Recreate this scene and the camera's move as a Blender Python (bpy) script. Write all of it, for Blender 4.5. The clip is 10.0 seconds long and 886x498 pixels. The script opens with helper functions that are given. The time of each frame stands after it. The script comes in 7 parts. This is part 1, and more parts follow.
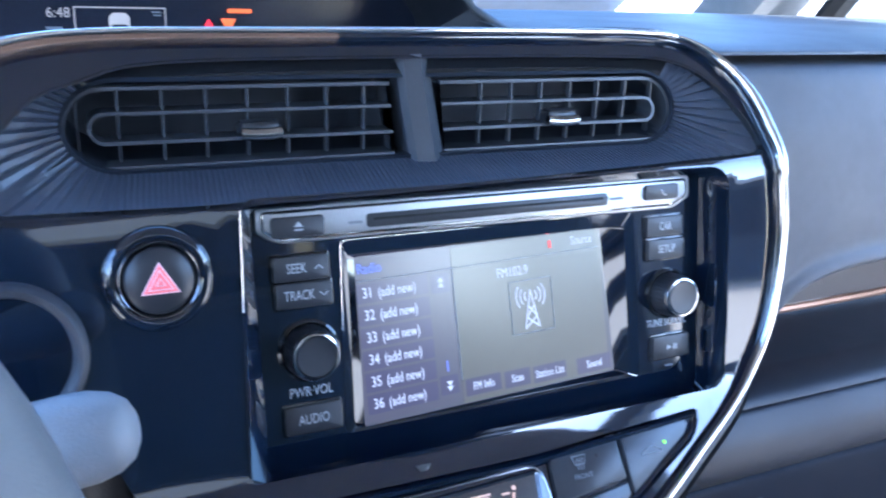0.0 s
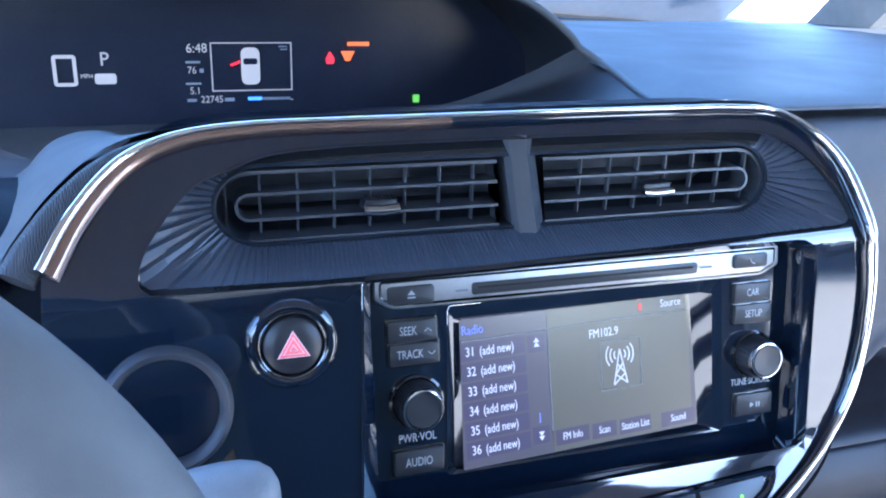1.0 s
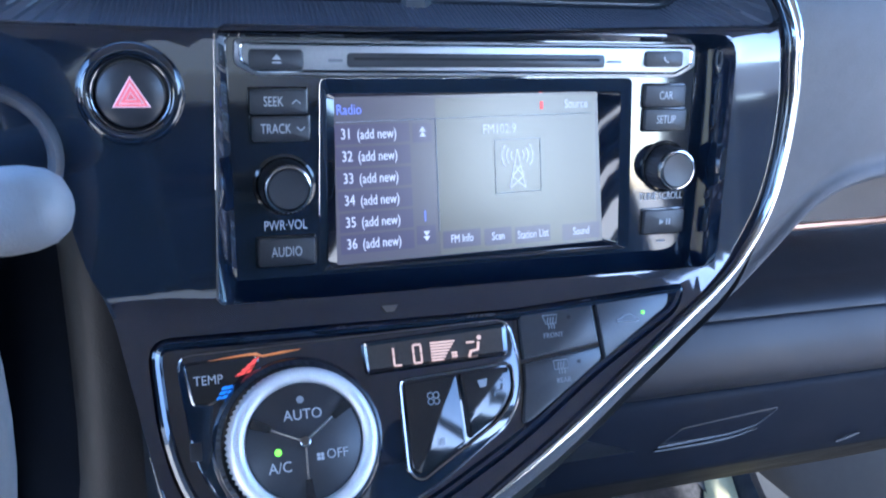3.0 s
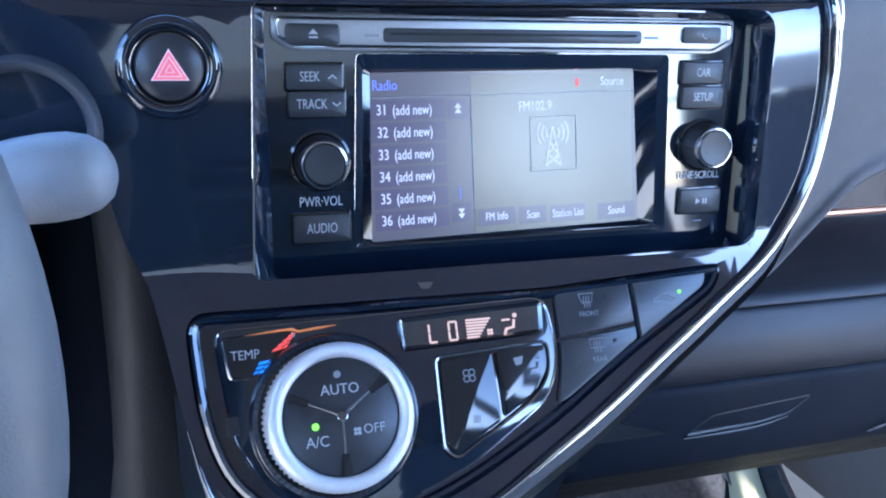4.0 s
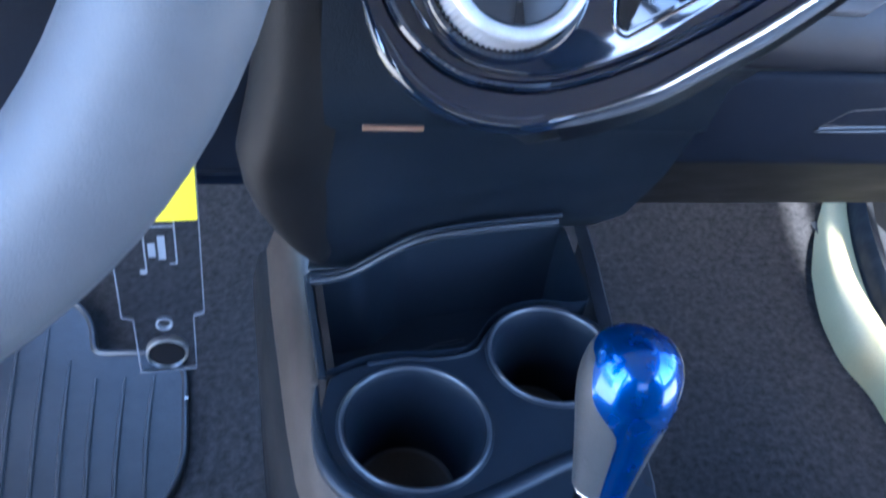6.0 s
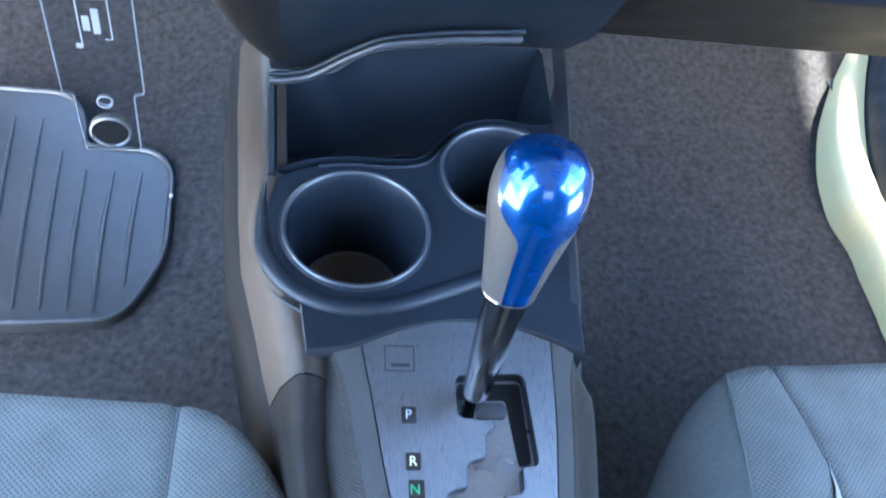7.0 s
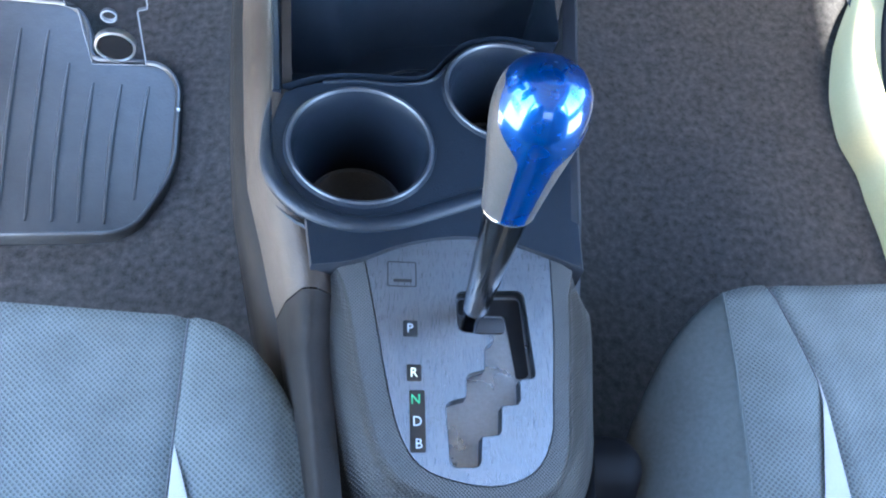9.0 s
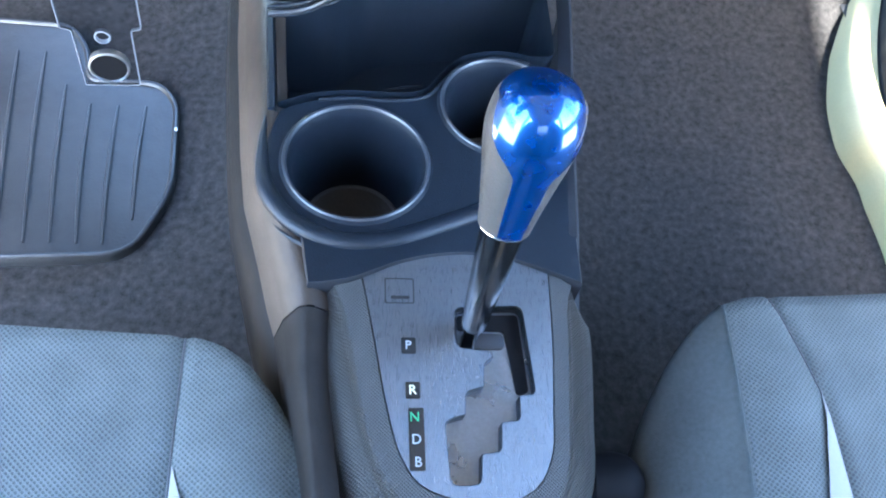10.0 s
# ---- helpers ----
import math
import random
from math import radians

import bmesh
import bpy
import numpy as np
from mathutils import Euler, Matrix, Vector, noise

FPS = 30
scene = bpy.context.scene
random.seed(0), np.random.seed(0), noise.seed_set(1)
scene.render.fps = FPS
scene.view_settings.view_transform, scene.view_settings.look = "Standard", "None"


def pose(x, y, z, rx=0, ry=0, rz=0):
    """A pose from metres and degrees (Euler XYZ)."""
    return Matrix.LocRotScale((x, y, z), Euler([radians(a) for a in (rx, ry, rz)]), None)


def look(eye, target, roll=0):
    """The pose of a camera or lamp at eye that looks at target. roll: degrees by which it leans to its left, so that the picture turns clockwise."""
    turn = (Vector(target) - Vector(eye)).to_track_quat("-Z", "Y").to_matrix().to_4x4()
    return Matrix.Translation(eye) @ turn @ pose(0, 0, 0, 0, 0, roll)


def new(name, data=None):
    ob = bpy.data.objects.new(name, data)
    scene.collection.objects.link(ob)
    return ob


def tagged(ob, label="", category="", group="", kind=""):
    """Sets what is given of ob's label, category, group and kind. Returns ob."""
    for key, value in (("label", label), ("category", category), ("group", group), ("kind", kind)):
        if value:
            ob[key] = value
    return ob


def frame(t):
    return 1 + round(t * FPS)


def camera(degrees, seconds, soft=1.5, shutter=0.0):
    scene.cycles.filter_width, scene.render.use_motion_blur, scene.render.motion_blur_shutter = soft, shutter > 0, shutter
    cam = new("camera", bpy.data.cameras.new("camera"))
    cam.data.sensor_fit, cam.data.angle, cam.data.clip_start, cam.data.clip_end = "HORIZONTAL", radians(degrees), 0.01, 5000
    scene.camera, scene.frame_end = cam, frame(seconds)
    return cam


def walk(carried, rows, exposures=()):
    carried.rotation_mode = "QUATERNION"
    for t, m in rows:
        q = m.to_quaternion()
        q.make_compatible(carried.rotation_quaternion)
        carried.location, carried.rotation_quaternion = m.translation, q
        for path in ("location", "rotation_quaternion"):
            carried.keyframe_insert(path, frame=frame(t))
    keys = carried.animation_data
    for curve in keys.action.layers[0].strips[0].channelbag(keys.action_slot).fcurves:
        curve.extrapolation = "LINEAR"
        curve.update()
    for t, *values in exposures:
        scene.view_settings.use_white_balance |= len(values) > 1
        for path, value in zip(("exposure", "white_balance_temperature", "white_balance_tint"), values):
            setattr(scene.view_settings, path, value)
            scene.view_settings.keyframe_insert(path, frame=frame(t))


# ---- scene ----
cam = camera(54.9, 10.0, soft=2.0, shutter=0.3)
PATH = [
    (0, (-0.1895, -0.3415, 1.0045), (0.628, 1.367, 0.364), 2.52),
    (0.2, (-0.1940, -0.3418, 1.0165), (0.543, 1.401, 0.370), 2.15),
    (0.5, (-0.1999, -0.3494, 1.0561), (0.449, 1.412, 0.365), 1.95),
    (1, (-0.2017, -0.3623, 1.0601), (0.394, 1.411, 0.353), 2.25),
    (1.5, (-0.1969, -0.3658, 1.0452), (0.403, 1.397, 0.317), 3.03),
    (1.7, (-0.1867, -0.3684, 1.0299), (0.405, 1.390, 0.283), 3.16),
    (2, (-0.1721, -0.3679, 1.0068), (0.434, 1.375, 0.235), 3.72),
    (2.5, (-0.1502, -0.3750, 0.9919), (0.460, 1.358, 0.202), 4.11),
    (3, (-0.1475, -0.3746, 0.9739), (0.473, 1.347, 0.166), 4.43),
    (3.2, (-0.1481, -0.3764, 0.9648), (0.458, 1.353, 0.164), 4.27),
    (4.5, (-0.1577, -0.3721, 0.9645), (0.404, 1.338, 0.094), 4.39),
    (5, (-0.1625, -0.3718, 0.9569), (0.364, 1.309, 0.010), 5.25),
    (5.2, (-0.1693, -0.3712, 0.9430), (0.352, 1.298, -0.028), 5.74),
    (5.5, (-0.1809, -0.3676, 0.9195), (0.298, 1.226, -0.190), 7.30),
    (5.7, (-0.1927, -0.3695, 0.8962), (0.249, 1.177, -0.292), 8.18),
    (6, (-0.1914, -0.3972, 0.8867), (0.198, 1.064, -0.422), 9.25),
    (6.2, (-0.1677, -0.4053, 0.8948), (0.189, 0.996, -0.487), 10.28),
    (7.3, (-0.1251, -0.4294, 0.8817), (0.179, 0.707, -0.736), 14.45),
    (7.5, (-0.1215, -0.4291, 0.8917), (0.172, 0.666, -0.756), 14.00),
    (8, (-0.1219, -0.4296, 0.8908), (0.162, 0.622, -0.787), 14.42),
    (8.5, (-0.1240, -0.4309, 0.8864), (0.168, 0.618, -0.791), 15.57),
    (9, (-0.1252, -0.4308, 0.8934), (0.170, 0.608, -0.790), 15.55),
    (9.5, (-0.1218, -0.4290, 0.8936), (0.170, 0.612, -0.789), 15.05),
    (10, (-0.1217, -0.4289, 0.8917), (0.168, 0.640, -0.774), 14.12),
]
EXPO = [(0.0, 4.15, 4800, 11), (2.5, 4.05, 4760, 11), (5.2, 4.0, 4680, 12), (6.2, 4.68, 4900, 10), (7.3, 5.49, 5580, 6), (10.0, 5.49, 5580, 6)]
walk(cam, [(t, look(eye, target, roll)) for t, eye, target, roll in PATH], EXPO)

# ---- world and light ----
world = bpy.data.worlds.new("sky")
scene.world = world
world.use_nodes = True
wn = world.node_tree.nodes
sky = wn.new("ShaderNodeTexSky")
sky.sky_type, sky.sun_disc = "NISHITA", False
sky.sun_elevation, sky.sun_rotation = radians(34), radians(177)
sky.dust_density = 1.5
wn["Background"].inputs["Strength"].default_value = 0.15
world.node_tree.links.new(sky.outputs["Color"], wn["Background"].inputs["Color"])
sun = new("sun", bpy.data.lights.new("sun", "SUN"))
sun.data.energy, sun.data.angle, sun.data.color = 2.4, radians(1), (1.0, 0.92, 0.78)
sun.matrix_world = look((0.034, -1.0, 0.67), (0, 0, 0))


# ---- materials ----
def mat(name, col, rough=0.5, metal=0.0, var=0.12, scale=40.0, bump=0.0, bscale=600.0, spec=0.5, coat=0.0, emit=None, power=1.0, alpha_t=0.0, stretch=None):
    m = bpy.data.materials.new(name)
    m.use_nodes = True
    n, l = m.node_tree.nodes, m.node_tree.links
    p = n["Principled BSDF"]
    p.inputs["Roughness"].default_value = rough
    p.inputs["Metallic"].default_value = metal
    p.inputs["Specular IOR Level"].default_value = spec
    p.inputs["Coat Weight"].default_value = coat
    p.inputs["Coat Roughness"].default_value = 0.04
    p.inputs["Transmission Weight"].default_value = alpha_t
    tc = n.new("ShaderNodeTexCoord")
    src = tc.outputs["Object"]
    if stretch:
        mp = n.new("ShaderNodeMapping")
        mp.inputs["Scale"].default_value = stretch
        l.new(src, mp.inputs["Vector"])
        src = mp.outputs["Vector"]
    if var:
        t1 = n.new("ShaderNodeTexNoise")
        t1.inputs["Scale"].default_value, t1.inputs["Detail"].default_value = scale, 6
        t2 = n.new("ShaderNodeTexNoise")
        t2.inputs["Scale"].default_value, t2.inputs["Detail"].default_value = scale * 9, 3
        for tx in (t1, t2):
            l.new(src, tx.inputs["Vector"])
        mx = n.new("ShaderNodeMath")
        mx.operation = "ADD"
        l.new(t1.outputs["Fac"], mx.inputs[0])
        l.new(t2.outputs["Fac"], mx.inputs[1])
        cr = n.new("ShaderNodeMapRange")
        cr.inputs["From Min"].default_value, cr.inputs["From Max"].default_value = 0.6, 1.4
        l.new(mx.outputs[0], cr.inputs["Value"])
        mixc = n.new("ShaderNodeMix")
        mixc.data_type = "RGBA"
        mixc.inputs[6].default_value = (*[c * (1 - var) for c in col], 1)
        mixc.inputs[7].default_value = (*[min(1, c * (1 + var)) for c in col], 1)
        l.new(cr.outputs[0], mixc.inputs[0])
        l.new(mixc.outputs[2], p.inputs["Base Color"])
        rr = n.new("ShaderNodeMapRange")
        rr.inputs["From Min"].default_value, rr.inputs["From Max"].default_value = 0.3, 0.7
        rr.inputs["To Min"].default_value, rr.inputs["To Max"].default_value = rough * 0.85, min(1, rough * 1.15)
        l.new(t1.outputs["Fac"], rr.inputs["Value"])
        l.new(rr.outputs[0], p.inputs["Roughness"])
    else:
        p.inputs["Base Color"].default_value = (*col, 1)
    if bump:
        t3 = n.new("ShaderNodeTexNoise")
        t3.inputs["Scale"].default_value, t3.inputs["Detail"].default_value = bscale, 4
        l.new(src, t3.inputs["Vector"])
        b = n.new("ShaderNodeBump")
        b.inputs["Strength"].default_value, b.inputs["Distance"].default_value = bump, 0.001
        l.new(t3.outputs["Fac"], b.inputs["Height"])
        l.new(b.outputs["Normal"], p.inputs["Normal"])
    if emit:
        p.inputs["Emission Color"].default_value = (*emit, 1)
        p.inputs["Emission Strength"].default_value = power
    return m


def woven(name, col, dark, cells, rough=0.9, depth=0.6, flat=True, lo=0.18, hi=0.52):
    """Fabric or knurl: a fine diagonal grid of small dark dimples over a slow change of shade."""
    m = mat(name, col, rough, var=0.0)
    n, l = m.node_tree.nodes, m.node_tree.links
    p = n["Principled BSDF"]
    tc = n.new("ShaderNodeTexCoord")
    mp = n.new("ShaderNodeMapping")
    mp.inputs["Rotation"].default_value = (0, 0, radians(45)) if flat else (radians(45), 0, radians(45))
    l.new(tc.outputs["Object"], mp.inputs["Vector"])
    v = n.new("ShaderNodeTexVoronoi")
    v.voronoi_dimensions = "2D" if flat else "3D"
    v.inputs["Scale"].default_value, v.inputs["Randomness"].default_value = cells, 0.12
    l.new(mp.outputs["Vector"], v.inputs["Vector"])
    mr = n.new("ShaderNodeMapRange")
    mr.inputs["From Min"].default_value, mr.inputs["From Max"].default_value = lo, hi
    l.new(v.outputs["Distance"], mr.inputs["Value"])
    big = n.new("ShaderNodeTexNoise")
    big.inputs["Scale"].default_value, big.inputs["Detail"].default_value = 26, 8
    l.new(tc.outputs["Object"], big.inputs["Vector"])
    sh = n.new("ShaderNodeMapRange")
    sh.inputs["From Min"].default_value, sh.inputs["From Max"].default_value = 0.3, 0.7
    sh.inputs["To Min"].default_value, sh.inputs["To Max"].default_value = 0.86, 1.12
    l.new(big.outputs["Fac"], sh.inputs["Value"])
    mixc = n.new("ShaderNodeMix")
    mixc.data_type = "RGBA"
    mixc.inputs[6].default_value, mixc.inputs[7].default_value = (*dark, 1), (*col, 1)
    l.new(mr.outputs[0], mixc.inputs[0])
    sc = n.new("ShaderNodeVectorMath")
    sc.operation = "SCALE"
    l.new(mixc.outputs[2], sc.inputs[0])
    l.new(sh.outputs[0], sc.inputs["Scale"])
    l.new(sc.outputs[0], p.inputs["Base Color"])
    b = n.new("ShaderNodeBump")
    b.inputs["Strength"].default_value, b.inputs["Distance"].default_value = depth, 0.0008
    l.new(mr.outputs[0], b.inputs["Height"])
    l.new(b.outputs["Normal"], p.inputs["Normal"])
    return m


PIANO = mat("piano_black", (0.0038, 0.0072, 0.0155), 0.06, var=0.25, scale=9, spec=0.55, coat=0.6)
PIANO2 = mat("gloss_black_key", (0.010, 0.011, 0.013), 0.10, var=0.2, scale=30)
CHROME = mat("chrome", (0.80, 0.79, 0.78), 0.09, 1.0, var=0.08, scale=25)
DCHROME = mat("smoked_chrome", (0.22, 0.22, 0.23), 0.16, 1.0, var=0.1)
SATIN = mat("satin_silver", (0.36, 0.36, 0.365), 0.42, 1.0, var=0.08, scale=80)
RUBK = mat("soft_key", (0.018, 0.019, 0.023), 0.40, var=0.15, bump=0.12, bscale=900)
KNOBK = mat("knob_black", (0.015, 0.016, 0.020), 0.40, var=0.15, scale=90)
SKIN = mat("dash_skin", (0.060, 0.061, 0.066), 0.62, var=0.14, scale=12, bump=0.35, bscale=1400)
# the pad's skin again, with the upright face's shade put into its colour
FACE_SHADE = mat("dash_skin_shaded", (0.043, 0.0445, 0.0515), 0.58, var=0.14, scale=12, bump=0.4, bscale=1400)
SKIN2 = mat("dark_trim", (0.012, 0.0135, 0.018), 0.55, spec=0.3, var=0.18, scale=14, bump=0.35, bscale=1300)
INS = mat("vent_insert", (0.043, 0.050, 0.070), 0.38, var=0.12, scale=40)
SLAT = mat("vent_slat", (0.034, 0.037, 0.044), 0.42, var=0.12, scale=60)
BUCKLE = mat("buckle_black", (0.004, 0.004, 0.005), 0.65, spec=0.12, var=0.1)
HOLE = mat("vent_dark", (0.006, 0.006, 0.007), 0.8, var=0.1)
DUCTM = mat("duct_plastic", (0.0095, 0.0135, 0.0230), 0.6, var=0.1)
RIMG = mat("polished_edge", (0.030, 0.034, 0.042), 0.32, spec=0.7, var=0.15, scale=30)
CUPM = mat("cup_plastic", (0.0060, 0.0090, 0.0145), 0.50, spec=0.16, var=0.2, scale=16, bump=0.3, bscale=900)
CUPF = mat("cup_floor_rubber", (0.040, 0.034, 0.031), 0.6, var=0.3, scale=60, bump=0.3, bscale=900)
TRAY = mat("console_plastic", (0.0065, 0.0100, 0.0160), 0.42, spec=0.35, var=0.2, scale=16, bump=0.45, bscale=900)
# warm light from the driver's side is put into the front panel's tan
FLANK_LIT = mat("console_side_lit", (0.038, 0.0275, 0.0205), 0.42, spec=0.4, var=0.35, scale=10, bump=0.5, bscale=900)
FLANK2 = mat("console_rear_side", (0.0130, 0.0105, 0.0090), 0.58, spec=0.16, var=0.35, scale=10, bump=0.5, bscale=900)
BRUSH = mat("brushed_dark_metal", (0.140, 0.146, 0.160), 0.30, 0.85, var=0.05, scale=60, bump=0.28, bscale=420, stretch=(85, 2.0, 1))
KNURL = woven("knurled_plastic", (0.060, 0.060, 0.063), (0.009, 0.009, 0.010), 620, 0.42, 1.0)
# darker, browner knurl: shade and warm bounce put into the side's colour
KNURL_SHADE = woven("knurled_plastic_shaded", (0.025, 0.0215, 0.0190), (0.006, 0.0055, 0.005), 620, 0.45, 1.0)
KNURL3 = woven("knurled_band", (0.040, 0.042, 0.050), (0.010, 0.010, 0.014), 1250, 0.5, 0.8, False)
FABRIC = woven("seat_fabric", (0.080, 0.089, 0.087), (0.042, 0.049, 0.050), 360, 0.95, 0.8, True, 0.12, 0.46)
FABRIC2 = mat("seat_plain_cloth", (0.066, 0.073, 0.073), 0.95, var=0.20, scale=30, bump=0.4, bscale=900, spec=0.2)
PALE = mat("pale_seat_band", (0.205, 0.200, 0.200), 0.9, var=0.06, scale=60, bump=0.3, bscale=800)
CARPET = mat("carpet", (0.0290, 0.0270, 0.0265), 1.0, var=0.75, scale=120, bump=1.0, bscale=1500, spec=0.05)
MAT = mat("rubber_mat", (0.0225, 0.0212, 0.0212), 0.38, var=0.35, scale=9, bump=0.3, bscale=300)
WHEELM = mat("wheel_leather", (0.092, 0.094, 0.101), 0.52, var=0.10, scale=14, bump=0.14, bscale=1300)
PODM = mat("pod_plastic", (0.026, 0.030, 0.041), 0.5, var=0.12, scale=20, bump=0.25, bscale=1200)
STALKM = mat("stalk_grey", (0.165, 0.168, 0.180), 0.5, var=0.10, scale=20, bump=0.2, bscale=1000)
BLUE = mat("blue_lacquer", (0.002, 0.060, 0.42), 0.26, 0.8, var=0.5, scale=90, spec=0.9, coat=1.0)
KSIL = mat("knob_silver", (0.066, 0.063, 0.061), 0.45, 0.25, var=0.2, scale=160, bump=0.4, bscale=700)
bn, bl = BLUE.node_tree.nodes, BLUE.node_tree.links
bp = bn["Principled BSDF"]
btc = bn.new("ShaderNodeTexCoord")
bmp = bn.new("ShaderNodeMapping")
bmp.inputs["Rotation"].default_value = (0, 0, radians(8))
bl.new(btc.outputs["Object"], bmp.inputs["Vector"])
threads = []
for axis in ("X", "Z"):
    wv = bn.new("ShaderNodeTexWave")
    wv.bands_direction = axis
    wv.inputs["Scale"].default_value, wv.inputs["Distortion"].default_value = 290, 0.3
    bl.new(bmp.outputs["Vector"], wv.inputs["Vector"])
    threads.append(wv)
bmul = bn.new("ShaderNodeMath")
bmul.operation = "MULTIPLY"
bl.new(threads[0].outputs["Fac"], bmul.inputs[0])
bl.new(threads[1].outputs["Fac"], bmul.inputs[1])
bmix = bn.new("ShaderNodeMix")
bmix.data_type = "RGBA"
bmix.inputs[6].default_value, bmix.inputs[7].default_value = (0.0006, 0.044, 0.24, 1), (0.0015, 0.115, 0.42, 1)
bl.new(bmul.outputs[0], bmix.inputs[0])
bl.new(bmix.outputs[2], bp.inputs["Base Color"])
WHITE = mat("print_white", (0.33, 0.34, 0.36), 0.6, var=0.05)
GREYP = mat("print_grey", (0.17, 0.18, 0.20), 0.6, var=0.05)
REDP = mat("hazard_red", (0.80, 0.16, 0.18), 0.45, var=0.08, emit=(1.0, 0.22, 0.22), power=0.018)
DIALW = mat("dial_silver", (0.56, 0.57, 0.59), 0.42, 0.40, var=0.12, scale=120)
LCDBG = mat("lcd_glass", (0.035, 0.030, 0.028), 0.22, var=0.1)
LCDFG = mat("lcd_amber", (0.2, 0.15, 0.12), 0.5, var=0.0, emit=(1.0, 0.58, 0.40), power=0.056)
SCRBG = mat("screen", (0.030, 0.029, 0.030), 0.24, var=0.0, spec=0.7, emit=(0.20, 0.17, 0.22), power=0.030)
SCRKEY = mat("screen_key", (0.02, 0.018, 0.032), 0.24, var=0.0, spec=0.7, emit=(0.10, 0.080, 0.13), power=0.05)
# the right panel's emission carries some of the warm glare on the screen
SCRPAN = mat("screen_panel", (0.045, 0.043, 0.040), 0.24, var=0.0, spec=0.7, emit=(0.80, 0.70, 0.50), power=0.008)
# blacker than the plastic itself: the low shade under the dash is in it
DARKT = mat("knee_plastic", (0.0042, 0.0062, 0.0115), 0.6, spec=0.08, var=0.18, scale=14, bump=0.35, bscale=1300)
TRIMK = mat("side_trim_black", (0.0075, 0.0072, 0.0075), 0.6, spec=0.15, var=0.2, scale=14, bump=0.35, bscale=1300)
BROWNT = mat("brown_trim", (0.0074, 0.0068, 0.0070), 0.52, spec=0.28, var=0.2, scale=14, bump=0.35, bscale=1100)
UNDERM = mat("under_panel_plastic", (0.0085, 0.0072, 0.0066), 0.6, spec=0.2, var=0.2, scale=14, bump=0.35, bscale=1100)
# yellow tint puts the glare's warmth into the screen's reflections
for m_ in (SCRBG, SCRKEY, SCRPAN):
    m_.node_tree.nodes["Principled BSDF"].inputs["Specular Tint"].default_value = (1.0, 0.90, 0.70, 1)
SCRTXT = mat("screen_text", (0.3, 0.3, 0.32), 0.35, var=0.0, emit=(0.85, 0.80, 0.84), power=0.042)
SCRBLUE = mat("screen_blue", (0.05, 0.06, 0.2), 0.35, var=0.0, emit=(0.25, 0.32, 0.95), power=0.06)
# navy base includes the haze that reflections lay over the display
DISP = mat("display_glass", (0.012, 0.014, 0.024), 0.22, var=0.1)
DTXT = mat("display_light", (0.3, 0.28, 0.26), 0.5, var=0.0, emit=(1.0, 0.80, 0.72), power=0.017)
DRED = mat("lamp_red", (0.3, 0.01, 0.01), 0.5, var=0.0, emit=(1.0, 0.02, 0.04), power=0.10)
DORG = mat("lamp_orange", (0.3, 0.08, 0.02), 0.5, var=0.0, emit=(1.0, 0.13, 0.015), power=0.09)
DGRN = mat("lamp_green", (0.1, 0.3, 0.02), 0.5, var=0.0, emit=(0.30, 1.0, 0.02), power=0.154)
DBLU = mat("lamp_blue", (0.02, 0.08, 0.3), 0.5, var=0.0, emit=(0.14, 0.36, 0.9), power=0.108)
TRED = mat("temp_red", (0.75, 0.06, 0.05), 0.45, var=0.05, emit=(1.0, 0.08, 0.04), power=0.046)
TBLU = mat("temp_blue", (0.05, 0.20, 0.75), 0.45, var=0.05, emit=(0.08, 0.32, 1.0), power=0.046)
AMBER = mat("amber_glow", (0.5, 0.16, 0.04), 0.35, var=0.1, emit=(1.0, 0.30, 0.06), power=0.015)
YELLOW = mat("yellow_label", (0.85, 0.66, 0.01), 0.55, var=0.08)
PAPER = mat("paper", (0.78, 0.78, 0.78), 0.7, var=0.06)
INK = mat("ink", (0.02, 0.02, 0.02), 0.6, var=0.1)
HEADL = mat("headliner", (0.23, 0.224, 0.216), 0.95, var=0.1, scale=8, bump=0.4, bscale=500)
DOORM = mat("door_trim", (0.030, 0.030, 0.032), 0.6, var=0.15, scale=8, bump=0.35, bscale=900)
CONCRETE = mat("concrete", (0.58, 0.48, 0.36), 0.9, var=0.18, scale=3, bump=0.4, bscale=90)
BODY = mat("cream_paint", (0.55, 0.45, 0.22), 0.5, var=0.06, scale=30, bump=0.3, bscale=700)
BRONZE = mat("bronze_trim", (0.30, 0.17, 0.11), 0.35, 0.7, var=0.12)
STUCCO = mat("stucco", (0.55, 0.53, 0.50), 0.9, var=0.12, scale=4)
SLATE = mat("dark_band_wall", (0.085, 0.086, 0.094), 0.85, var=0.2, scale=3, bump=0.4, bscale=60)


def glassy(name, tint, rough=0.0):
    """A thin pane: mostly clear, with a reflection on it."""
    m = bpy.data.materials.new(name)
    m.use_nodes = True
    n, l = m.node_tree.nodes, m.node_tree.links
    n.remove(n["Principled BSDF"])
    tr, gl, mx, fr = n.new("ShaderNodeBsdfTransparent"), n.new("ShaderNodeBsdfGlossy"), n.new("ShaderNodeMixShader"), n.new("ShaderNodeFresnel")
    tr.inputs["Color"].default_value = (*tint, 1)
    gl.inputs["Roughness"].default_value = rough
    fr.inputs["IOR"].default_value = 1.45
    l.new(fr.outputs[0], mx.inputs[0])
    l.new(tr.outputs[0], mx.inputs[1])
    l.new(gl.outputs[0], mx.inputs[2])
    l.new(mx.outputs[0], n["Material Output"].inputs["Surface"])
    return m


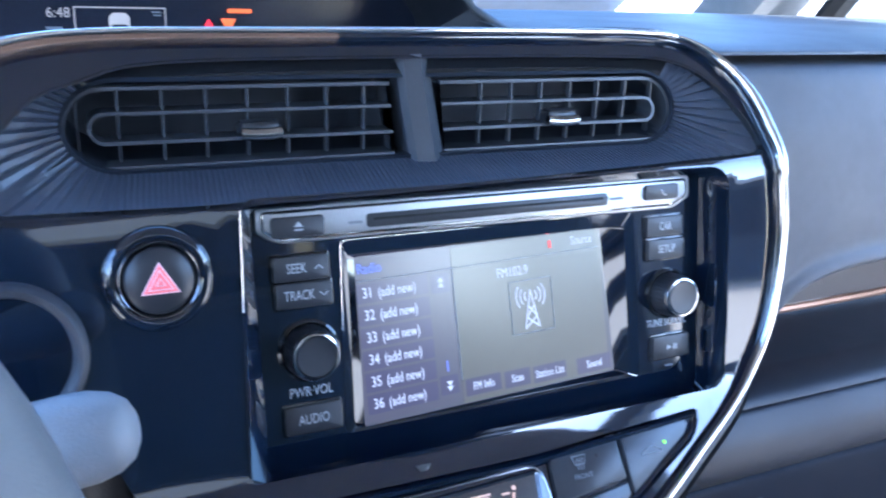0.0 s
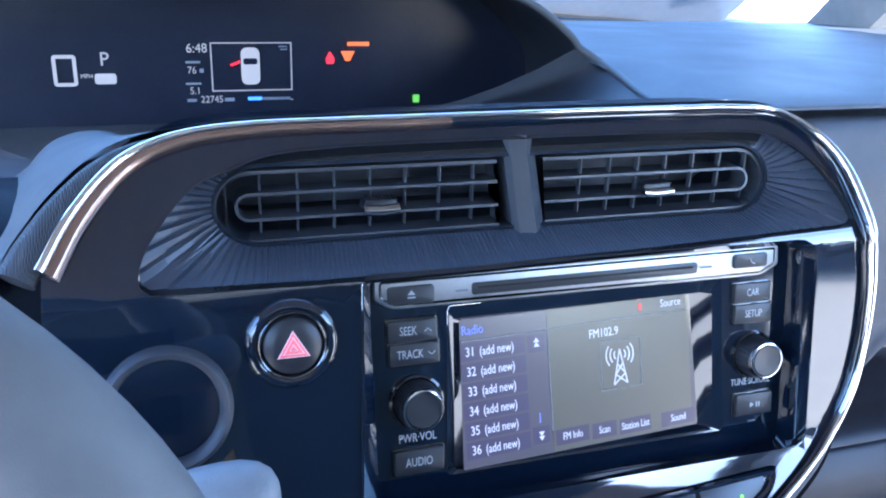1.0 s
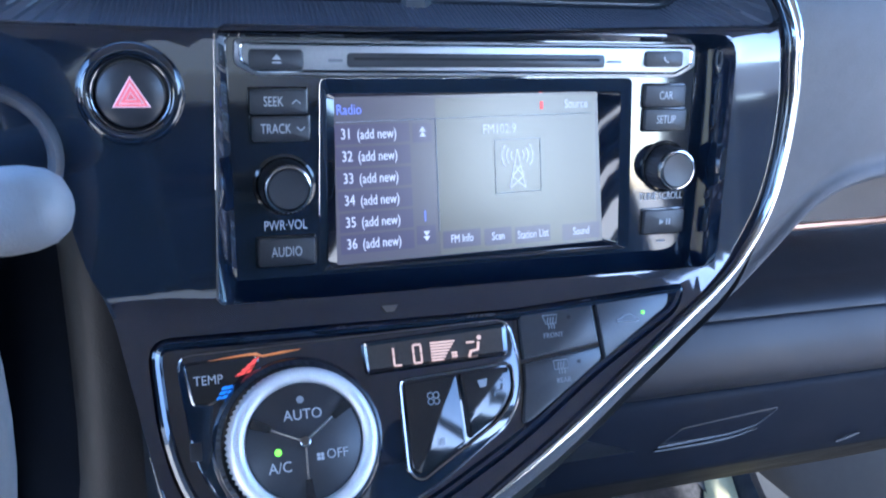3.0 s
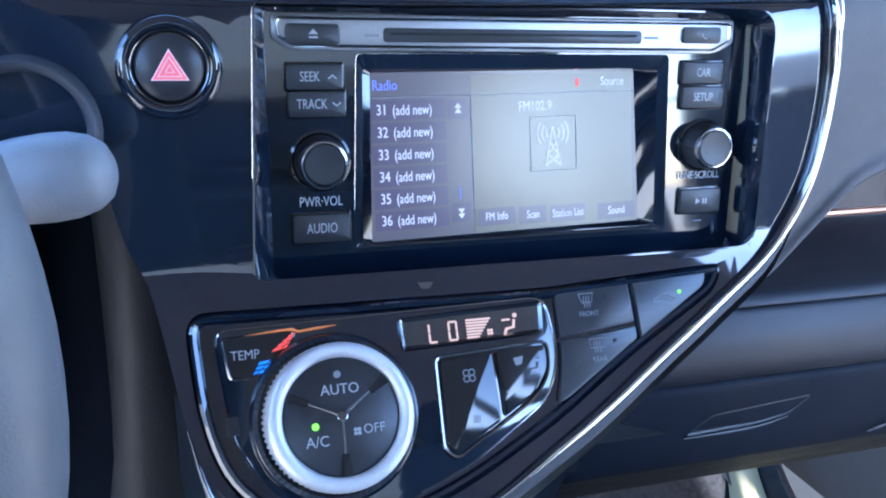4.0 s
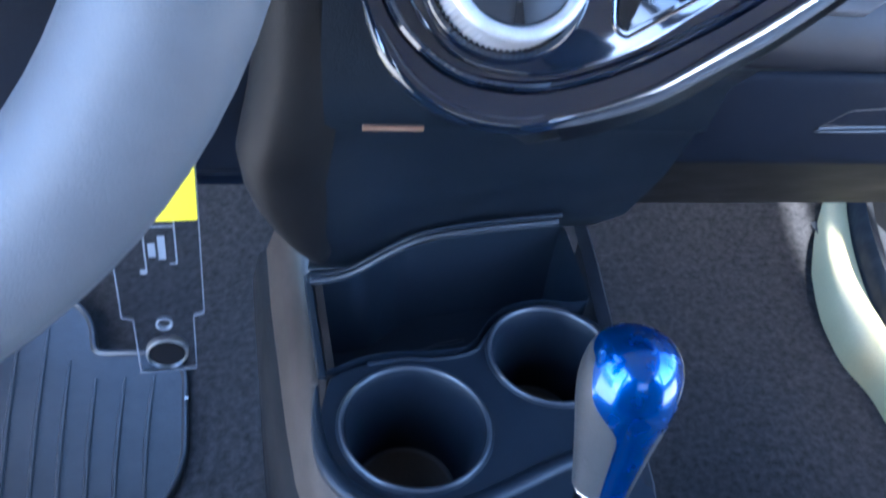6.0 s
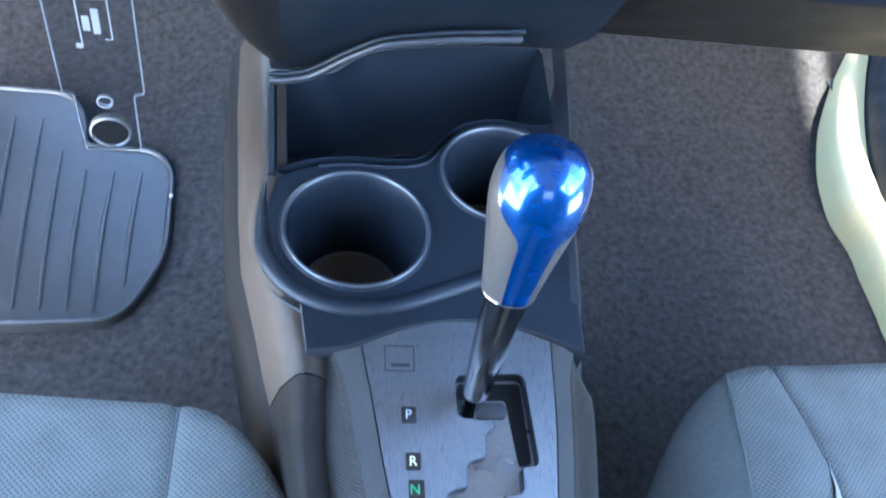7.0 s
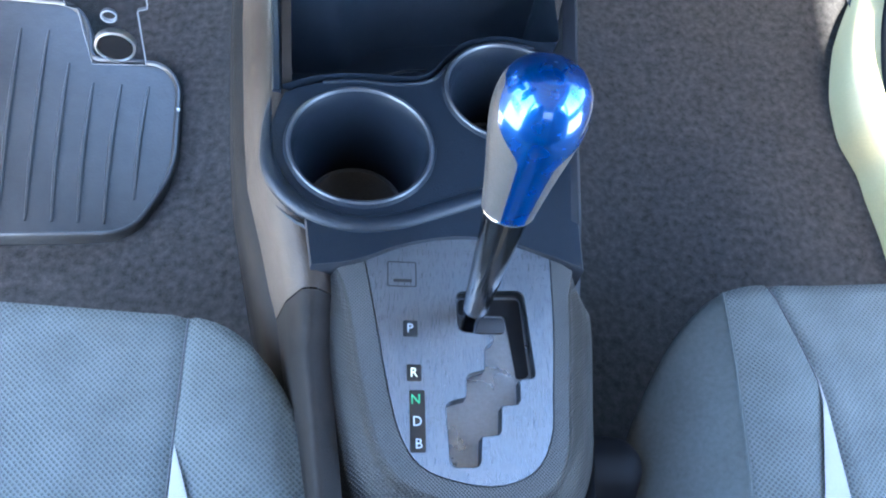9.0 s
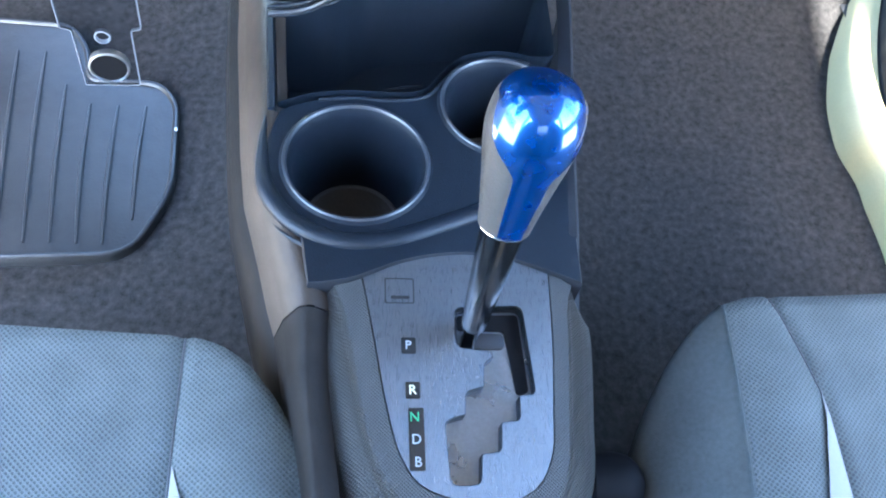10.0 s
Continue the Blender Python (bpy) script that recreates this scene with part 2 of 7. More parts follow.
RING = mat("knob_chrome", (0.38, 0.38, 0.39), 0.16, 1.0, var=0.08, scale=60)
BEVEL = mat("bevel_brown_reflection", (0.32, 0.225, 0.185), 0.20, 0.9, var=0.12, scale=20)
SIDEGLASS = glassy("side_glass", (0.62, 0.66, 0.66))
REAR_DIM = glassy("dimmed_rear_glass", (0.05, 0.052, 0.052))
PANE = glassy("pane_glass", (0.90, 0.95, 0.93))
ACRYL = glassy("clear_acrylic", (0.80, 0.82, 0.86), 0.05)


# ---- mesh helpers ----
def thing(name, label, category, group="", at=(0, 0, 0), kind=""):
    ob = new(name)
    ob.location = at
    ob.empty_display_size = 0.02
    return tagged(ob, label, category, group, kind)


def smooth(me, on=True, angle=35):
    if on:
        me.polygons.foreach_set("use_smooth", [True] * len(me.polygons))
        me.set_sharp_from_angle(angle=radians(angle))


def part(name, bm, material, parent=None, label="", angle=35):
    bmesh.ops.recalc_face_normals(bm, faces=bm.faces[:])
    me = bpy.data.meshes.new(name)
    bm.to_mesh(me)
    bm.free()
    smooth(me, True, angle)
    me.materials.append(material)
    ob = new(name, me)
    if parent:
        ob.parent = parent
        ob.matrix_parent_inverse = Matrix.Translation(-parent.location) if not parent.parent else Matrix()
    return tagged(ob, label)


def lone(name, bm, material, label, category, group="", kind="", angle=35):
    return tagged(part(name, bm, material, None, "", angle), label, category, group, kind)


def curve(pts, per=6, closed=False):
    """A smooth line through points of any dimension."""
    p = [np.array(q, float) for q in pts]
    n, out = len(p), []
    for i in range(n if closed else n - 1):
        a, b = p[i], p[(i + 1) % n]
        z = p[i - 1] if (i or closed) else 2 * a - b
        c = p[(i + 2) % n] if (closed or i + 2 < n) else 2 * b - a
        for k in range(per):
            t = k / per
            out.append(0.5 * (2 * a + (b - z) * t + (2 * z - 5 * a + 4 * b - c) * t * t + (3 * a - z - 3 * b + c) * t ** 3))
    if not closed:
        out.append(p[-1])
    return [tuple(float(v) for v in q) for q in out]


def rrect(w, h, r, n=5, cx=0.0, cy=0.0):
    r = min(r, w / 2 - 1e-5, h / 2 - 1e-5)
    out = []
    for sx, sy, a0 in ((1, 1, 0), (-1, 1, 90), (-1, -1, 180), (1, -1, 270)):
        for k in range(n + 1):
            a = radians(a0 + 90 * k / n)
            out.append((cx + sx * (w / 2 - r) + r * math.cos(a), cy + sy * (h / 2 - r) + r * math.sin(a)))
    return out


def ring2(r, n=32, cx=0.0, cy=0.0):
    return [(cx + r * math.cos(2 * math.pi * k / n), cy + r * math.sin(2 * math.pi * k / n)) for k in range(n)]


def rounded(pts, r, n=5):
    """A polygon with its corners rounded by r (one for all, or one for each)."""
    out, c = [], len(pts)
    for i in range(c):
        p, a, b = Vector(pts[i]), Vector(pts[i - 1]), Vector(pts[(i + 1) % c])
        rr = r[i] if isinstance(r, (list, tuple)) else r
        da, db = (a - p), (b - p)
        d = min(rr, da.length * 0.48, db.length * 0.48)
        s, e = p + da.normalized() * d, p + db.normalized() * d
        for k in range(n + 1):
            t = k / n
            q = s * (1 - t) ** 2 + p * 2 * t * (1 - t) + e * t * t
            out.append((q.x, q.y))
    return out


def offset(poly, d):
    """Grow (d > 0) or shrink a closed outline."""
    area = sum(a[0] * b[1] - b[0] * a[1] for a, b in zip(poly, poly[1:] + poly[:1]))
    s = 1 if area > 0 else -1
    out, n = [], len(poly)
    for i in range(n):
        a, p, b = Vector(poly[i - 1]), Vector(poly[i]), Vector(poly[(i + 1) % n])
        e1, e2 = p - a, b - p
        if e1.length < 1e-9:
            e1 = e2
        if e2.length < 1e-9:
            e2 = e1
        n1, n2 = Vector((e1.y, -e1.x)).normalized(), Vector((e2.y, -e2.x)).normalized()
        m = n1 + n2
        m = m / max(m.length_squared / 2, 0.6) if m.length > 1e-6 else n1
        q = p + m * (s * d)
        out.append((q.x, q.y))
    return out


def loft(rings, close_ring=True, cap0=False, cap1=False, bm=None):
    bm = bm or bmesh.new()
    rows = [[bm.verts.new(p) for p in r] for r in rings]
    for a, b in zip(rows, rows[1:]):
        n = len(a)
        for i in range(n if close_ring else n - 1):
            j = (i + 1) % n
            bm.faces.new((a[i], a[j], b[j], b[i]))
    if cap0:
        bm.faces.new(list(reversed(rows[0])))
    if cap1:
        bm.faces.new(rows[-1])
    return bm


def prism(poly, z0, z1, bev=0.0, M=None, bm=None, steps=2, base=False):
    """An outline raised from z0 to z1, its upper edge rounded by bev."""
    rings = [[(x, y, z0) for x, y in poly]]
    if bev:
        for k in range(steps + 1):
            a = radians(90 * k / steps)
            q = offset(poly, -bev * (1 - math.cos(a)))
            rings.append([(x, y, z1 - bev + bev * math.sin(a)) for x, y in q])
    else:
        rings.append([(x, y, z1) for x, y in poly])
    if M:
        rings = [[M @ Vector(p) for p in r] for r in rings]
    return loft(rings, True, base, True, bm)


def lathe(prof, n=40, M=None, bm=None, cap0=False, cap1=False):
    """Turn (radius, height) pairs about the local z."""
    rings = [[(r * math.cos(2 * math.pi * k / n), r * math.sin(2 * math.pi * k / n), z) for k in range(n)] for r, z in prof]
    if M:
        rings = [[M @ Vector(p) for p in r] for r in rings]
    return loft(rings, True, cap0, cap1, bm)


def sheet(outer, holes=(), f=None, cuts=0, bm=None):
    """A flat outline with holes, filled, cut finely and laid on the surface f(u, v)."""
    bm = bm or bmesh.new()
    for loop in (outer, *holes):
        vs = [bm.verts.new((x, y, 0)) for x, y in loop]
        for a, b in zip(vs, vs[1:] + vs[:1]):
            bm.edges.new((a, b))
    bmesh.ops.triangle_fill(bm, use_beauty=True, use_dissolve=False, edges=bm.edges[:])
    xs, ys = [p[0] for p in outer], [p[1] for p in outer]
    for k in range(1, cuts):
        for lo, hi, nrm in ((min(xs), max(xs), (1, 0, 0)), (min(ys), max(ys), (0, 1, 0))):
            c = lo + (hi - lo) * k / cuts
            bmesh.ops.bisect_plane(bm, geom=bm.verts[:] + bm.edges[:] + bm.faces[:], plane_co=Vector(nrm) * c, plane_no=nrm)
    if f:
        for v in bm.verts:
            v.co = f(v.co.x, v.co.y)
    return bm


def sweep(pts, normals, prof, bm=None, scale=None, caps=True):
    """Carry a closed profile (across, out) along 3D points; normals say which way is out."""
    rings = []
    n = len(pts)
    for i in range(n):
        p = Vector(pts[i])
        t = (Vector(pts[min(i + 1, n - 1)]) - Vector(pts[max(i - 1, 0)])).normalized()
        o = Vector(normals[i])
        o = (o - t * o.dot(t)).normalized()
        s = t.cross(o)
        k = scale[i] if scale else 1.0
        rings.append([p + s * (a * k) + o * (b * k) for a, b in prof])
    return loft(rings, True, caps, caps, bm)


def tube(pts, r, n=10, bm=None):
    prof = [(math.cos(2 * math.pi * k / n), math.sin(2 * math.pi * k / n)) for k in range(n)]
    rr = r if isinstance(r, (list, tuple)) else [r] * len(pts)
    t = Vector(pts[-1]) - Vector(pts[0])
    o = Vector((0, 0, 1)) if abs(t.normalized().z) < 0.9 else Vector((0, 1, 0))
    return sweep(pts, [o] * len(pts), prof, bm, rr)


def box(x0, x1, y0, y1, z0, z1, bev=0.0, M=None, bm=None):
    return prism(rrect(x1 - x0, y1 - y0, max(bev, 1e-4), 3 if bev else 1, (x0 + x1) / 2, (y0 + y1) / 2), z0, z1, bev, M, bm, base=True)


def plane_at(y, z, slope):
    """Local u (right), v (up the slope), n (towards the seats) of a surface y = ... + slope * dz."""
    v = Vector((0, slope, 1)).normalized()
    u = Vector((1, 0, 0))
    n = u.cross(v)
    return Matrix(((u.x, v.x, n.x, 0), (u.y, v.y, n.y, y), (u.z, v.z, n.z, z), (0, 0, 0, 1)))


def text(name, body, size, material, M, u, v, h, parent, align="CENTER", stretch=1.0, label="", bold=0.0, shear=0.0):
    """Raised print: built-in letters turned into a mesh."""
    cu = bpy.data.curves.new(name, "FONT")
    cu.body, cu.size, cu.align_x, cu.align_y, cu.extrude, cu.offset, cu.shear = body, size, align, "CENTER", 0.0001, bold, shear
    cu.resolution_u = 3
    tmp = bpy.data.objects.new(name, cu)
    scene.collection.objects.link(tmp)
    me = bpy.data.meshes.new_from_object(tmp.evaluated_get(bpy.context.evaluated_depsgraph_get()))
    bpy.data.objects.remove(tmp)
    bpy.data.curves.remove(cu)
    me.transform(M @ Matrix.Translation((u, v, h)) @ Matrix.Diagonal((stretch, 1, 1, 1)))
    me.name = name
    me.materials.clear()
    me.materials.append(material)
    ob = new(name, me)
    ob.parent = parent
    ob.matrix_parent_inverse = Matrix.Translation(-parent.location) if not parent.parent else Matrix()
    return tagged(ob, label)


def bar(name, u0, u1, v0, v1, h, material, M, parent, r=0.0003, thick=0.0002):
    return part(name, prism(rrect(abs(u1 - u0), abs(v1 - v0), r, 2, (u0 + u1) / 2, (v0 + v1) / 2), h - thick, h, 0, M), material, parent)


# ---- centre fascia ----
def fas_y(z):
    """Depth of the panel: leans back gently at the radio, more below it and above it."""
    a, b = -0.036 + 0.19 * (z - 0.80), -0.046 + 0.74 * (z - 0.785)
    k = 0.006
    h = max(k - abs(a - b), 0) / k
    low = min(a, b) - h * h * k / 4
    if z < 0.88:
        return low
    c, k = -0.0147 + 0.85 * (z - 0.912), 0.004
    h = max(k - abs(a - c), 0) / k
    return max(a, c) + h * h * k / 4


def on_fas(x, z, out=0.0):
    s = (fas_y(z + 0.001) - fas_y(z - 0.001)) / 0.002
    n = Vector((0, -1, s)).normalized()
    return Vector((x, fas_y(z), z)) + n * out


RADM = plane_at(-0.0095, 0.85, 0.19)
UPM = plane_at(-0.0265, 0.85, 0.19)
CLM = plane_at(-0.0652, 0.759, 0.74)


def rv(z):
    return (z - 0.85) * 1.018


def cv(z):
    return (z - 0.759) * 1.244


EDGE = [(-0.2551, 0.9207), (-0.2438, 0.9376), (-0.2298, 0.9521), (-0.2154, 0.9611), (-0.1935, 0.9671), (-0.1634, 0.9697), (-0.1239, 0.9703), (-0.0675, 0.9706),
        (-0.006, 0.9709), (0.0606, 0.9711), (0.0950, 0.9709), (0.1235, 0.9682), (0.1440, 0.9575), (0.1555, 0.9420), (0.1590, 0.9233),
        (0.1605, 0.9019), (0.162, 0.879), (0.1592, 0.848), (0.1515, 0.82), (0.1335, 0.794), (0.0945, 0.772), (0.0625, 0.7556), (0.0288, 0.738),
        (-0.0025, 0.7235), (-0.0317, 0.7108), (-0.058, 0.7035), (-0.0772, 0.700)]
EDGE_S = curve(EDGE, 5)
LOWER = [(-0.095, 0.6985), (-0.118, 0.702), (-0.137, 0.712), (-0.150, 0.728), (-0.158, 0.748), (-0.164, 0.772), (-0.170, 0.796), (-0.178, 0.815), (-0.184, 0.84)]
LEFT = [(-0.192, 0.832), (-0.232, 0.826), (-0.252, 0.862), (-0.256, 0.90)]
FAS_OUT = EDGE_S + curve([EDGE[-1]] + LOWER, 4)[1:] + LEFT

INS_OUT = curve([(-0.2136, 0.9107), (-0.2177, 0.9155), (-0.2133, 0.9275), (-0.1951, 0.9461), (-0.1763, 0.9533), (-0.1435, 0.9598), (-0.037, 0.9612),
                 (0.0817, 0.9608), (0.1185, 0.9572), (0.1386, 0.9465), (0.1504, 0.9309), (0.155, 0.9177), (0.1506, 0.9142)], 4) + [(0.03, 0.911), (-0.06, 0.9095), (-0.14, 0.909)]
RAD_OUT = rounded([(-0.1275, 0.7955), (0.127, 0.7955), (0.1285, 0.9115), (-0.1230, 0.9115)], [0.004, 0.012, 0.014, 0.006], 5)
CLI_OUT = rounded([(-0.1575, 0.7865), (0.006, 0.7855), (0.1060, 0.7900), (0.0985, 0.7785), (0.048, 0.757), (0.004, 0.735), (-0.045, 0.7155), (-0.085, 0.7065),
                   (-0.122, 0.711), (-0.146, 0.729), (-0.1545, 0.752)], [0.010, 0.006, 0.008, 0.010, 0.012, 0.012, 0.03, 0.03, 0.02, 0.02, 0.02], 5)

fascia = thing("center_fascia", "glossy piano black dashboard centre panel with chrome edge", "dashboard panel", at=(-0.04, -0.036, 0.70))
bm = sheet(FAS_OUT, [INS_OUT, RAD_OUT, CLI_OUT], lambda x, z: on_fas(x, z), 26)
part("panel", bm, PIANO, fascia, angle=30)
# rolled outer lip of the panel under the chrome
lip = [on_fas(x, z) for x, z in FAS_OUT]
bm = loft([lip, [p + Vector((0, 0.035, 0)) for p in lip]])
part("panel_edge", bm, PIANO, fascia, angle=30)
# chrome edge: wide at the driver's end, slim along the top
pts = [on_fas(x, z, 0.002) for x, z in EDGE_S]
nn = [(on_fas(x, z, 0.01) - on_fas(x, z)).normalized() for x, z in EDGE_S]
wid = []
for i in range(len(pts)):
    t = i / (len(pts) - 1)
    wid.append(1.35 - 0.55 * min(1, t / 0.22) if t < 0.5 else (0.80 - 0.30 * min(1, (t - 0.5) / 0.15)) * (1 - 0.9 * max(0, (t - 0.86) / 0.14) ** 1.5))
prof = [(-0.0026, -0.004), (-0.0025, 0.0006), (-0.0018, 0.0026), (-0.0006, 0.0038), (0.0008, 0.0036), (0.0015, 0.0024), (0.0017, -0.004)]
bevel = [(0.0016, -0.004), (0.0016, 0.0022), (0.0026, 0.0024), (0.0044, 0.0018), (0.0055, 0.0006), (0.0058, -0.004)]
# brown cabin reflection is coloured into the bevel's first stretch only
cut = int(len(pts) * 0.27)
part("chrome_bevel", sweep(pts[:cut + 1], nn[:cut + 1], bevel, None, wid[:cut + 1]), BEVEL, fascia, "inner bevel of the chrome edge, coloured with a brown reflection", 40)
part("gloss_bevel", sweep(pts[cut:], nn[cut:], bevel, None, wid[cut:]), PIANO, fascia, "gloss black inner bevel", 40)
part("chrome_edge", sweep(pts, nn, prof, None, [w * (1.0 + 1.15 * min(1, max(0, (i / len(pts) - 0.42) / 0.10)) * min(1, max(0, (0.93 - i / len(pts)) / 0.15))) for i, w in enumerate(wid)]), CHROME, fascia, "bright chrome edge strip", 60)
# knurled soft band outside the chrome: broad at the driver's end, thin along the top
o1 = offset(EDGE_S + [(-0.11, 0.76)], 0.001)[:len(EDGE_S)]
EN = [((b0 - a0) * 1000, (b1 - a1) * 1000) for (a0, a1), (b0, b1) in zip(EDGE_S, o1)]


def band_w(i):
    t = i / (len(EDGE_S) - 1)
    return 1.0 - 0.86 * min(1, t / 0.15) if t < 0.36 else (0.14 + 0.26 * min(1, (t - 0.36) / 0.2)) * (1 - 0.55 * max(0, (t - 0.86) / 0.14))


pts2 = [on_fas(x + n0 * (0.0004 + 0.0075 * band_w(i)), z + n1 * (0.0004 + 0.0075 * band_w(i)), -0.002) for i, ((x, z), (n0, n1)) in enumerate(zip(EDGE_S, EN))]
prof = [(0.0085 * math.cos(radians(a)), 0.0060 * math.sin(radians(a))) for a in range(0, 360, 30)]
part("knurled_band", sweep(pts2, nn, prof, None, [band_w(i) for i in range(len(pts2))]), KNURL3, fascia, "dark knurled band round the chrome", 60)
foot = curve([EDGE[-2], EDGE[-1]] + LOWER[:5], 5)
prof = [(0.0058 * math.cos(radians(a)), 0.0062 * math.sin(radians(a))) for a in range(0, 360, 24)]
part("rolled_lip", sweep([on_fas(x, z, -0.0035) for x, z in foot], [Vector((0, -1, 0.6))] * len(foot), prof, None, [(0.35 + 0.40 * min(1, i / 6)) * min(1, 0.2 + (len(foot) - 1 - i) / 8) for i in range(len(foot))]), PIANO, fascia, "", 70)
# bay of the radio: slanted gloss walls down to the unit
RIN = rounded([(-0.1168, 0.7885), (0.1215, 0.7885), (0.1225, 0.9065), (-0.1170, 0.9065)], [0.003, 0.006, 0.006, 0.003], 5)
half_in = [(0.45 * a[0] + 0.55 * b[0], (a[1] + b[1]) / 2) if a[0] > 0 else ((a[0] + 2.2 * b[0]) / 3.2, (a[1] + b[1]) / 2) for a, b in zip(RAD_OUT, RIN)]
bm = loft([[on_fas(x, z, 0.0006) for x, z in RAD_OUT], [on_fas(x, z, 0.0006) for x, z in offset(RAD_OUT, -0.0008)], [on_fas(x, z, -0.0050) for x, z in half_in], [on_fas(x, z, -0.0085) for x, z in offset(RIN, 0.0008)],
           [RADM @ Vector((x, rv(z), -0.001)) for x, z in RIN]])
part("radio_surround", bm, PIANO, fascia, angle=25)
# bay of the climate unit
bm = loft([[on_fas(x, z, 0.0) for x, z in CLI_OUT], [on_fas(x, z, -0.003) for x, z in offset(CLI_OUT, -0.0008)]])
part("climate_surround", bm, PIANO, fascia, angle=25)


# ---- vents ----
def vent_y(z):
    return 0.0205 + (z - 0.918) * 0.27




vents = thing("air_vents", "dark twin centre air vents with fluted surround", "air vent", at=(-0.035, 0.02, 0.91))
VL = [(-0.0385, 0.9180), (-0.0385, 0.9575)] + [(-0.1625 + 0.0245 * math.cos(radians(a)) * 1.0, 0.9378 + 0.0200 * math.sin(radians(a))) for a in range(90, 271, 15)]
VR = [(-0.0195, 0.9555), (-0.0195, 0.9182)] + [(0.0965 + 0.0235 * math.cos(radians(a)), 0.9378 + 0.0185 * math.sin(radians(a))) for a in range(-90, 91, 15)]


def ray_to(poly, c, a):
    """Where a ray from c at angle a leaves an outline."""
    d = (math.cos(a), math.sin(a))
    best = None
    for p, q in zip(poly, poly[1:] + poly[:1]):
        ex, ey = q[0] - p[0], q[1] - p[1]
        den = d[0] * ey - d[1] * ex
        if abs(den) < 1e-12:
            continue
        s = ((p[0] - c[0]) * ey - (p[1] - c[1]) * ex) / den
        w = ((p[0] - c[0]) * d[1] - (p[1] - c[1]) * d[0]) / den
        if s > 0 and -1e-6 <= w <= 1 + 1e-6 and (best is None or s > best):
            best = s
    best = best or 0.001
    return (c[0] + d[0] * best, c[1] + d[1] * best)


# fluted surround: fins fan out from the openings to the edge of the insert
bm = bmesh.new()
N = 1120
inner, outer = [], []
for k in range(N):
    # walk round the stadium of the openings with even steps
    t = k / N
    L1, L2, R = 0.259, math.pi * 0.0187, 0.0187
    per = 2 * L1 + 2 * L2
    s = t * per
    x0, x1, zc = -0.1625, 0.0965, 0.9357
    if s < L1:
        p, nrm = (x0 + s, zc - R), (0, -1)
    elif s < L1 + L2:
        a = -math.pi / 2 + (s - L1) / R
        p, nrm = (x1 + R * math.cos(a) * 1.15, zc + R * math.sin(a)), (math.cos(a), math.sin(a))
    elif s < 2 * L1 + L2:
        p, nrm = (x1 - (s - L1 - L2), zc + R), (0, 1)
    else:
        a = math.pi / 2 + (s - 2 * L1 - L2) / R
        p, nrm = (x0 + R * math.cos(a) * 1.2, zc + R * math.sin(a)), (math.cos(a), math.sin(a))
    inner.append(p)
    lean = 0.55 if nrm[1] < 0.5 else 0.2
    cx = -0.033
    fan = (p[0] - cx) / 0.13
    ang = math.atan2(nrm[1], nrm[0] + (lean * fan * 0.9 if abs(nrm[1]) > 0.5 else 0))
    outer.append(ray_to(INS_OUT, p, ang))


def top_side(k):
    """The smooth upper run of the surround."""
    return inner[k][1] > 0.9505


rows = []
for k in range(N):
    tooth = (0.0010, 0.0006, 0.0002, -0.0010)[k % 4] if not top_side(k) else 0.0
    (xi, zi), (xo, zo) = inner[k], outer[k]
    row = []
    for j in range(4):
        t = j / 3
        x, z = xi + (xo - xi) * t, zi + (zo - zi) * t
        y = vent_y(zi) - 0.003 + (fas_y(zo) + 0.006 - vent_y(zi) + 0.003) * t
        amp = tooth * (0.4 + 0.9 * math.sin(math.pi * min(1, 0.2 + 0.8 * t)))
        row.append(bm.verts.new((x, y - amp, z)))
    rows.append(row)
bm2 = bmesh.new()
for k in range(N):
    a, b = rows[k], rows[(k + 1) % N]
    for j in range(3):
        if top_side(k):
            bm2.faces.new([bm2.verts.new(v.co) for v in (a[j], a[j + 1], b[j + 1], b[j])])
        else:
            bm.faces.new((a[j], a[j + 1], b[j + 1], b[j]))
bmesh.ops.remove_doubles(bm2, verts=bm2.verts[:], dist=1e-6)
bmesh.ops.delete(bm, geom=[v for v in bm.verts if not v.link_faces], context="VERTS")
part("plain_surround", bm2, PIANO2, vents, "smooth black upper surround", 40)
part("fluted_surround", bm, INS, vents, "fluted dark blue-grey surround", 12)
bm = loft([[Vector((x, fas_y(z) + 0.007, z)) for x, z in INS_OUT], [Vector((x, fas_y(z) - 0.0003, z)) for x, z in offset(INS_OUT, 0.0012)]])
part("insert_edge", bm, PIANO2, vents)
# inner walls, then the dark behind
ST = [p for p in inner[::8]]
bm = loft([[Vector((x, vent_y(z) - 0.0012, z)) for x, z in offset(ST, 0.0016)], [Vector((x, vent_y(z) - 0.0042, z)) for x, z in offset(ST, -0.0015)],
           [Vector((x, vent_y(z) + 0.05, z * 0.97 + 0.028)) for x, z in offset(ST, -0.003)]], cap1=True)
part("duct", bm, DUCTM, vents)


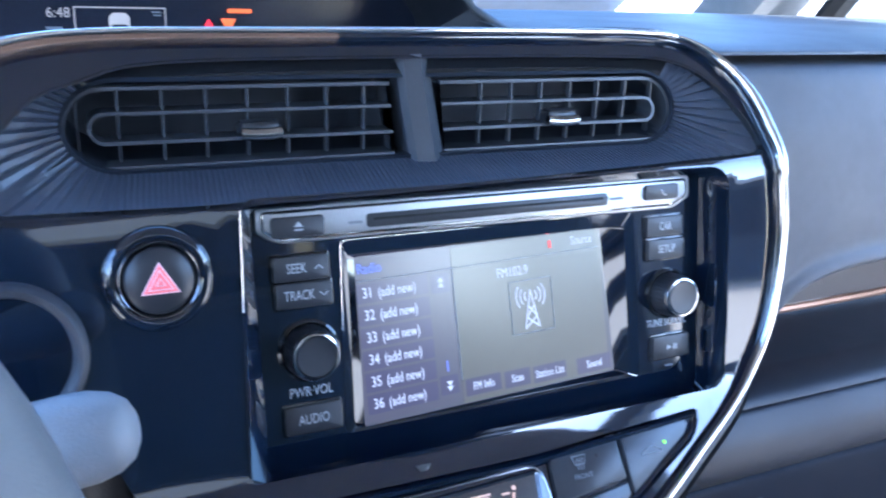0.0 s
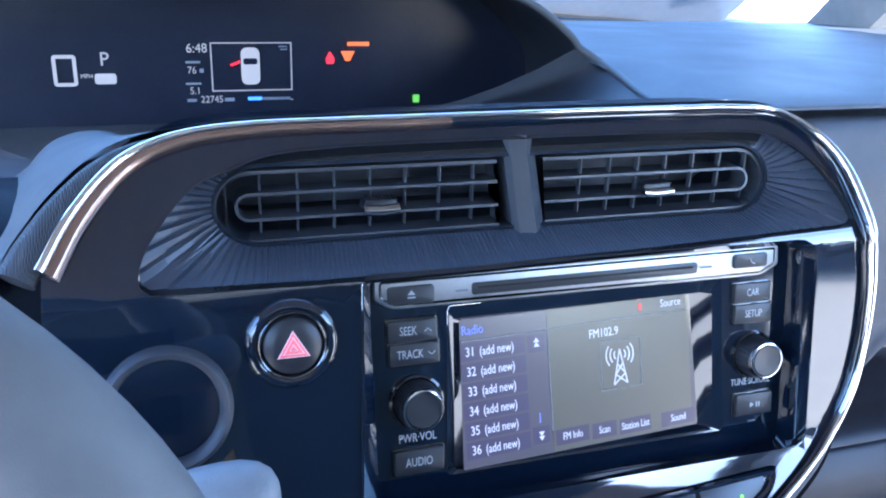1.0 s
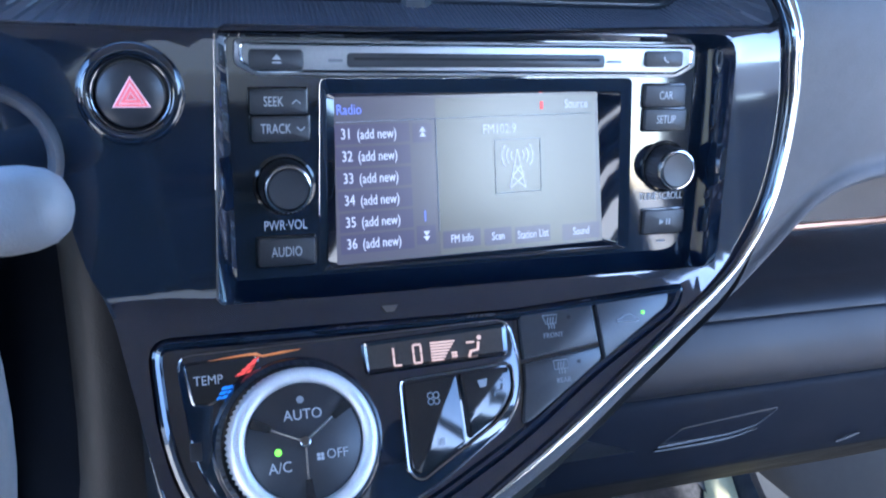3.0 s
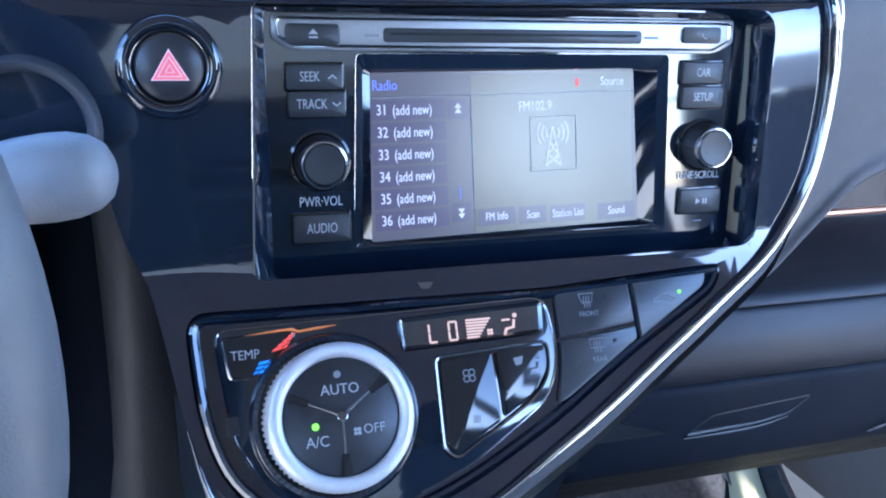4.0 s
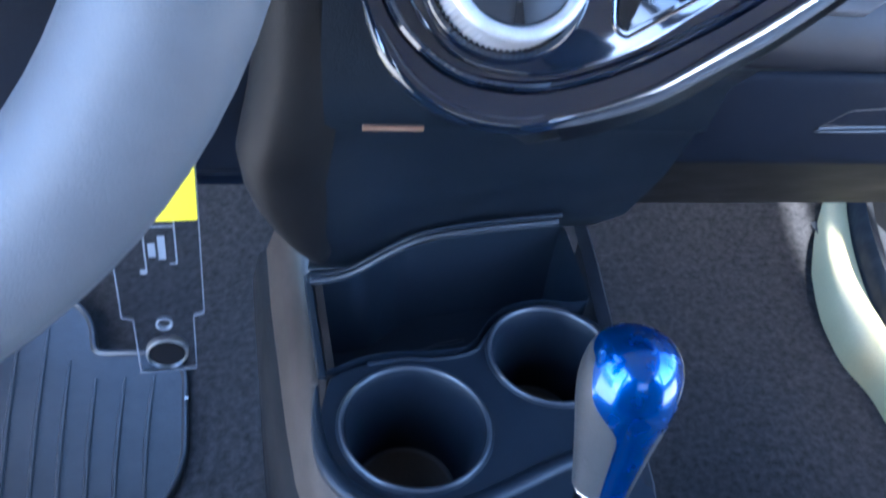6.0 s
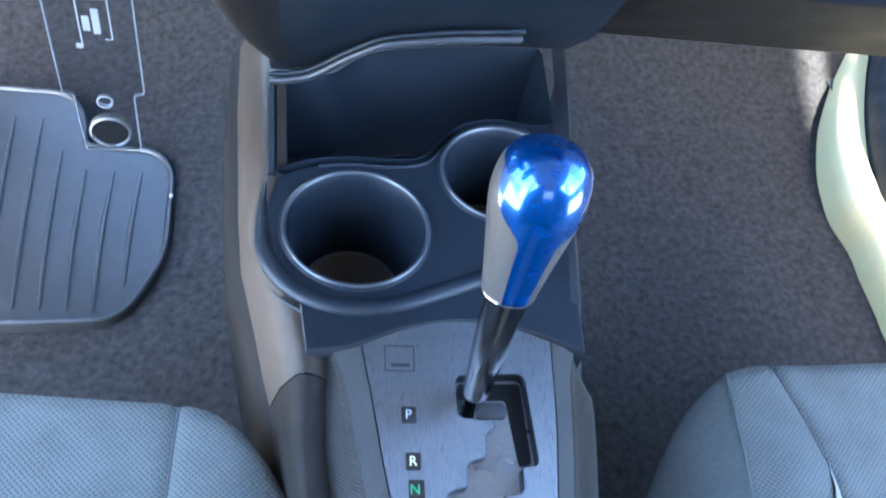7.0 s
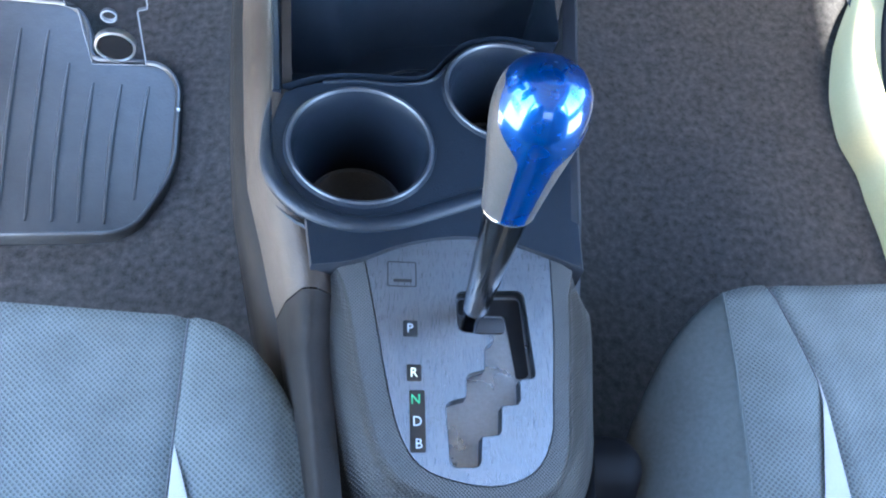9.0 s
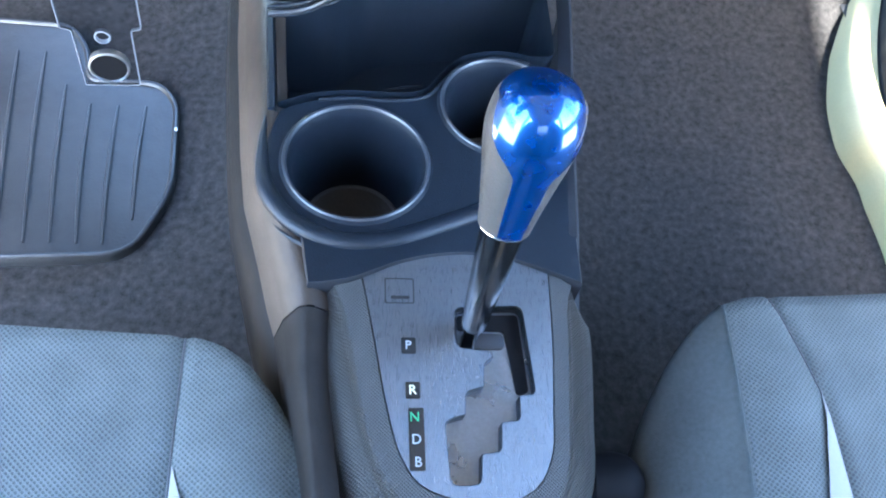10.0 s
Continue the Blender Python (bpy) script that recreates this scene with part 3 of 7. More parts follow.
def grille(x0, x1, round_left, tabx):
    """One opening: rim, long slats, short fins and the chrome slider."""
    g = part("grille", bmesh.new(), SLAT, vents)
    zc, r = 0.9343, 0.0164

    def stad(rr, h0=None):
        pts = []
        if round_left:
            pts = [(x1, zc - rr), (x1, zc + rr)] + [(x0 + rr * math.cos(radians(a)), zc + rr * math.sin(radians(a))) for a in range(90, 271, 15)]
        else:
            pts = [(x0, zc + rr), (x0, zc - rr)] + [(x1 + rr * math.cos(radians(a)), zc + rr * math.sin(radians(a))) for a in range(-90, 91, 15)]
        return pts
    bm = bmesh.new()
    a, b = stad(r), stad(r - 0.0016)
    loft([[Vector((x, vent_y(z) + 0.004, z)) for x, z in a], [Vector((x, vent_y(z) - 0.0012, z)) for x, z in a],
          [Vector((x, vent_y(z) - 0.0012, z)) for x, z in b], [Vector((x, vent_y(z) + 0.012, z)) for x, z in b]], bm=bm)
    part("rim", bm, SLAT, g)
    # the middle loop and its two long slats
    bm = bmesh.new()
    h = 0.0058
    a, b = stad(h + 0.0006), stad(h - 0.0007)
    loft([[Vector((x, vent_y(z) + 0.012, z)) for x, z in a], [Vector((x, vent_y(z) - 0.0012, z)) for x, z in a],
          [Vector((x, vent_y(z) - 0.0012, z)) for x, z in b], [Vector((x, vent_y(z) + 0.012, z)) for x, z in b]], bm=bm)
    part("slat", bm, SLAT, g)
    xs = [x0 - (0.012 if round_left else -0.006) + (x1 - x0 + 0.018) * k / 8.0 for k in range(9)]
    for i, x in enumerate(xs[1:-1] + ([xs[0] + 0.002] if round_left else [xs[-1] - 0.002])):
        bm = box(x - 0.0005, x + 0.0005, vent_y(zc) + 0.004, vent_y(zc) + 0.0075, zc - r + 0.001 + (0.004 if i == 7 else 0), zc + r - 0.001 - (0.004 if i == 7 else 0))
        part("fin", bm, SLAT, g)
    # slider: ribbed black grip over a chrome lip
    M = Matrix.Translation((tabx, vent_y(zc) - 0.003, zc - 0.0015)) @ Matrix.Rotation(radians(78), 4, "X")
    s = part("slider", prism(rrect(0.0165, 0.0052, 0.0022), -0.010, 0.0012, 0.0006, M), KNOBK, g, "black slider with a chrome lip")
    part("slider_lip", sweep([M @ Vector((-0.0088 + 0.0176 * k / 8, -0.0022 - 0.0006 * math.sin(math.pi * k / 8), 0.002)) for k in range(9)], [Vector((0, -1, 0.1))] * 9,
                             [(0.0027 * math.cos(radians(a)), 0.0024 * math.sin(radians(a))) for a in range(0, 360, 30)]), RING, s)
    for k in range(9):
        part("rib", box(tabx - 0.0074 + k * 0.00185 - 0.0004, tabx - 0.0074 + k * 0.00185 + 0.0004, vent_y(zc) - 0.0052, vent_y(zc) + 0.002, zc + 0.0008, zc + 0.0017), KNOBK, s)


grille(-0.1680, -0.0438, True, -0.1055)
grille(-0.0182, 0.1000, False, 0.0470)
div = curve([(-0.0392, 0.963), (-0.0390, 0.948), (-0.0375, 0.93), (-0.036, 0.9125)], 3)
bm = bmesh.new()
rings = []
for k, (x, z) in enumerate(div):
    t = k / (len(div) - 1)
    y = 0.031 - 0.017 * t
    rings.append([Vector((x - 0.002, y + 0.03, z)), Vector((x - 0.0005, y + 0.002, z)), Vector((x + 0.0018, y - 0.002, z)), Vector((x + 0.0105, y - 0.003, z)), Vector((x + 0.0175, y + 0.004, z)), Vector((x + 0.0185, y + 0.03, z))])
loft(rings, False, bm=bm)
part("divider", bm, SLAT, vents, "grey upright divider", 15)

# ---- radio ----
radio = thing("car_radio", "black car radio with lit touchscreen, knobs and keys", "car radio", at=(0, -0.03, 0.788))
SCR = rounded([(-0.0795, rv(0.8000)), (0.0835, rv(0.8005)), (0.0795, rv(0.8865)), (-0.0775, rv(0.8865))], 0.003)
bm = sheet([(x, rv(z)) for x, z in offset(RIN, 0.0006)], [SCR], lambda u, v: RADM @ Vector((u, v, 0)), 8)
part("face", bm, PIANO, radio)
# sunken screen: leans back more than the face and turns a little to the driver
M = RADM
so = [M @ Vector((x, y, 0.0004)) for x, y in SCR]


def scr_pt(x, z):
    return Vector((x, -0.008 + 0.30 * (z - 0.84) + 0.07 * x, z))


SIN = rounded([(-0.0722, 0.8045), (0.0706, 0.8035), (0.0668, 0.8772), (-0.0708, 0.8778)], 0.0012)
lip_in = rounded([(-0.0750, 0.8022), (0.0775, 0.8022), (0.0740, 0.8800), (-0.0745, 0.8800)], 0.002)
part("screen_surround", loft([so, [M @ Vector((x, rv(z), -0.0005)) for x, z in lip_in], [scr_pt(x, z) for x, z in SIN]]), PIANO, radio, angle=20)
screen = part("screen", sheet(SIN, (), scr_pt, 2), SCRBG, radio, "lit radio touchscreen showing a station list")
su, sn = Vector((1, 0.07, 0)).normalized(), Vector((0.07, -1, 0.30)).normalized()
sw = sn.cross(su)
SM = Matrix(((su.x, sw.x, sn.x, 0), (su.y, sw.y, sn.y, -0.008), (su.z, sw.z, sn.z, 0.84), (0, 0, 0, 1)))
bar("screen_panel", -0.0214, 0.0664, -0.0370, 0.0376, 0.0002, SCRPAN, SM, screen)
text("screen_text", "Radio", 0.0066, SCRBLUE, SM, -0.0697, 0.0335, 0.0005, screen, "LEFT", 0.80)
text("screen_text", "Source", 0.0060, SCRTXT, SM, 0.0619, 0.0329, 0.0005, screen, "RIGHT", 0.80)
bar("lock_mark", 0.0347, 0.0363, 0.0310, 0.0346, 0.0005, TRED, SM, screen)
for i, s in enumerate(("31", "32", "33", "34", "35", "36")):
    v = 0.0225 - i * 0.0101
    bar("list_line", -0.0708, -0.0348, v - 0.0044, v + 0.0044, 0.0003, SCRKEY, SM, screen)
    text("screen_text", s, 0.0068, SCRTXT, SM, -0.0682, v, 0.0005, screen, "LEFT", 0.78)
    text("screen_text", "(add new)", 0.0066, SCRTXT, SM, -0.0605, v - 0.0003, 0.0005, screen, "LEFT", 0.72)
for v, up in ((0.0219, 1), (-0.0266, -1)):
    bar("screen_key", -0.0333, -0.0236, v - 0.0045, v + 0.0045, 0.0003, SCRKEY, SM, screen)
    for dv in (-0.0006, 0.0018):
        tri = [(-0.0301, v + up * dv - up * 0.0012), (-0.0267, v + up * dv - up * 0.0012), (-0.0284, v + up * dv + up * 0.0012)]
        part("arrow", sheet(tri, (), lambda u, w: SM @ Vector((u, w, 0.0006))), SCRTXT, screen)
bar("scroll_mark", -0.0290, -0.0284, -0.0202, -0.0148, 0.0005, SCRBLUE, SM, screen)
text("screen_text", "FM102.9", 0.0066, SCRTXT, SM, 0.0119, 0.0219, 0.0005, screen, "CENTER", 0.80)
# mast picture: square, waves and lattice
for v in (0.0168, -0.0094):
    bar("icon_line", 0.0089, 0.0342, v - 0.00015, v + 0.00015, 0.0005, GREYP, SM, screen)
for u in (0.0089, 0.0340):
    bar("icon_line", u, u + 0.0003, -0.0092, 0.0168, 0.0005, GREYP, SM, screen)
cx, cz = 0.0212, 0.0088
for r in (0.0035, 0.0060, 0.0085):
    for a0 in (-38, 142):
        pts = [SM @ Vector((cx + r * math.cos(radians(a0 + k * 9.5)), cz + r * math.sin(radians(a0 + k * 9.5)), 0.0004)) for k in range(9)]
        part("wave", tube(pts, 0.0004, 5), SCRTXT, screen)
for a, b in (((0, 0.003), (-0.0042, -0.0160)), ((0, 0.003), (0.0042, -0.0160)), ((-0.0016, -0.005), (0.0030, -0.0105)), ((0.0016, -0.005), (-0.0030, -0.0105)), ((-0.003, -0.0105), (0.0042, -0.0160)), ((0.003, -0.0105), (-0.0042, -0.0160))):
    part("mast_line", tube([SM @ Vector((cx + p[0], cz + p[1], 0.0004)) for p in (a, b)], 0.0004, 5), SCRTXT, screen)
bar("screen_line", -0.0218, -0.0214, -0.0255, 0.0290, 0.0004, GREYP, SM, screen)
bar("screen_line", -0.0700, 0.066, 0.0280, 0.0283, 0.0004, GREYP, SM, screen)
for s, u, w in (("FM Info", -0.0100, 0.0200), ("Scan", 0.0095, 0.0150), ("Station List", 0.0290, 0.0200), ("Sound", 0.0570, 0.0220)):
    v = -0.0300 - 0.03 * (u + 0.01)
    bar("screen_key", u - w / 2, u + w / 2, v - 0.0042, v + 0.0042, 0.0003, SCRKEY, SM, screen)
    text("screen_text", s, 0.0056, SCRTXT, SM, u, v, 0.0005, screen, "CENTER", 0.70)

# disc slot trim
slot = part("disc_trim", prism(rounded([(-0.1145, rv(0.8930)), (-0.1065, rv(0.8878)), (0.1040, rv(0.8868)), (0.1145, rv(0.8920)), (0.1140, rv(0.9030)), (-0.1140, rv(0.9030))], [0.002, 0.004, 0.004, 0.002, 0.002, 0.002]), -0.001, 0.0022, 0.0009, M), SATIN, radio, "satin silver disc slot trim")
ins = rounded([(-0.1115, rv(0.8938)), (-0.1050, rv(0.8897)), (0.1025, rv(0.8887)), (0.1115, rv(0.8930)), (0.1115, rv(0.9010)), (-0.1115, rv(0.9010))], 0.0015)
part("trim_step", loft([[M @ Vector((x, y, 0.0023)) for x, y in offset(ins, 0.0006)], [M @ Vector((x, y, 0.0027)) for x, y in ins], [M @ Vector((x, y, 0.0023)) for x, y in offset(ins, -0.0006)]]), CHROME, slot)
part("slot_recess", prism(rrect(0.128, 0.0062, 0.0016, 4, -0.0015, rv(0.8944)), 0.0018, 0.0026, 0.0003, M), RUBK, slot, "dark felt-lipped disc slot")
part("slot_gap", prism(rrect(0.122, 0.0012, 0.0005, 3, -0.0015, rv(0.8950)), 0.0022, 0.0029, 0, M), HOLE, slot)
for a, b in ((-0.074, -0.0675), (0.0640, 0.0715)):
    bar("slot_mark", a, b, rv(0.8936), rv(0.8948), 0.0028, GREYP, M, slot)
part("eject_key", prism(rrect(0.0235, 0.0088, 0.0018, 4, -0.0965, rv(0.8945)), 0.001, 0.0036, 0.0008, M), RUBK, slot)
part("eject_mark", sheet([(-0.0985, rv(0.8945)), (-0.0945, rv(0.8945)), (-0.0965, rv(0.8968))], (), lambda u, v: M @ Vector((u, v, 0.0038))), WHITE, slot)
bar("eject_mark", -0.0985, -0.0945, rv(0.8929), rv(0.8936), 0.0038, WHITE, M, slot)
part("phone_key", prism(rrect(0.0215, 0.0080, 0.0018, 4, 0.0955, rv(0.8957)), 0.001, 0.0036, 0.0008, M), RUBK, slot)
part("phone_mark", tube([M @ Vector((0.0965 + dx, rv(0.8955) + dy, 0.0037)) for dx, dy in ((-0.0014, 0.0012), (-0.0010, -0.0002), (0.0002, -0.0012), (0.0014, -0.0014))], 0.0004, 5), WHITE, slot)


def key(u, v, w, h, label_text, size, dx=0.0):
    """A soft black key in a thin dark frame, with its print."""
    part("key_rim", prism(rrect(w + 0.002, h + 0.002, 0.0014, 4, u, v), -0.0005, 0.0008, 0.0004, M), PIANO2, radio)
    k = part("key", prism(rrect(w, h, 0.0012, 4, u, v), 0.0, 0.0028, 0.0007, M), RUBK, radio)
    text("key_print", label_text, size * 0.95, WHITE, M, u + dx, v, 0.0029, k, "CENTER", 0.68)
    return k


k1 = key(-0.0962, rv(0.8768), 0.0245, 0.0108, "SEEK", 0.0064, -0.0022)
k2 = key(-0.0955, rv(0.8652), 0.0250, 0.0108, "TRACK", 0.0064, -0.0022)
for k, u, v, s in ((k1, -0.0885, rv(0.8768), 1), (k2, -0.0868, rv(0.8652), -1)):
    part("chevron", tube([M @ Vector((u + dx, v + s * dy, 0.0029)) for dx, dy in ((-0.0018, -0.0008), (0, 0.0008), (0.0018, -0.0008))], 0.00028, 5), WHITE, k)
key(-0.0945, rv(0.8105), 0.0255, 0.0128, "AUDIO", 0.0068)
key(0.0982, rv(0.8778), 0.0235, 0.0105, "CAR", 0.0062)
key(0.0992, rv(0.8660), 0.0240, 0.0105, "SETUP", 0.0062)
k = key(0.1025, rv(0.8138), 0.0240, 0.0125, "", 0.006)
part("play_mark", sheet([(0.0995, rv(0.8122)), (0.1022, rv(0.8138)), (0.0995, rv(0.8154))], (), lambda u, v: M @ Vector((u, v, 0.003))), WHITE, k)
for u in (0.1036, 0.1052):
    bar("play_mark", u, u + 0.0008, rv(0.8122), rv(0.8154), 0.003, WHITE, M, k)
text("face_print", "PWR\u00b7VOL", 0.0063, WHITE, M, -0.0945, rv(0.8222), 0.0004, radio, "CENTER", 0.72)
text("face_print", "TUNE\u00b7SCROLL", 0.0056, WHITE, M, 0.1010, rv(0.8268), 0.0004, radio, "CENTER", 0.72)
bar("face_print", 0.1005, 0.1055, rv(0.8028), rv(0.8036), 0.0004, GREYP, M, radio)


def knob(u, v, r):
    """A volume knob: knurled skirt, chrome ring, dished black cap."""
    K = M @ Matrix.Translation((u, v, 0))
    base = part("knob_collar", lathe([(r * 1.18, -0.0005), (r * 1.18, 0.0010), (r * 1.08, 0.0016), (r * 1.02, 0.001)], 40, K), PIANO2, radio)
    n = 72
    rings = []
    for h, rr in ((0.0005, 1.0), (0.0095, 0.97), (0.0108, 0.92)):
        rings.append([K @ Vector((r * rr * (1 - 0.028 * (i % 2)) * math.cos(2 * math.pi * i / n), r * rr * (1 - 0.028 * (i % 2)) * math.sin(2 * math.pi * i / n), h)) for i in range(n)])
    part("knob_skirt", loft(rings), KNOBK, base)
    part("knob_ring", lathe([(r * 0.90, 0.0105), (r * 0.90, 0.0120), (r * 0.86, 0.0130), (r * 0.79, 0.0132), (r * 0.77, 0.0122)], 48, K), RING, base, "chrome ring")
    part("knob_cap", lathe([(r * 0.775, 0.0124), (r * 0.72, 0.0134), (r * 0.4, 0.0130), (0.0004, 0.0128)], 48, K, cap1=True), KNOBK, base)


knob(-0.0945, rv(0.8405), 0.0118)
knob(0.1015, rv(0.8420), 0.0115)

# ---- hazard switch and round pod ----
hz = thing("hazard_switch", "round black hazard light switch with red triangle", "switch", at=(-0.1562, -0.02, 0.86))
HM = UPM @ Matrix.Translation((-0.1560, rv(0.8845), 0))
HS = HM @ Matrix.Diagonal((0.925, 0.925, 1, 1))
part("outer_ring", lathe([(0.0225, -0.001), (0.0218, 0.0026), (0.0196, 0.0042), (0.0168, 0.0040), (0.0152, 0.0020), (0.0146, -0.002)], 56, HS), PIANO, hz, angle=60)
part("trim_ring", lathe([(0.0168, 0.0038), (0.0160, 0.0050), (0.0150, 0.0044), (0.0145, 0.0026)], 56, HS), DCHROME, hz, angle=60)
part("button", lathe([(0.0142, -0.002), (0.0142, 0.0040), (0.0130, 0.0056), (0.0070, 0.0062), (0.0003, 0.0064)], 48, HS, cap1=True), KNOBK, hz, angle=60)


def tri_ring(r0, r1, mt):
    a = [(r0 * math.cos(radians(t)), r0 * math.sin(radians(t)) * 0.97 - 0.0008) for t in (90, 210, 330)]
    b = [(r1 * math.cos(radians(t)), r1 * math.sin(radians(t)) * 0.97 - 0.0008) for t in (90, 210, 330)]
    bm = loft([[HM @ Vector((x, y, 0.0066)) for x, y in a], [HM @ Vector((x, y, 0.0069)) for x, y in b]])
    part("triangle", bm, mt, hz, "red warning triangle")


PINK = mat("hazard_pink", (0.85, 0.50, 0.52), 0.5, var=0.05)
tri_ring(0.0084, 0.0074, PINK)
tri_ring(0.0074, 0.0057, REDP)
tri_ring(0.0057, 0.0046, PINK)
tri_ring(0.0046, 0.0024, REDP)
tri_ring(0.0024, 0.0015, PINK)
tri_ring(0.0015, 0.0001, REDP)

pod = thing("round_pod", "round black recessed dash pod with soft rim", "dash pod", at=(-0.2105, -0.02, 0.83))
PM = UPM @ Matrix.Translation((-0.2105, rv(0.8610), 0.0)) @ Matrix.Diagonal((0.95, 0.98, 1, 1))
part("pod_rim", lathe([(0.0300, -0.004), (0.0292, 0.0030), (0.0268, 0.0052), (0.0240, 0.0040), (0.0226, -0.002), (0.0222, -0.014)], 48, PM), PODM, pod, angle=60)
part("pod_well", lathe([(0.0224, -0.010), (0.0215, -0.018), (0.012, -0.020), (0.0004, -0.020)], 40, PM, cap1=True), PODM, pod, angle=60)

# ---- climate control ----
clim = thing("climate_control", "gloss black climate control with silver dial", "climate control", at=(-0.06, -0.08, 0.705))
C = CLM
CO = [(x, cv(z)) for x, z in offset(CLI_OUT, -0.0008)]
bm = loft([[C @ Vector((x, y, -0.003)) for x, y in CO], [C @ Vector((x, y, 0.0012)) for x, y in offset(CO, -0.0004)], [C @ Vector((x, y, 0.0024)) for x, y in offset(CO, -0.0018)],
           [C @ Vector((x, y, 0.0016)) for x, y in offset(CO, -0.0034)], [C @ Vector((x, y, -0.0006)) for x, y in offset(CO, -0.0046)]], cap1=True)
part("plate", bm, PIANO, clim, angle=30)
# the sub-plate that carries dial, display and the two gloss keys, with its bright hairline edge
SUB = rounded([(-0.1465, cv(0.7800)), (0.0050, cv(0.7822)), (0.0085, cv(0.7600)), (0.0010, cv(0.7440)), (-0.045, cv(0.7215)), (-0.085, cv(0.7125)), (-0.120, cv(0.7175)), (-0.1405, cv(0.7390))],
              [0.007, 0.008, 0.012, 0.012, 0.03, 0.03, 0.02, 0.02], 5)
part("sub_plate", prism(SUB, -0.001, 0.0022, 0.0012, C), PIANO, clim, angle=30)
part("hairline", tube([C @ Vector((x, y, 0.0021)) for x, y in offset(SUB, -0.0006)[:30]], 0.0006, 6), DCHROME, clim)
# display window
LW = rounded([(-0.0655, cv(0.7672)), (0.0010, cv(0.7688)), (0.0020, cv(0.7796)), (-0.0660, cv(0.7776))], 0.0016)
part("display_edge", loft([[C @ Vector((x, y, 0.0020)) for x, y in offset(LW, 0.0012)], [C @ Vector((x, y, 0.0040)) for x, y in offset(LW, 0.0003)], [C @ Vector((x, y, 0.0026)) for x, y in offset(LW, -0.0014)]]), DCHROME, clim, angle=20)
lcd = part("display", prism(offset(LW, -0.0010), 0.001, 0.0028, 0, C), LCDBG, clim, "lit climate display reading LO")


def seg_glyph(u, v, w, h, on):
    t, g = 0.0009, 0.0003
    spots = {"a": (u, v + h / 2, w, t), "d": (u, v - h / 2, w, t), "b": (u + w / 2, v + h / 4, t, h / 2 - g), "c": (u + w / 2, v - h / 4, t, h / 2 - g),
             "e": (u - w / 2, v - h / 4, t, h / 2 - g), "f": (u - w / 2, v + h / 4, t, h / 2 - g)}
    for s in on:
        x, y, ww, hh = spots[s]
        bar("segment", x - ww / 2, x + ww / 2, y - hh / 2, y + hh / 2, 0.0033, LCDFG, C, lcd, 0.0002)


vm = cv(0.7724)
seg_glyph(-0.0512, vm - 0.0006, 0.0034, 0.0082, "def")
seg_glyph(-0.0418, vm - 0.0004, 0.0036, 0.0082, "abcdef")
for i in range(7):
    w = 0.0120 - i * 0.0010
    bar("fan_bar", -0.0355, -0.0355 + w, vm + 0.0042 - i * 0.0013 - 0.0009, vm + 0.0042 - i * 0.0013, 0.0033, LCDFG, C, lcd)
for a in range(4):
    q = radians(45 + 90 * a)
    part("fan_blade", prism(ring2(0.0007, 8, -0.0242 + 0.0010 * math.cos(q), vm - 0.0024 + 0.0010 * math.sin(q)), 0.0028, 0.0033, 0, C), LCDFG, lcd)
part("seat_sign", tube([C @ Vector((-0.0150 + dx, vm + dy, 0.0033)) for dx, dy in ((0.0030, 0.0022), (0.0022, -0.0012), (-0.0014, -0.0018), (-0.0022, -0.0044))], 0.0007, 5), LCDFG, lcd)
part("seat_sign", prism(ring2(0.0011, 10, -0.0114, vm + 0.0042), 0.0028, 0.0033, 0, C), LCDFG, lcd)
part("arrow_sign", tube([C @ Vector((-0.0180 + dx, vm + 0.0024, 0.0033)) for dx in (0, 0.0038)], 0.0005, 5), LCDFG, lcd)
# temperature badge
TB = rounded([(-0.1430, cv(0.7766)), (-0.1135, cv(0.7775)), (-0.1125, cv(0.7755)), (-0.1310, cv(0.7628)), (-0.1400, cv(0.7628))], [0.003, 0.002, 0.003, 0.004, 0.002], 4)
part("badge_edge", loft([[C @ Vector((x, y, 0.0022)) for x, y in offset(TB, 0.0007)], [C @ Vector((x, y, 0.0029)) for x, y in TB], [C @ Vector((x, y, 0.0018)) for x, y in offset(TB, -0.0008)]]), DCHROME, clim, "smoked badge edge")
# orange glow round the badge, drawn as a faintly emitting tube
part("amber_glow_streak", tube([C @ Vector((u, cv(z), 0.0026)) for u, z in ((-0.1330, 0.7771), (-0.1180, 0.7779), (-0.1130, 0.7779), (-0.1105, 0.7770), (-0.1020, 0.7776), (-0.0940, 0.7781))], [0.0001, 0.0005, 0.0007, 0.0005, 0.0006, 0.0001], 6), AMBER, clim, "amber glow drawn as a thin streak")
bdg = part("temp_badge", prism(offset(TB, -0.0006), 0.0012, 0.0023, 0, C), PIANO2, clim, "temperature badge with red and blue marks")
text("badge_print", "TEMP", 0.0056, WHITE, C, -0.1335, cv(0.7705), 0.0026, bdg, "CENTER", 0.9)
for i in range(4):
    a = (-0.1225 + i * 0.0022, cv(0.7708) + i * 0.0017)
    part("red_mark", sheet([(a[0], a[1]), (a[0] + 0.0062 - i * 0.001, a[1] + 0.0012), (a[0] + 0.0074 - i * 0.001, a[1] + 0.0026), (a[0] + 0.0014, a[1] + 0.0014)], (), lambda u, v: C @ Vector((u, v, 0.0027))), TRED, bdg)
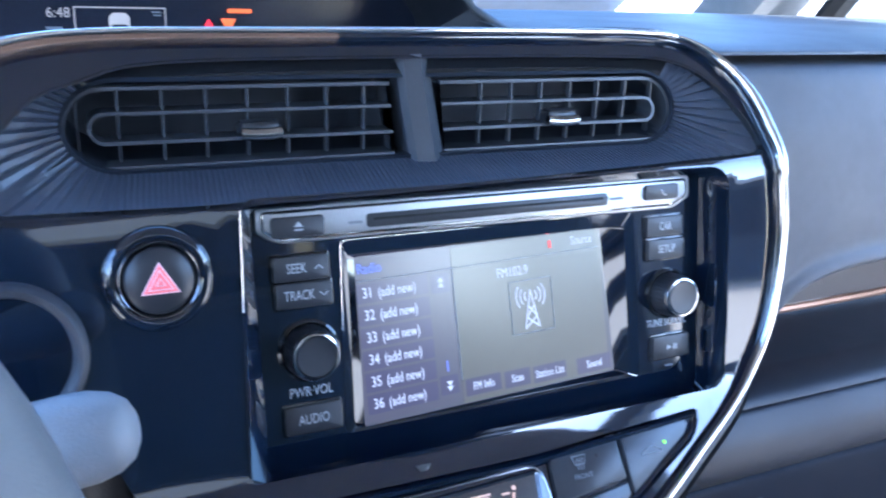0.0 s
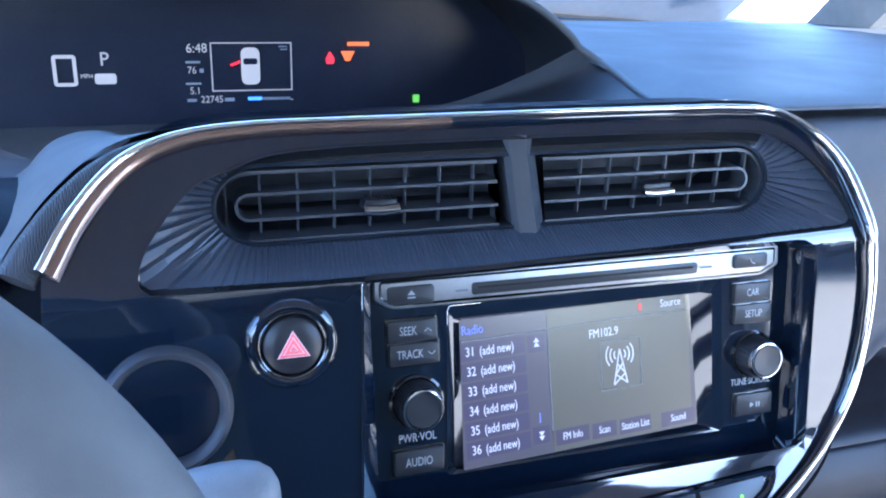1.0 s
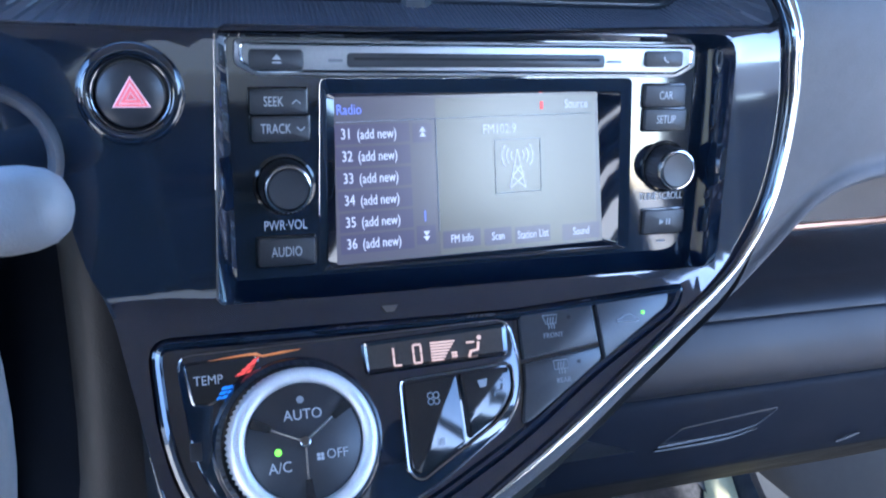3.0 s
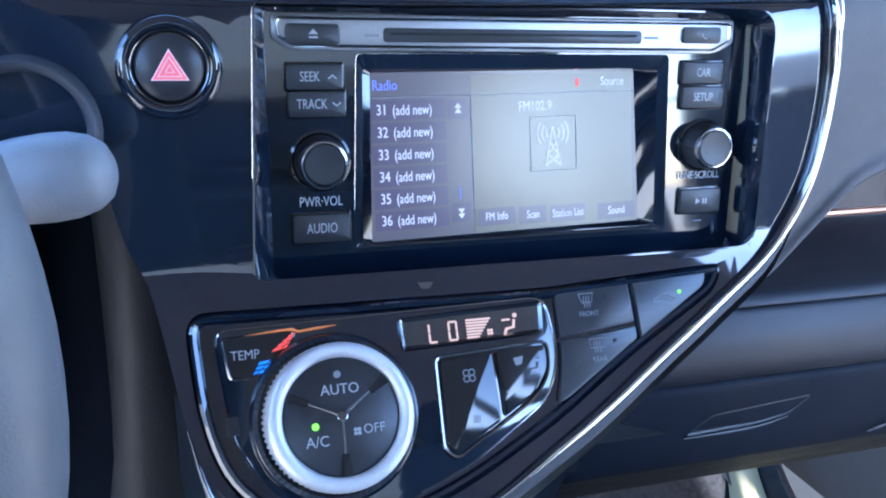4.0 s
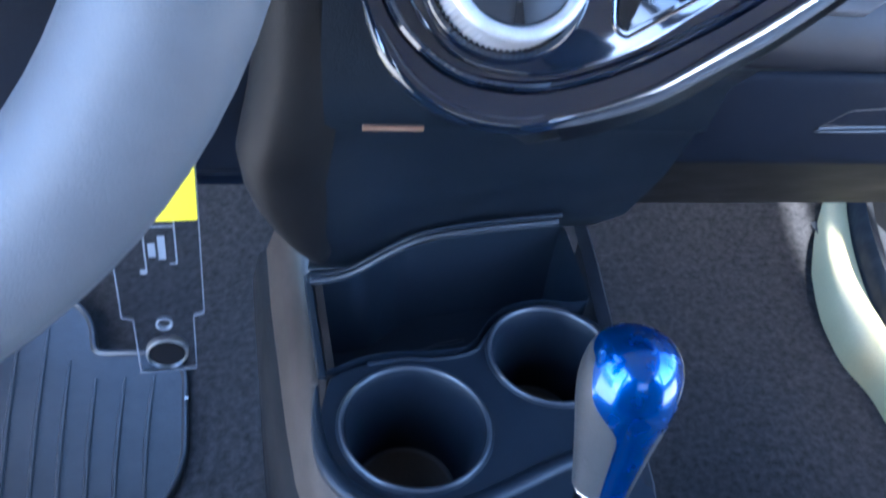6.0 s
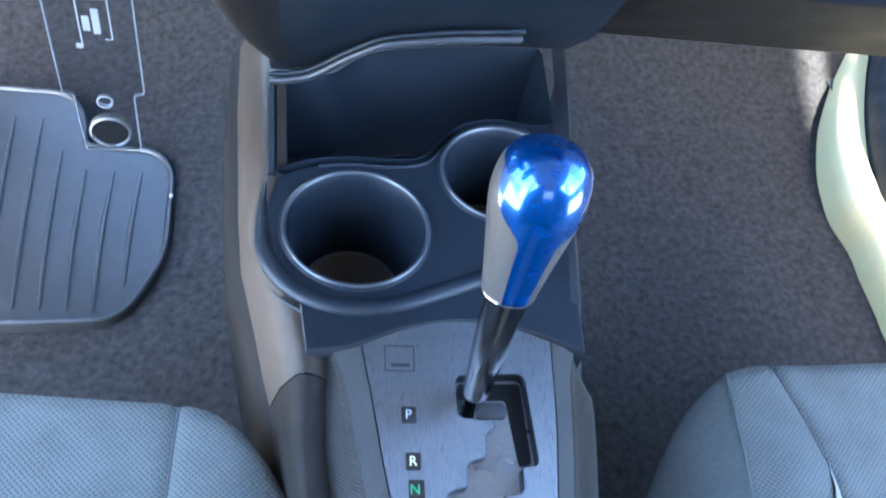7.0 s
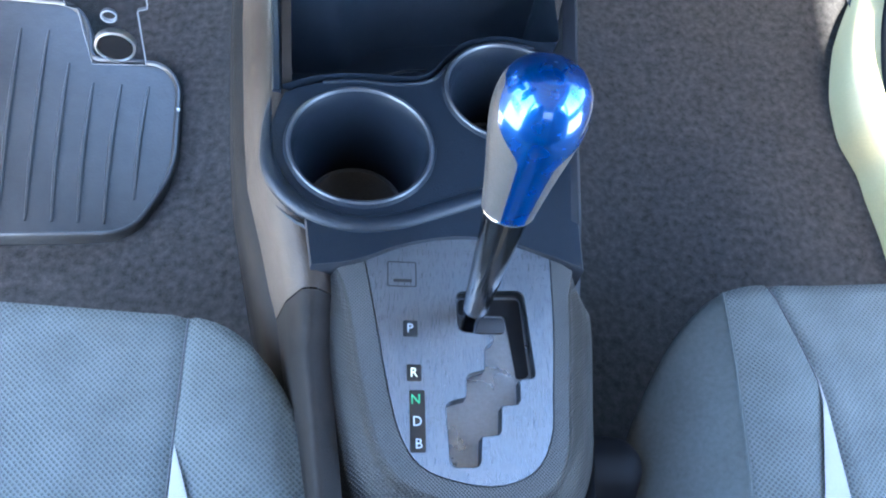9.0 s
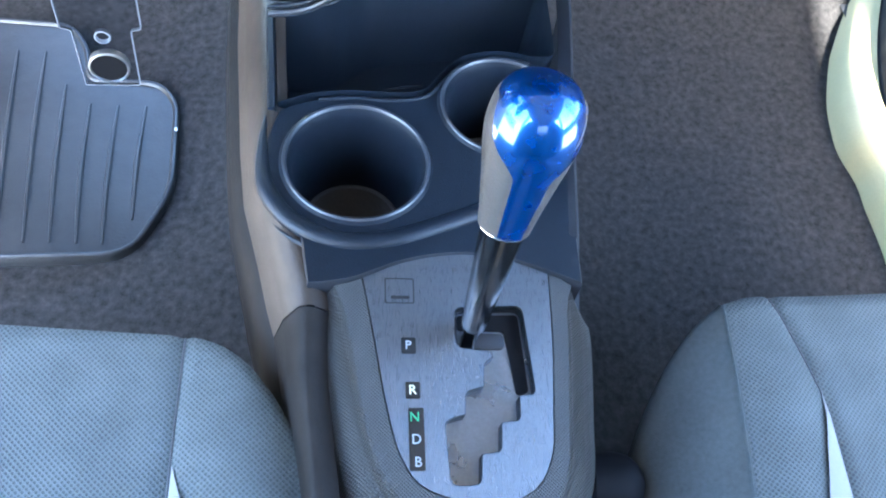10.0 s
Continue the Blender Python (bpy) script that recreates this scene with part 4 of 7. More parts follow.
for i in range(3):
    a = (-0.1308 + i * 0.0011, cv(0.7638) + i * 0.0019)
    part("blue_mark", sheet([(a[0], a[1]), (a[0] + 0.0048, a[1] + 0.0004), (a[0] + 0.0058, a[1] + 0.0017), (a[0] + 0.0010, a[1] + 0.0013)], (), lambda u, v: C @ Vector((u, v, 0.0027))), TBLU, bdg)
part("sensor_window", prism(rrect(0.0046, 0.0074, 0.0005, 2, -0.1404, cv(0.7476)), 0.0015, 0.0024, 0.0002, C), RUBK, clim, "small square sensor window")
# dial
DM = C @ Matrix.Translation((-0.0982, cv(0.7465), 0))
dial = part("dial_base", lathe([(0.0362, 0.0012), (0.0360, 0.0040), (0.0345, 0.0058), (0.0325, 0.0052), (0.0318, 0.001)], 64, DM), PIANO, clim, "gloss black dial base", 60)
n = 150
rings = []
for h, rr, kn in ((0.002, 0.0310, 1), (0.0190, 0.0304, 1), (0.0215, 0.0300, 0), (0.0232, 0.0285, 0), (0.0234, 0.0262, 0), (0.0222, 0.0244, 0), (0.0195, 0.0238, 0)):
    rings.append([DM @ Vector(((rr - (0.0010 if kn and i % 2 else 0)) * math.cos(2 * math.pi * i / n), (rr - (0.0010 if kn and i % 2 else 0)) * math.sin(2 * math.pi * i / n), h)) for i in range(n)])
part("dial_ring", loft(rings), DIALW, dial, "matt silver knurled dial ring", 50)
part("dial_face", lathe([(0.0238, 0.016), (0.0238, 0.0204), (0.0225, 0.0212), (0.0003, 0.0214)], 64, DM, cap1=True), KNOBK, dial)
part("hub", lathe([(0.0022, 0.020), (0.0022, 0.0222), (0.0012, 0.0226), (0.0002, 0.0224)], 20, DM, cap1=True), DCHROME, dial)
for a in (35, 155, 270):
    q = radians(a)
    d, s = Vector((math.cos(q), math.sin(q), 0)), Vector((-math.sin(q), math.cos(q), 0))
    part("spoke", tube([DM @ (d * 0.002 + Vector((0, 0, 0.0214))), DM @ (d * 0.0152 + Vector((0, 0, 0.0214)))], 0.0007, 6), RING, dial)
    bm = loft([[DM @ (d * r + s * w + Vector((0, 0, h))) for r, w in ((0.0148, -0.0012), (0.0148, 0.0012), (0.0232, 0.0020), (0.0232, -0.0020))] for h in (0.0205, 0.0222)], cap1=True)
    part("spoke_paddle", bm, PIANO2, dial, angle=20)
text("dial_print", "AUTO", 0.0060, WHITE, DM, 0, 0.0108, 0.0216, dial, "CENTER", 0.95)
text("dial_print", "A/C", 0.0060, WHITE, DM, -0.0108, -0.0092, 0.0216, dial, "CENTER", 0.95)
text("dial_print", "OFF", 0.0054, WHITE, DM, 0.0125, -0.0062, 0.0216, dial, "CENTER", 0.95)
for a in range(4):
    q = radians(45 + 90 * a)
    part("fan_sign", prism(ring2(0.0008, 8, 0.0056 + 0.0011 * math.cos(q), -0.0066 + 0.0011 * math.sin(q)), 0.0212, 0.0216, 0, DM), WHITE, dial)
part("green_lamp", lathe([(0.0014, 0.0210), (0.0014, 0.0218), (0.0002, 0.0220)], 16, DM @ Matrix.Translation((-0.0112, -0.0030, 0)), cap1=True), DGRN, dial, "lit green lamp")
part("lamp", lathe([(0.0015, 0.0210), (0.0015, 0.0217), (0.0002, 0.0217)], 16, DM @ Matrix.Translation((-0.0006, 0.0170, 0)), cap1=True), GREYP, dial)
# two gloss keys under the display
K1 = rounded([(-0.0500, cv(0.7618)), (-0.0250, cv(0.7630)), (-0.0240, cv(0.7385)), (-0.0470, cv(0.7290)), (-0.0505, cv(0.7320))], [0.002, 0.001, 0.002, 0.004, 0.003], 4)
K2 = rounded([(-0.0232, cv(0.7630)), (0.0015, cv(0.7640)), (0.0010, cv(0.7545)), (-0.0070, cv(0.7465)), (-0.0222, cv(0.7395))], [0.001, 0.003, 0.005, 0.004, 0.001], 4)
KO = rounded([(-0.0515, cv(0.7630)), (0.0028, cv(0.7652)), (0.0024, cv(0.7538)), (-0.0060, cv(0.7452)), (-0.0468, cv(0.7272)), (-0.0520, cv(0.7310))], [0.003, 0.004, 0.006, 0.006, 0.005, 0.004], 4)
part("key_trim", loft([[C @ Vector((x, y, 0.0018)) for x, y in offset(KO, 0.0012)], [C @ Vector((x, y, 0.0036)) for x, y in offset(KO, 0.0004)], [C @ Vector((x, y, 0.0034)) for x, y in offset(KO, -0.0004)], [C @ Vector((x, y, 0.0010)) for x, y in offset(KO, -0.0012)]]), DCHROME, clim, "smoked chrome key frame", 50)
kk = part("fan_key", prism(K1, 0.0, 0.0042, 0.0012, C), PIANO2, clim)
for u, z, r in ((-0.0372, 0.7555, 0.0019), (-0.0360, 0.7400, 0.0011)):
    for a in range(4):
        q = radians(45 + 90 * a)
        part("fan_sign", loft([[C @ Vector((u + r * math.cos(q) + rr * math.cos(b), cv(z) + r * math.sin(q) + rr * math.sin(b), 0.0044)) for b in [radians(36 * i) for i in range(10)]] for rr in (r * 0.85, r * 0.58)]), GREYP, kk)
kk = part("mode_key", prism(K2, 0.0, 0.0042, 0.0012, C), PIANO2, clim)
part("mode_sign", tube([C @ Vector((-0.0062 + dx, cv(0.7565) + dy, 0.0044)) for dx, dy in ((0.0026, 0.0018), (0.002, -0.001), (-0.0012, -0.0014), (-0.002, -0.0036))], 0.0005, 5), GREYP, kk)
part("mode_sign", prism(ring2(0.0009, 10, -0.0034, cv(0.7565) + 0.0036), 0.004, 0.0044, 0, C), GREYP, kk)
part("mode_sign", sheet(rounded([(-0.0155, cv(0.7600)), (-0.0105, cv(0.7605)), (-0.0115, cv(0.7575)), (-0.0145, cv(0.7572))], 0.0006), (), lambda u, v: C @ Vector((u, v, 0.0044))), GREYP, kk)
# three matt keys beside them
M1 = rounded([(0.0105, cv(0.7840)), (0.0500, cv(0.7868)), (0.0508, cv(0.7690)), (0.0098, cv(0.7655))], [0.006, 0.001, 0.001, 0.001], 4)
M2 = rounded([(0.0098, cv(0.7645)), (0.0508, cv(0.7680)), (0.0508, cv(0.7625)), (0.0105, cv(0.7430)), (0.0050, cv(0.7418)), (0.0090, cv(0.7560))], [0.001, 0.001, 0.002, 0.004, 0.003, 0.004], 4)
M3 = rounded([(0.0516, cv(0.7868)), (0.0945, cv(0.7872)), (0.0925, cv(0.7810)), (0.0520, cv(0.7622))], [0.001, 0.006, 0.006, 0.001], 4)
for nm, poly in (("front_demist_key", M1), ("rear_demist_key", M2), ("recirculation_key", M3)):
    kk = part(nm, prism(offset(poly, -0.0003), -0.002, 0.0016, 0.0008, C), RUBK, clim)
    if nm == "recirculation_key":
        part("green_lamp", lathe([(0.0009, 0.001), (0.0009, 0.0019), (0.0002, 0.0021)], 14, C @ Matrix.Translation((0.0772, cv(0.7792), 0)), cap1=True), DGRN, kk, "lit green lamp")
        car = [(-0.006, -0.0008), (-0.0055, 0.0005), (-0.003, 0.0012), (-0.001, 0.0026), (0.002, 0.0026), (0.004, 0.0010), (0.006, 0.0004), (0.006, -0.0010), (-0.006, -0.0008)]
        part("car_sign", tube([C @ Vector((0.0680 + x, cv(0.7768) + y, 0.0017)) for x, y in car], 0.0003, 5), GREYP, kk)
    else:
        u, z, s = (0.0265, 0.7792, "FRONT") if nm[0] == "f" else (0.0285, 0.7618, "REAR")
        text("key_print", s, 0.0034, GREYP, C, u + 0.0005, cv(z) - 0.0068, 0.0018, kk, "CENTER", 0.95)
        shp = [(-0.0038, 0.0030), (0.0038, 0.0030), (0.0026, -0.0012), (-0.0026, -0.0012), (-0.0038, 0.0030)] if nm[0] == "f" else [(-0.0036, 0.0028), (0.0036, 0.0028), (0.0036, -0.0014), (-0.0036, -0.0014), (-0.0036, 0.0028)]
        part("demist_sign", tube([C @ Vector((u + x, cv(z) + y, 0.0017)) for x, y in shp], 0.00028, 5), GREYP, kk)
        for dx in (-0.0014, 0, 0.0014):
            part("demist_sign", tube([C @ Vector((u + dx + 0.0003 * math.sin(i * 1.6), cv(z) - 0.0036 + i * 0.0011, 0.0017)) for i in range(6)], 0.00026, 5), GREYP, kk)
        part("lamp", lathe([(0.0010, 0.001), (0.0010, 0.0018), (0.0002, 0.0018)], 14, C @ Matrix.Translation((u + 0.0098, cv(z) + 0.0012, 0)), cap1=True), HOLE, kk)
# small emblem pressed into the panel between radio and climate unit, as a plain shape
part("pressed_mark", prism(rounded([(-0.0555, 0), (-0.0475, 0), (-0.0495, -0.0030), (-0.0535, -0.0030)], 0.0004), 0, 0.0004, 0, plane_at(fas_y(0.7905) - 0.0002, 0.7915, 0.5)), DCHROME, fascia)

# ---- dashboard body ----
dash = thing("dashboard", "blue-grey soft moulded plastic dashboard", "dashboard", at=(0, 0.2, 0.5))
# skirt behind the chrome, falling back to the dash
def skirt_row(d, yb):
    row = []
    for i, ((x, z), (n0, n1)) in enumerate(zip(EDGE_S, EN)):
        w = 0.004 + 0.013 * band_w(i) + d * (0.25 + 0.75 * max(0, 1 - max(0, n1)))
        p = on_fas(x + n0 * w, z + n1 * w, -0.004)
        row.append(Vector((p.x, p.y + yb, p.z - max(0, n1) * yb * (0.12 + 0.63 * min(1, max(0, (x + 0.245) / 0.09))))))
    return row


rows = [skirt_row(d, yb) for d, yb in ((0, 0), (0.006, 0.012), (0.012, 0.035), (0.016, 0.075), (0.018, 0.13))]
part("skirt", loft(rows, False), SKIN, dash, angle=50)


def shell(xs, prof_at, name, material, thick=0.0):
    """A long moulding: a cross-section (y, z) for each x, joined."""
    rings = [[Vector((x, y, z)) for y, z in curve(prof_at(x), 5)] for x in xs]
    return part(name, loft(rings, False), material, dash, angle=45)


xr = [0.02 + 0.06 * k for k in range(14)]
# top pad, from the windscreen to the crease; its inner edge follows the foot of the instrument hood
FOOT = [(0.1245, 0.112, 0.9400), (0.1295, 0.135, 0.9425), (0.1385, 0.177, 0.9450), (0.1460, 0.215, 0.9465), (0.1520, 0.250, 0.9500), (0.1500, 0.285, 0.9575), (0.1350, 0.301, 0.9690)]
PAD_LINE = curve([(0.112, 0.9515), (0.118, 0.955), (0.16, 0.9595), (0.30, 0.960), (0.55, 0.953), (0.80, 0.938), (1.02, 0.905)], 6)
rows = []
for y, z in PAD_LINE:
    x0 = float(np.interp(y, [p[1] for p in FOOT] + [0.60, 1.02], [p[0] for p in FOOT] + [0.16, 0.10]))
    z0 = float(np.interp(y, [p[1] for p in FOOT] + [0.36], [p[2] for p in FOOT] + [z])) if y < 0.36 else z
    rows.append([Vector((x0 + (0.83 - x0) * u, y, z + (min(z0, z) - z) * max(0.0, 1 - (0.83 - x0) * u / 0.05) ** 2)) for u in [0.0, 0.008, 0.016, 0.026, 0.038, 0.052, 0.07] + [0.10 + 0.075 * k for k in range(13)]])
part("top_pad", loft(rows, False), SKIN, dash, angle=50)


def face_low(x):
    """Foot of the passenger's face: it sweeps up from behind the chrome, then runs level."""
    return float(np.interp(x, [0.20, 0.25, 0.279, 0.290, 0.302, 0.320, 0.340, 0.367, 0.45, 0.8], [0.66, 0.712, 0.7486, 0.763, 0.7745, 0.783, 0.789, 0.7925, 0.797, 0.80]))


shell([0.04, 0.10, 0.16] + [0.20 + 0.012 * k for k in range(20)] + [0.46 + 0.05 * k for k in range(8)],
      lambda x: [(0.26, 0.9575), (0.160, 0.9535)] * (x > 0.17) + [(0.130, 0.9390), (0.127, 0.9410)] * (x <= 0.17) + [ (0.124, 0.9450), (0.114, 0.9455), (0.104, 0.9405), (0.096, 0.922), (0.088, 0.89), (0.084, face_low(x) + 0.045), (0.085, face_low(x) + 0.020), (0.081, face_low(x) + 0.011), (0.080, face_low(x) + 0.006), (0.085, face_low(x) + 0.001), (0.094, face_low(x)), (0.12, face_low(x) + 0.004)], "passenger_face", FACE_SHADE)
# the lip's colour is lowered to hold the dimness below the dash face
LIPM = mat("lip_plastic", (0.0100, 0.0112, 0.0165), 0.5, spec=0.3, var=0.14, scale=12, bump=0.35, bscale=1400)
RECESS = mat("recess_plastic", (0.030, 0.021, 0.018), 0.45, var=0.15, scale=14, bump=0.3, bscale=1100)
shell(xr, lambda x: [(0.100, 0.815), (0.17, 0.812), (0.200, 0.79), (0.208, 0.75), (0.204, 0.706)], "shelf_back", RECESS)
shell(xr, lambda x: [(0.206, 0.703), (0.200, 0.6955), (0.185, 0.690), (0.16, 0.686), (0.125, 0.6835)], "shelf_floor", TRAY)
part("shelf_strip", tube([Vector((x, 0.203, 0.7015 + 0.01 * (x - 0.39))) for x in xr], 0.0038, 8), BRONZE, dash, "brown reflecting strip in the shelf")
shell(xr, lambda x: [(0.17, 0.684), (0.125, 0.6845), (0.106, 0.6820), (0.099, 0.6765), (0.1005, 0.6745), (0.095, 0.672), (0.085, 0.655), (0.083, 0.635), (0.090, 0.618), (0.100, 0.613)], "shelf_lip", LIPM)
shell(xr, lambda x: [(0.108, 0.614), (0.097, 0.611), (0.094, 0.600), (0.098, 0.565), (0.106, 0.530), (0.114, 0.518), (0.122, 0.516)], "glove_box_door", DARKT)
shell([0.06 + 0.06 * k for k in range(11)], lambda x: [(0.116, 0.5165), (0.124, 0.508), (0.19, 0.436), (0.272, 0.353), (0.281, 0.345), (0.292, 0.347), (0.34, 0.37), (0.5, 0.42)], "under_panel", UNDERM)
# glove box handle: a pull recess with a thin lower lip, and the catch beside it
def gb(x, z, d=0.0):
    return Vector((x, 0.0935 + (0.600 - z) * 0.11 - d, z))


HO = rounded([(0.2173, 0.5625), (0.2374, 0.5804), (0.3268, 0.5885), (0.3105, 0.5712), (0.2837, 0.5655)], [0.003, 0.003, 0.003, 0.006, 0.006])
bm = loft([[gb(x, z, 0.0002) for x, z in offset(HO, 0.0012)], [gb(x, z, 0.0005) for x, z in HO], [gb(x, z, -0.0005 - (z - 0.5625) * 0.02) for x, z in offset(HO, -0.0014)]], cap1=True)
part("glove_box_handle", bm, TRAY, dash, "dark glove box pull handle", 20)
part("handle_lip", tube([gb(x, z, 0.0016) for x, z in curve([(0.2150, 0.5610), (0.250, 0.5618), (0.2837, 0.5638), (0.3110, 0.5698)], 4)], [0.0006 + 0.0010 * math.sin(math.pi * k / 12) for k in range(13)], 6), TRAY, dash)
part("catch_lip", tube([gb(x, z, 0.001) for x, z in ((0.4059, 0.5374), (0.418, 0.5415), (0.4300, 0.5440))], [0.0010, 0.0018, 0.0006], 6), LIPM, dash)
# driver's side: face left of the chrome, lower panel
shell([-0.85 + 0.04 * k for k in range(16)], lambda x: [(0.13, 0.925), (0.05, 0.935), (0.012, 0.922), (0.004, 0.89), (0.01, 0.80), (0.03, 0.70), (0.050, 0.62), (0.072, 0.545), (0.084, 0.524), (0.12, 0.516), (0.5, 0.50)], "driver_face", DARKT)
shell([-0.25 + 0.02 * k for k in range(5)], lambda x: [(0.080, 0.875), (0.066, 0.80), (0.066, 0.70), (0.070, 0.62), (0.080, 0.545), (0.090, 0.524), (0.12, 0.516), (0.5, 0.50)], "knee_panel", DARKT)
# soft pad behind the driver's end of the chrome, running back to the display
arc = [on_fas(x + n0 * (0.001 + 0.013 * band_w(i)), z + n1 * (0.001 + 0.013 * band_w(i)), -0.002) for i, ((x, z), (n0, n1)) in enumerate(zip(EDGE_S, EN)) if i < 50]
first = [Vector((-0.300, arc[0].y + 0.03, 0.880)), Vector((-0.285, arc[0].y + 0.012, 0.897))]
rows = []
for dx, dy, drop in ((0, 0, 0), (0.003, 0.012, 0.004), (0.005, 0.03, 0.009), (0.007, 0.06, 0.018), (0.010, 0.10, 0.029), (0.012, 0.16, 0.044), (0.014, 0.26, 0.068)):
    rows.append([Vector((p.x - dx, p.y + dy, p.z - drop * (p.z - 0.903) / 0.064)) for p in first + arc])
part("corner_pad", loft(rows, False), SKIN, dash, angle=60)

# flat base of the windscreen behind the hood
shell([-0.85 + 0.1 * k for k in range(11)], lambda x: [(1.02, 0.905), (0.80, 0.936), (0.62, 0.945), (0.50, 0.93), (0.46, 0.90)], "rear_pad", SKIN)

# ---- instrument hood and display ----
hood = thing("instrument_hood", "black instrument hood with lit digital display", "instrument panel", at=(-0.15, 0.35, 0.90))
arch = curve([(-0.62, 0.900), (-0.60, 0.96), (-0.52, 1.010), (-0.30, 1.022), (-0.05, 1.020), (0.045, 1.013), (0.085, 1.001), (0.116, 0.981), (0.133, 0.965), (0.142, 0.948), (0.146, 0.922), (0.147, 0.895)], 5)
big = [(x * 1.01 + 0.001, z + 0.004) for x, z in arch]
bm = loft([[Vector((x, 0.44, z - 0.004)) for x, z in arch], [Vector((x, 0.31, z)) for x, z in arch], [Vector((x, 0.300, z + 0.004)) for x, z in arch], [Vector((x, 0.304, z)) for x, z in big]], False)
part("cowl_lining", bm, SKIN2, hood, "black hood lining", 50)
bm = loft([[Vector((x, 0.304, z)) for x, z in big], [Vector((x * 1.01 + 0.006, 0.40, z + 0.002)) for x, z in big], [Vector((x * 1.03 + 0.02, 0.62, z - 0.06)) for x, z in big]], False)
part("cowl", bm, SKIN, hood, "blue-grey outer hood skin", 50)
disp = part("display_panel", loft([[Vector((x, 0.432, max(0.895, z + 0.002))) for x, z in arch], [Vector((x, 0.432, 0.885)) for x, z in arch]], False), DISP, hood, "black glass digital instrument display")
part("hood_floor", loft([[Vector((x, y, z)) for x in (-0.85, -0.2, 0.24)] for y, z in ((0.436, 0.885), (0.33, 0.892), (0.28, 0.900), (0.20, 0.910), (0.10, 0.925))], False), SKIN, hood)
rows = []
for k in range(7):
    u = k / 6
    rows.append([Vector((x - 0.17 * u, y + 0.10 * u, z + (0.896 - z) * (1 - (1 - u) ** 1.8))) for x, y, z in curve(FOOT, 4)])
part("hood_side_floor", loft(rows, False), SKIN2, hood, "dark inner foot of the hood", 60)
bead = [Vector((x, 0.3005, z)) for x, z in big if -0.60 < x < 0.131] + [Vector(p) for p in curve(FOOT[::-1], 4)]
part("hood_rim", tube(bead, [0.0032] * (len(bead) - 12) + [0.0032 - 0.0002 * k for k in range(12)], 8), SKIN, hood, "rounded hood rim", 80)
GM = plane_at(0.428, 0.93, 0.0)


def gv(z):
    return z - 0.93


DM2 = GM
zero = rrect(0.0190, 0.0265, 0.003, 4, -0.2800, gv(0.9340))
part("readout", loft([[DM2 @ Vector((x, y, 0.0003)) for x, y in zero], [DM2 @ Vector((x, y, 0.0003)) for x, y in offset(zero, -0.0030)]]), DTXT, disp)
text("readout", "P", 0.0165, DTXT, DM2, -0.2480, gv(0.9430), 0, disp, "CENTER", 0.95)
text("readout", "MPH", 0.0052, DTXT, DM2, -0.2632, gv(0.9290), 0, disp, "CENTER", 0.95)
bar("readout_box", -0.2570, -0.2395, gv(0.9222), gv(0.9312), 0, DTXT, DM2, disp, 0.002)
text("readout", "6:48", 0.0112, DTXT, DM2, -0.1715, gv(0.9520), 0, disp, "CENTER", 0.95)
bar("readout_line", -0.1815, -0.1690, gv(0.9392), gv(0.9412), 0, GREYP, DM2, disp)
text("readout", "76", 0.0088, DTXT, DM2, -0.1765, gv(0.9330), 0, disp, "CENTER", 0.9)
bar("readout_line", -0.1700, -0.1665, gv(0.9310), gv(0.9345), 0, GREYP, DM2, disp)
bar("readout_line", -0.1825, -0.1690, gv(0.9205), gv(0.9222), 0, GREYP, DM2, disp)
text("readout", "5.1", 0.0088, DTXT, DM2, -0.1745, gv(0.9148), 0, disp, "CENTER", 0.9)
bar("readout_line", -0.1820, -0.1740, gv(0.9052), gv(0.9078), 0, GREYP, DM2, disp)
text("readout", "22745", 0.0088, DTXT, DM2, -0.1605, gv(0.9068), 0, disp, "CENTER", 0.9)
bar("readout_line", -0.1495, -0.1410, gv(0.9050), gv(0.9080), 0, GREYP, DM2, disp)
bar("readout_bar", -0.1290, -0.1165, gv(0.9055), gv(0.9085), 0.0002, DBLU, DM2, disp)
bar("readout_bar", -0.1165, -0.0905, gv(0.9055), gv(0.9080), 0, GREYP, DM2, disp)
for a, b, c, d in ((-0.160, -0.0885, 0.9562, 0.9572), (-0.160, -0.0885, 0.9140, 0.9150), (-0.160, -0.1590, 0.9140, 0.9572), (-0.0895, -0.0885, 0.9140, 0.9572), (-0.0905, -0.0880, 0.9050, 0.9060)):
    bar("car_frame", a, b, gv(c), gv(d), 0, DTXT, DM2, disp)
body = part("car_picture", prism(rrect(0.0165, 0.0330, 0.0055, 6, -0.1255, gv(0.9362)), -0.0002, 0.0, 0, DM2), DTXT, disp)
part("car_glass", prism(rrect(0.0125, 0.0055, 0.0018, 4, -0.1255, gv(0.9405)), 0.0, 0.0003, 0, DM2), DISP, body)
part("door_mark", tube([DM2 @ Vector((x, gv(z), 0.0003)) for x, z in ((-0.1345, 0.9405), (-0.1385, 0.9385), (-0.1430, 0.9372))], 0.0011, 5), DRED, disp)
part("back_mark", tube([DM2 @ Vector((x, gv(z), 0.0003)) for x, z in ((-0.1000, 0.9535), (-0.0930, 0.9535), (-0.0925, 0.9510), (-0.0985, 0.9510))], 0.0006, 5), GREYP, disp)
bar("warning_lamp", -0.0370, -0.0165, gv(0.9538), gv(0.9572), 0, DORG, DM2, disp)
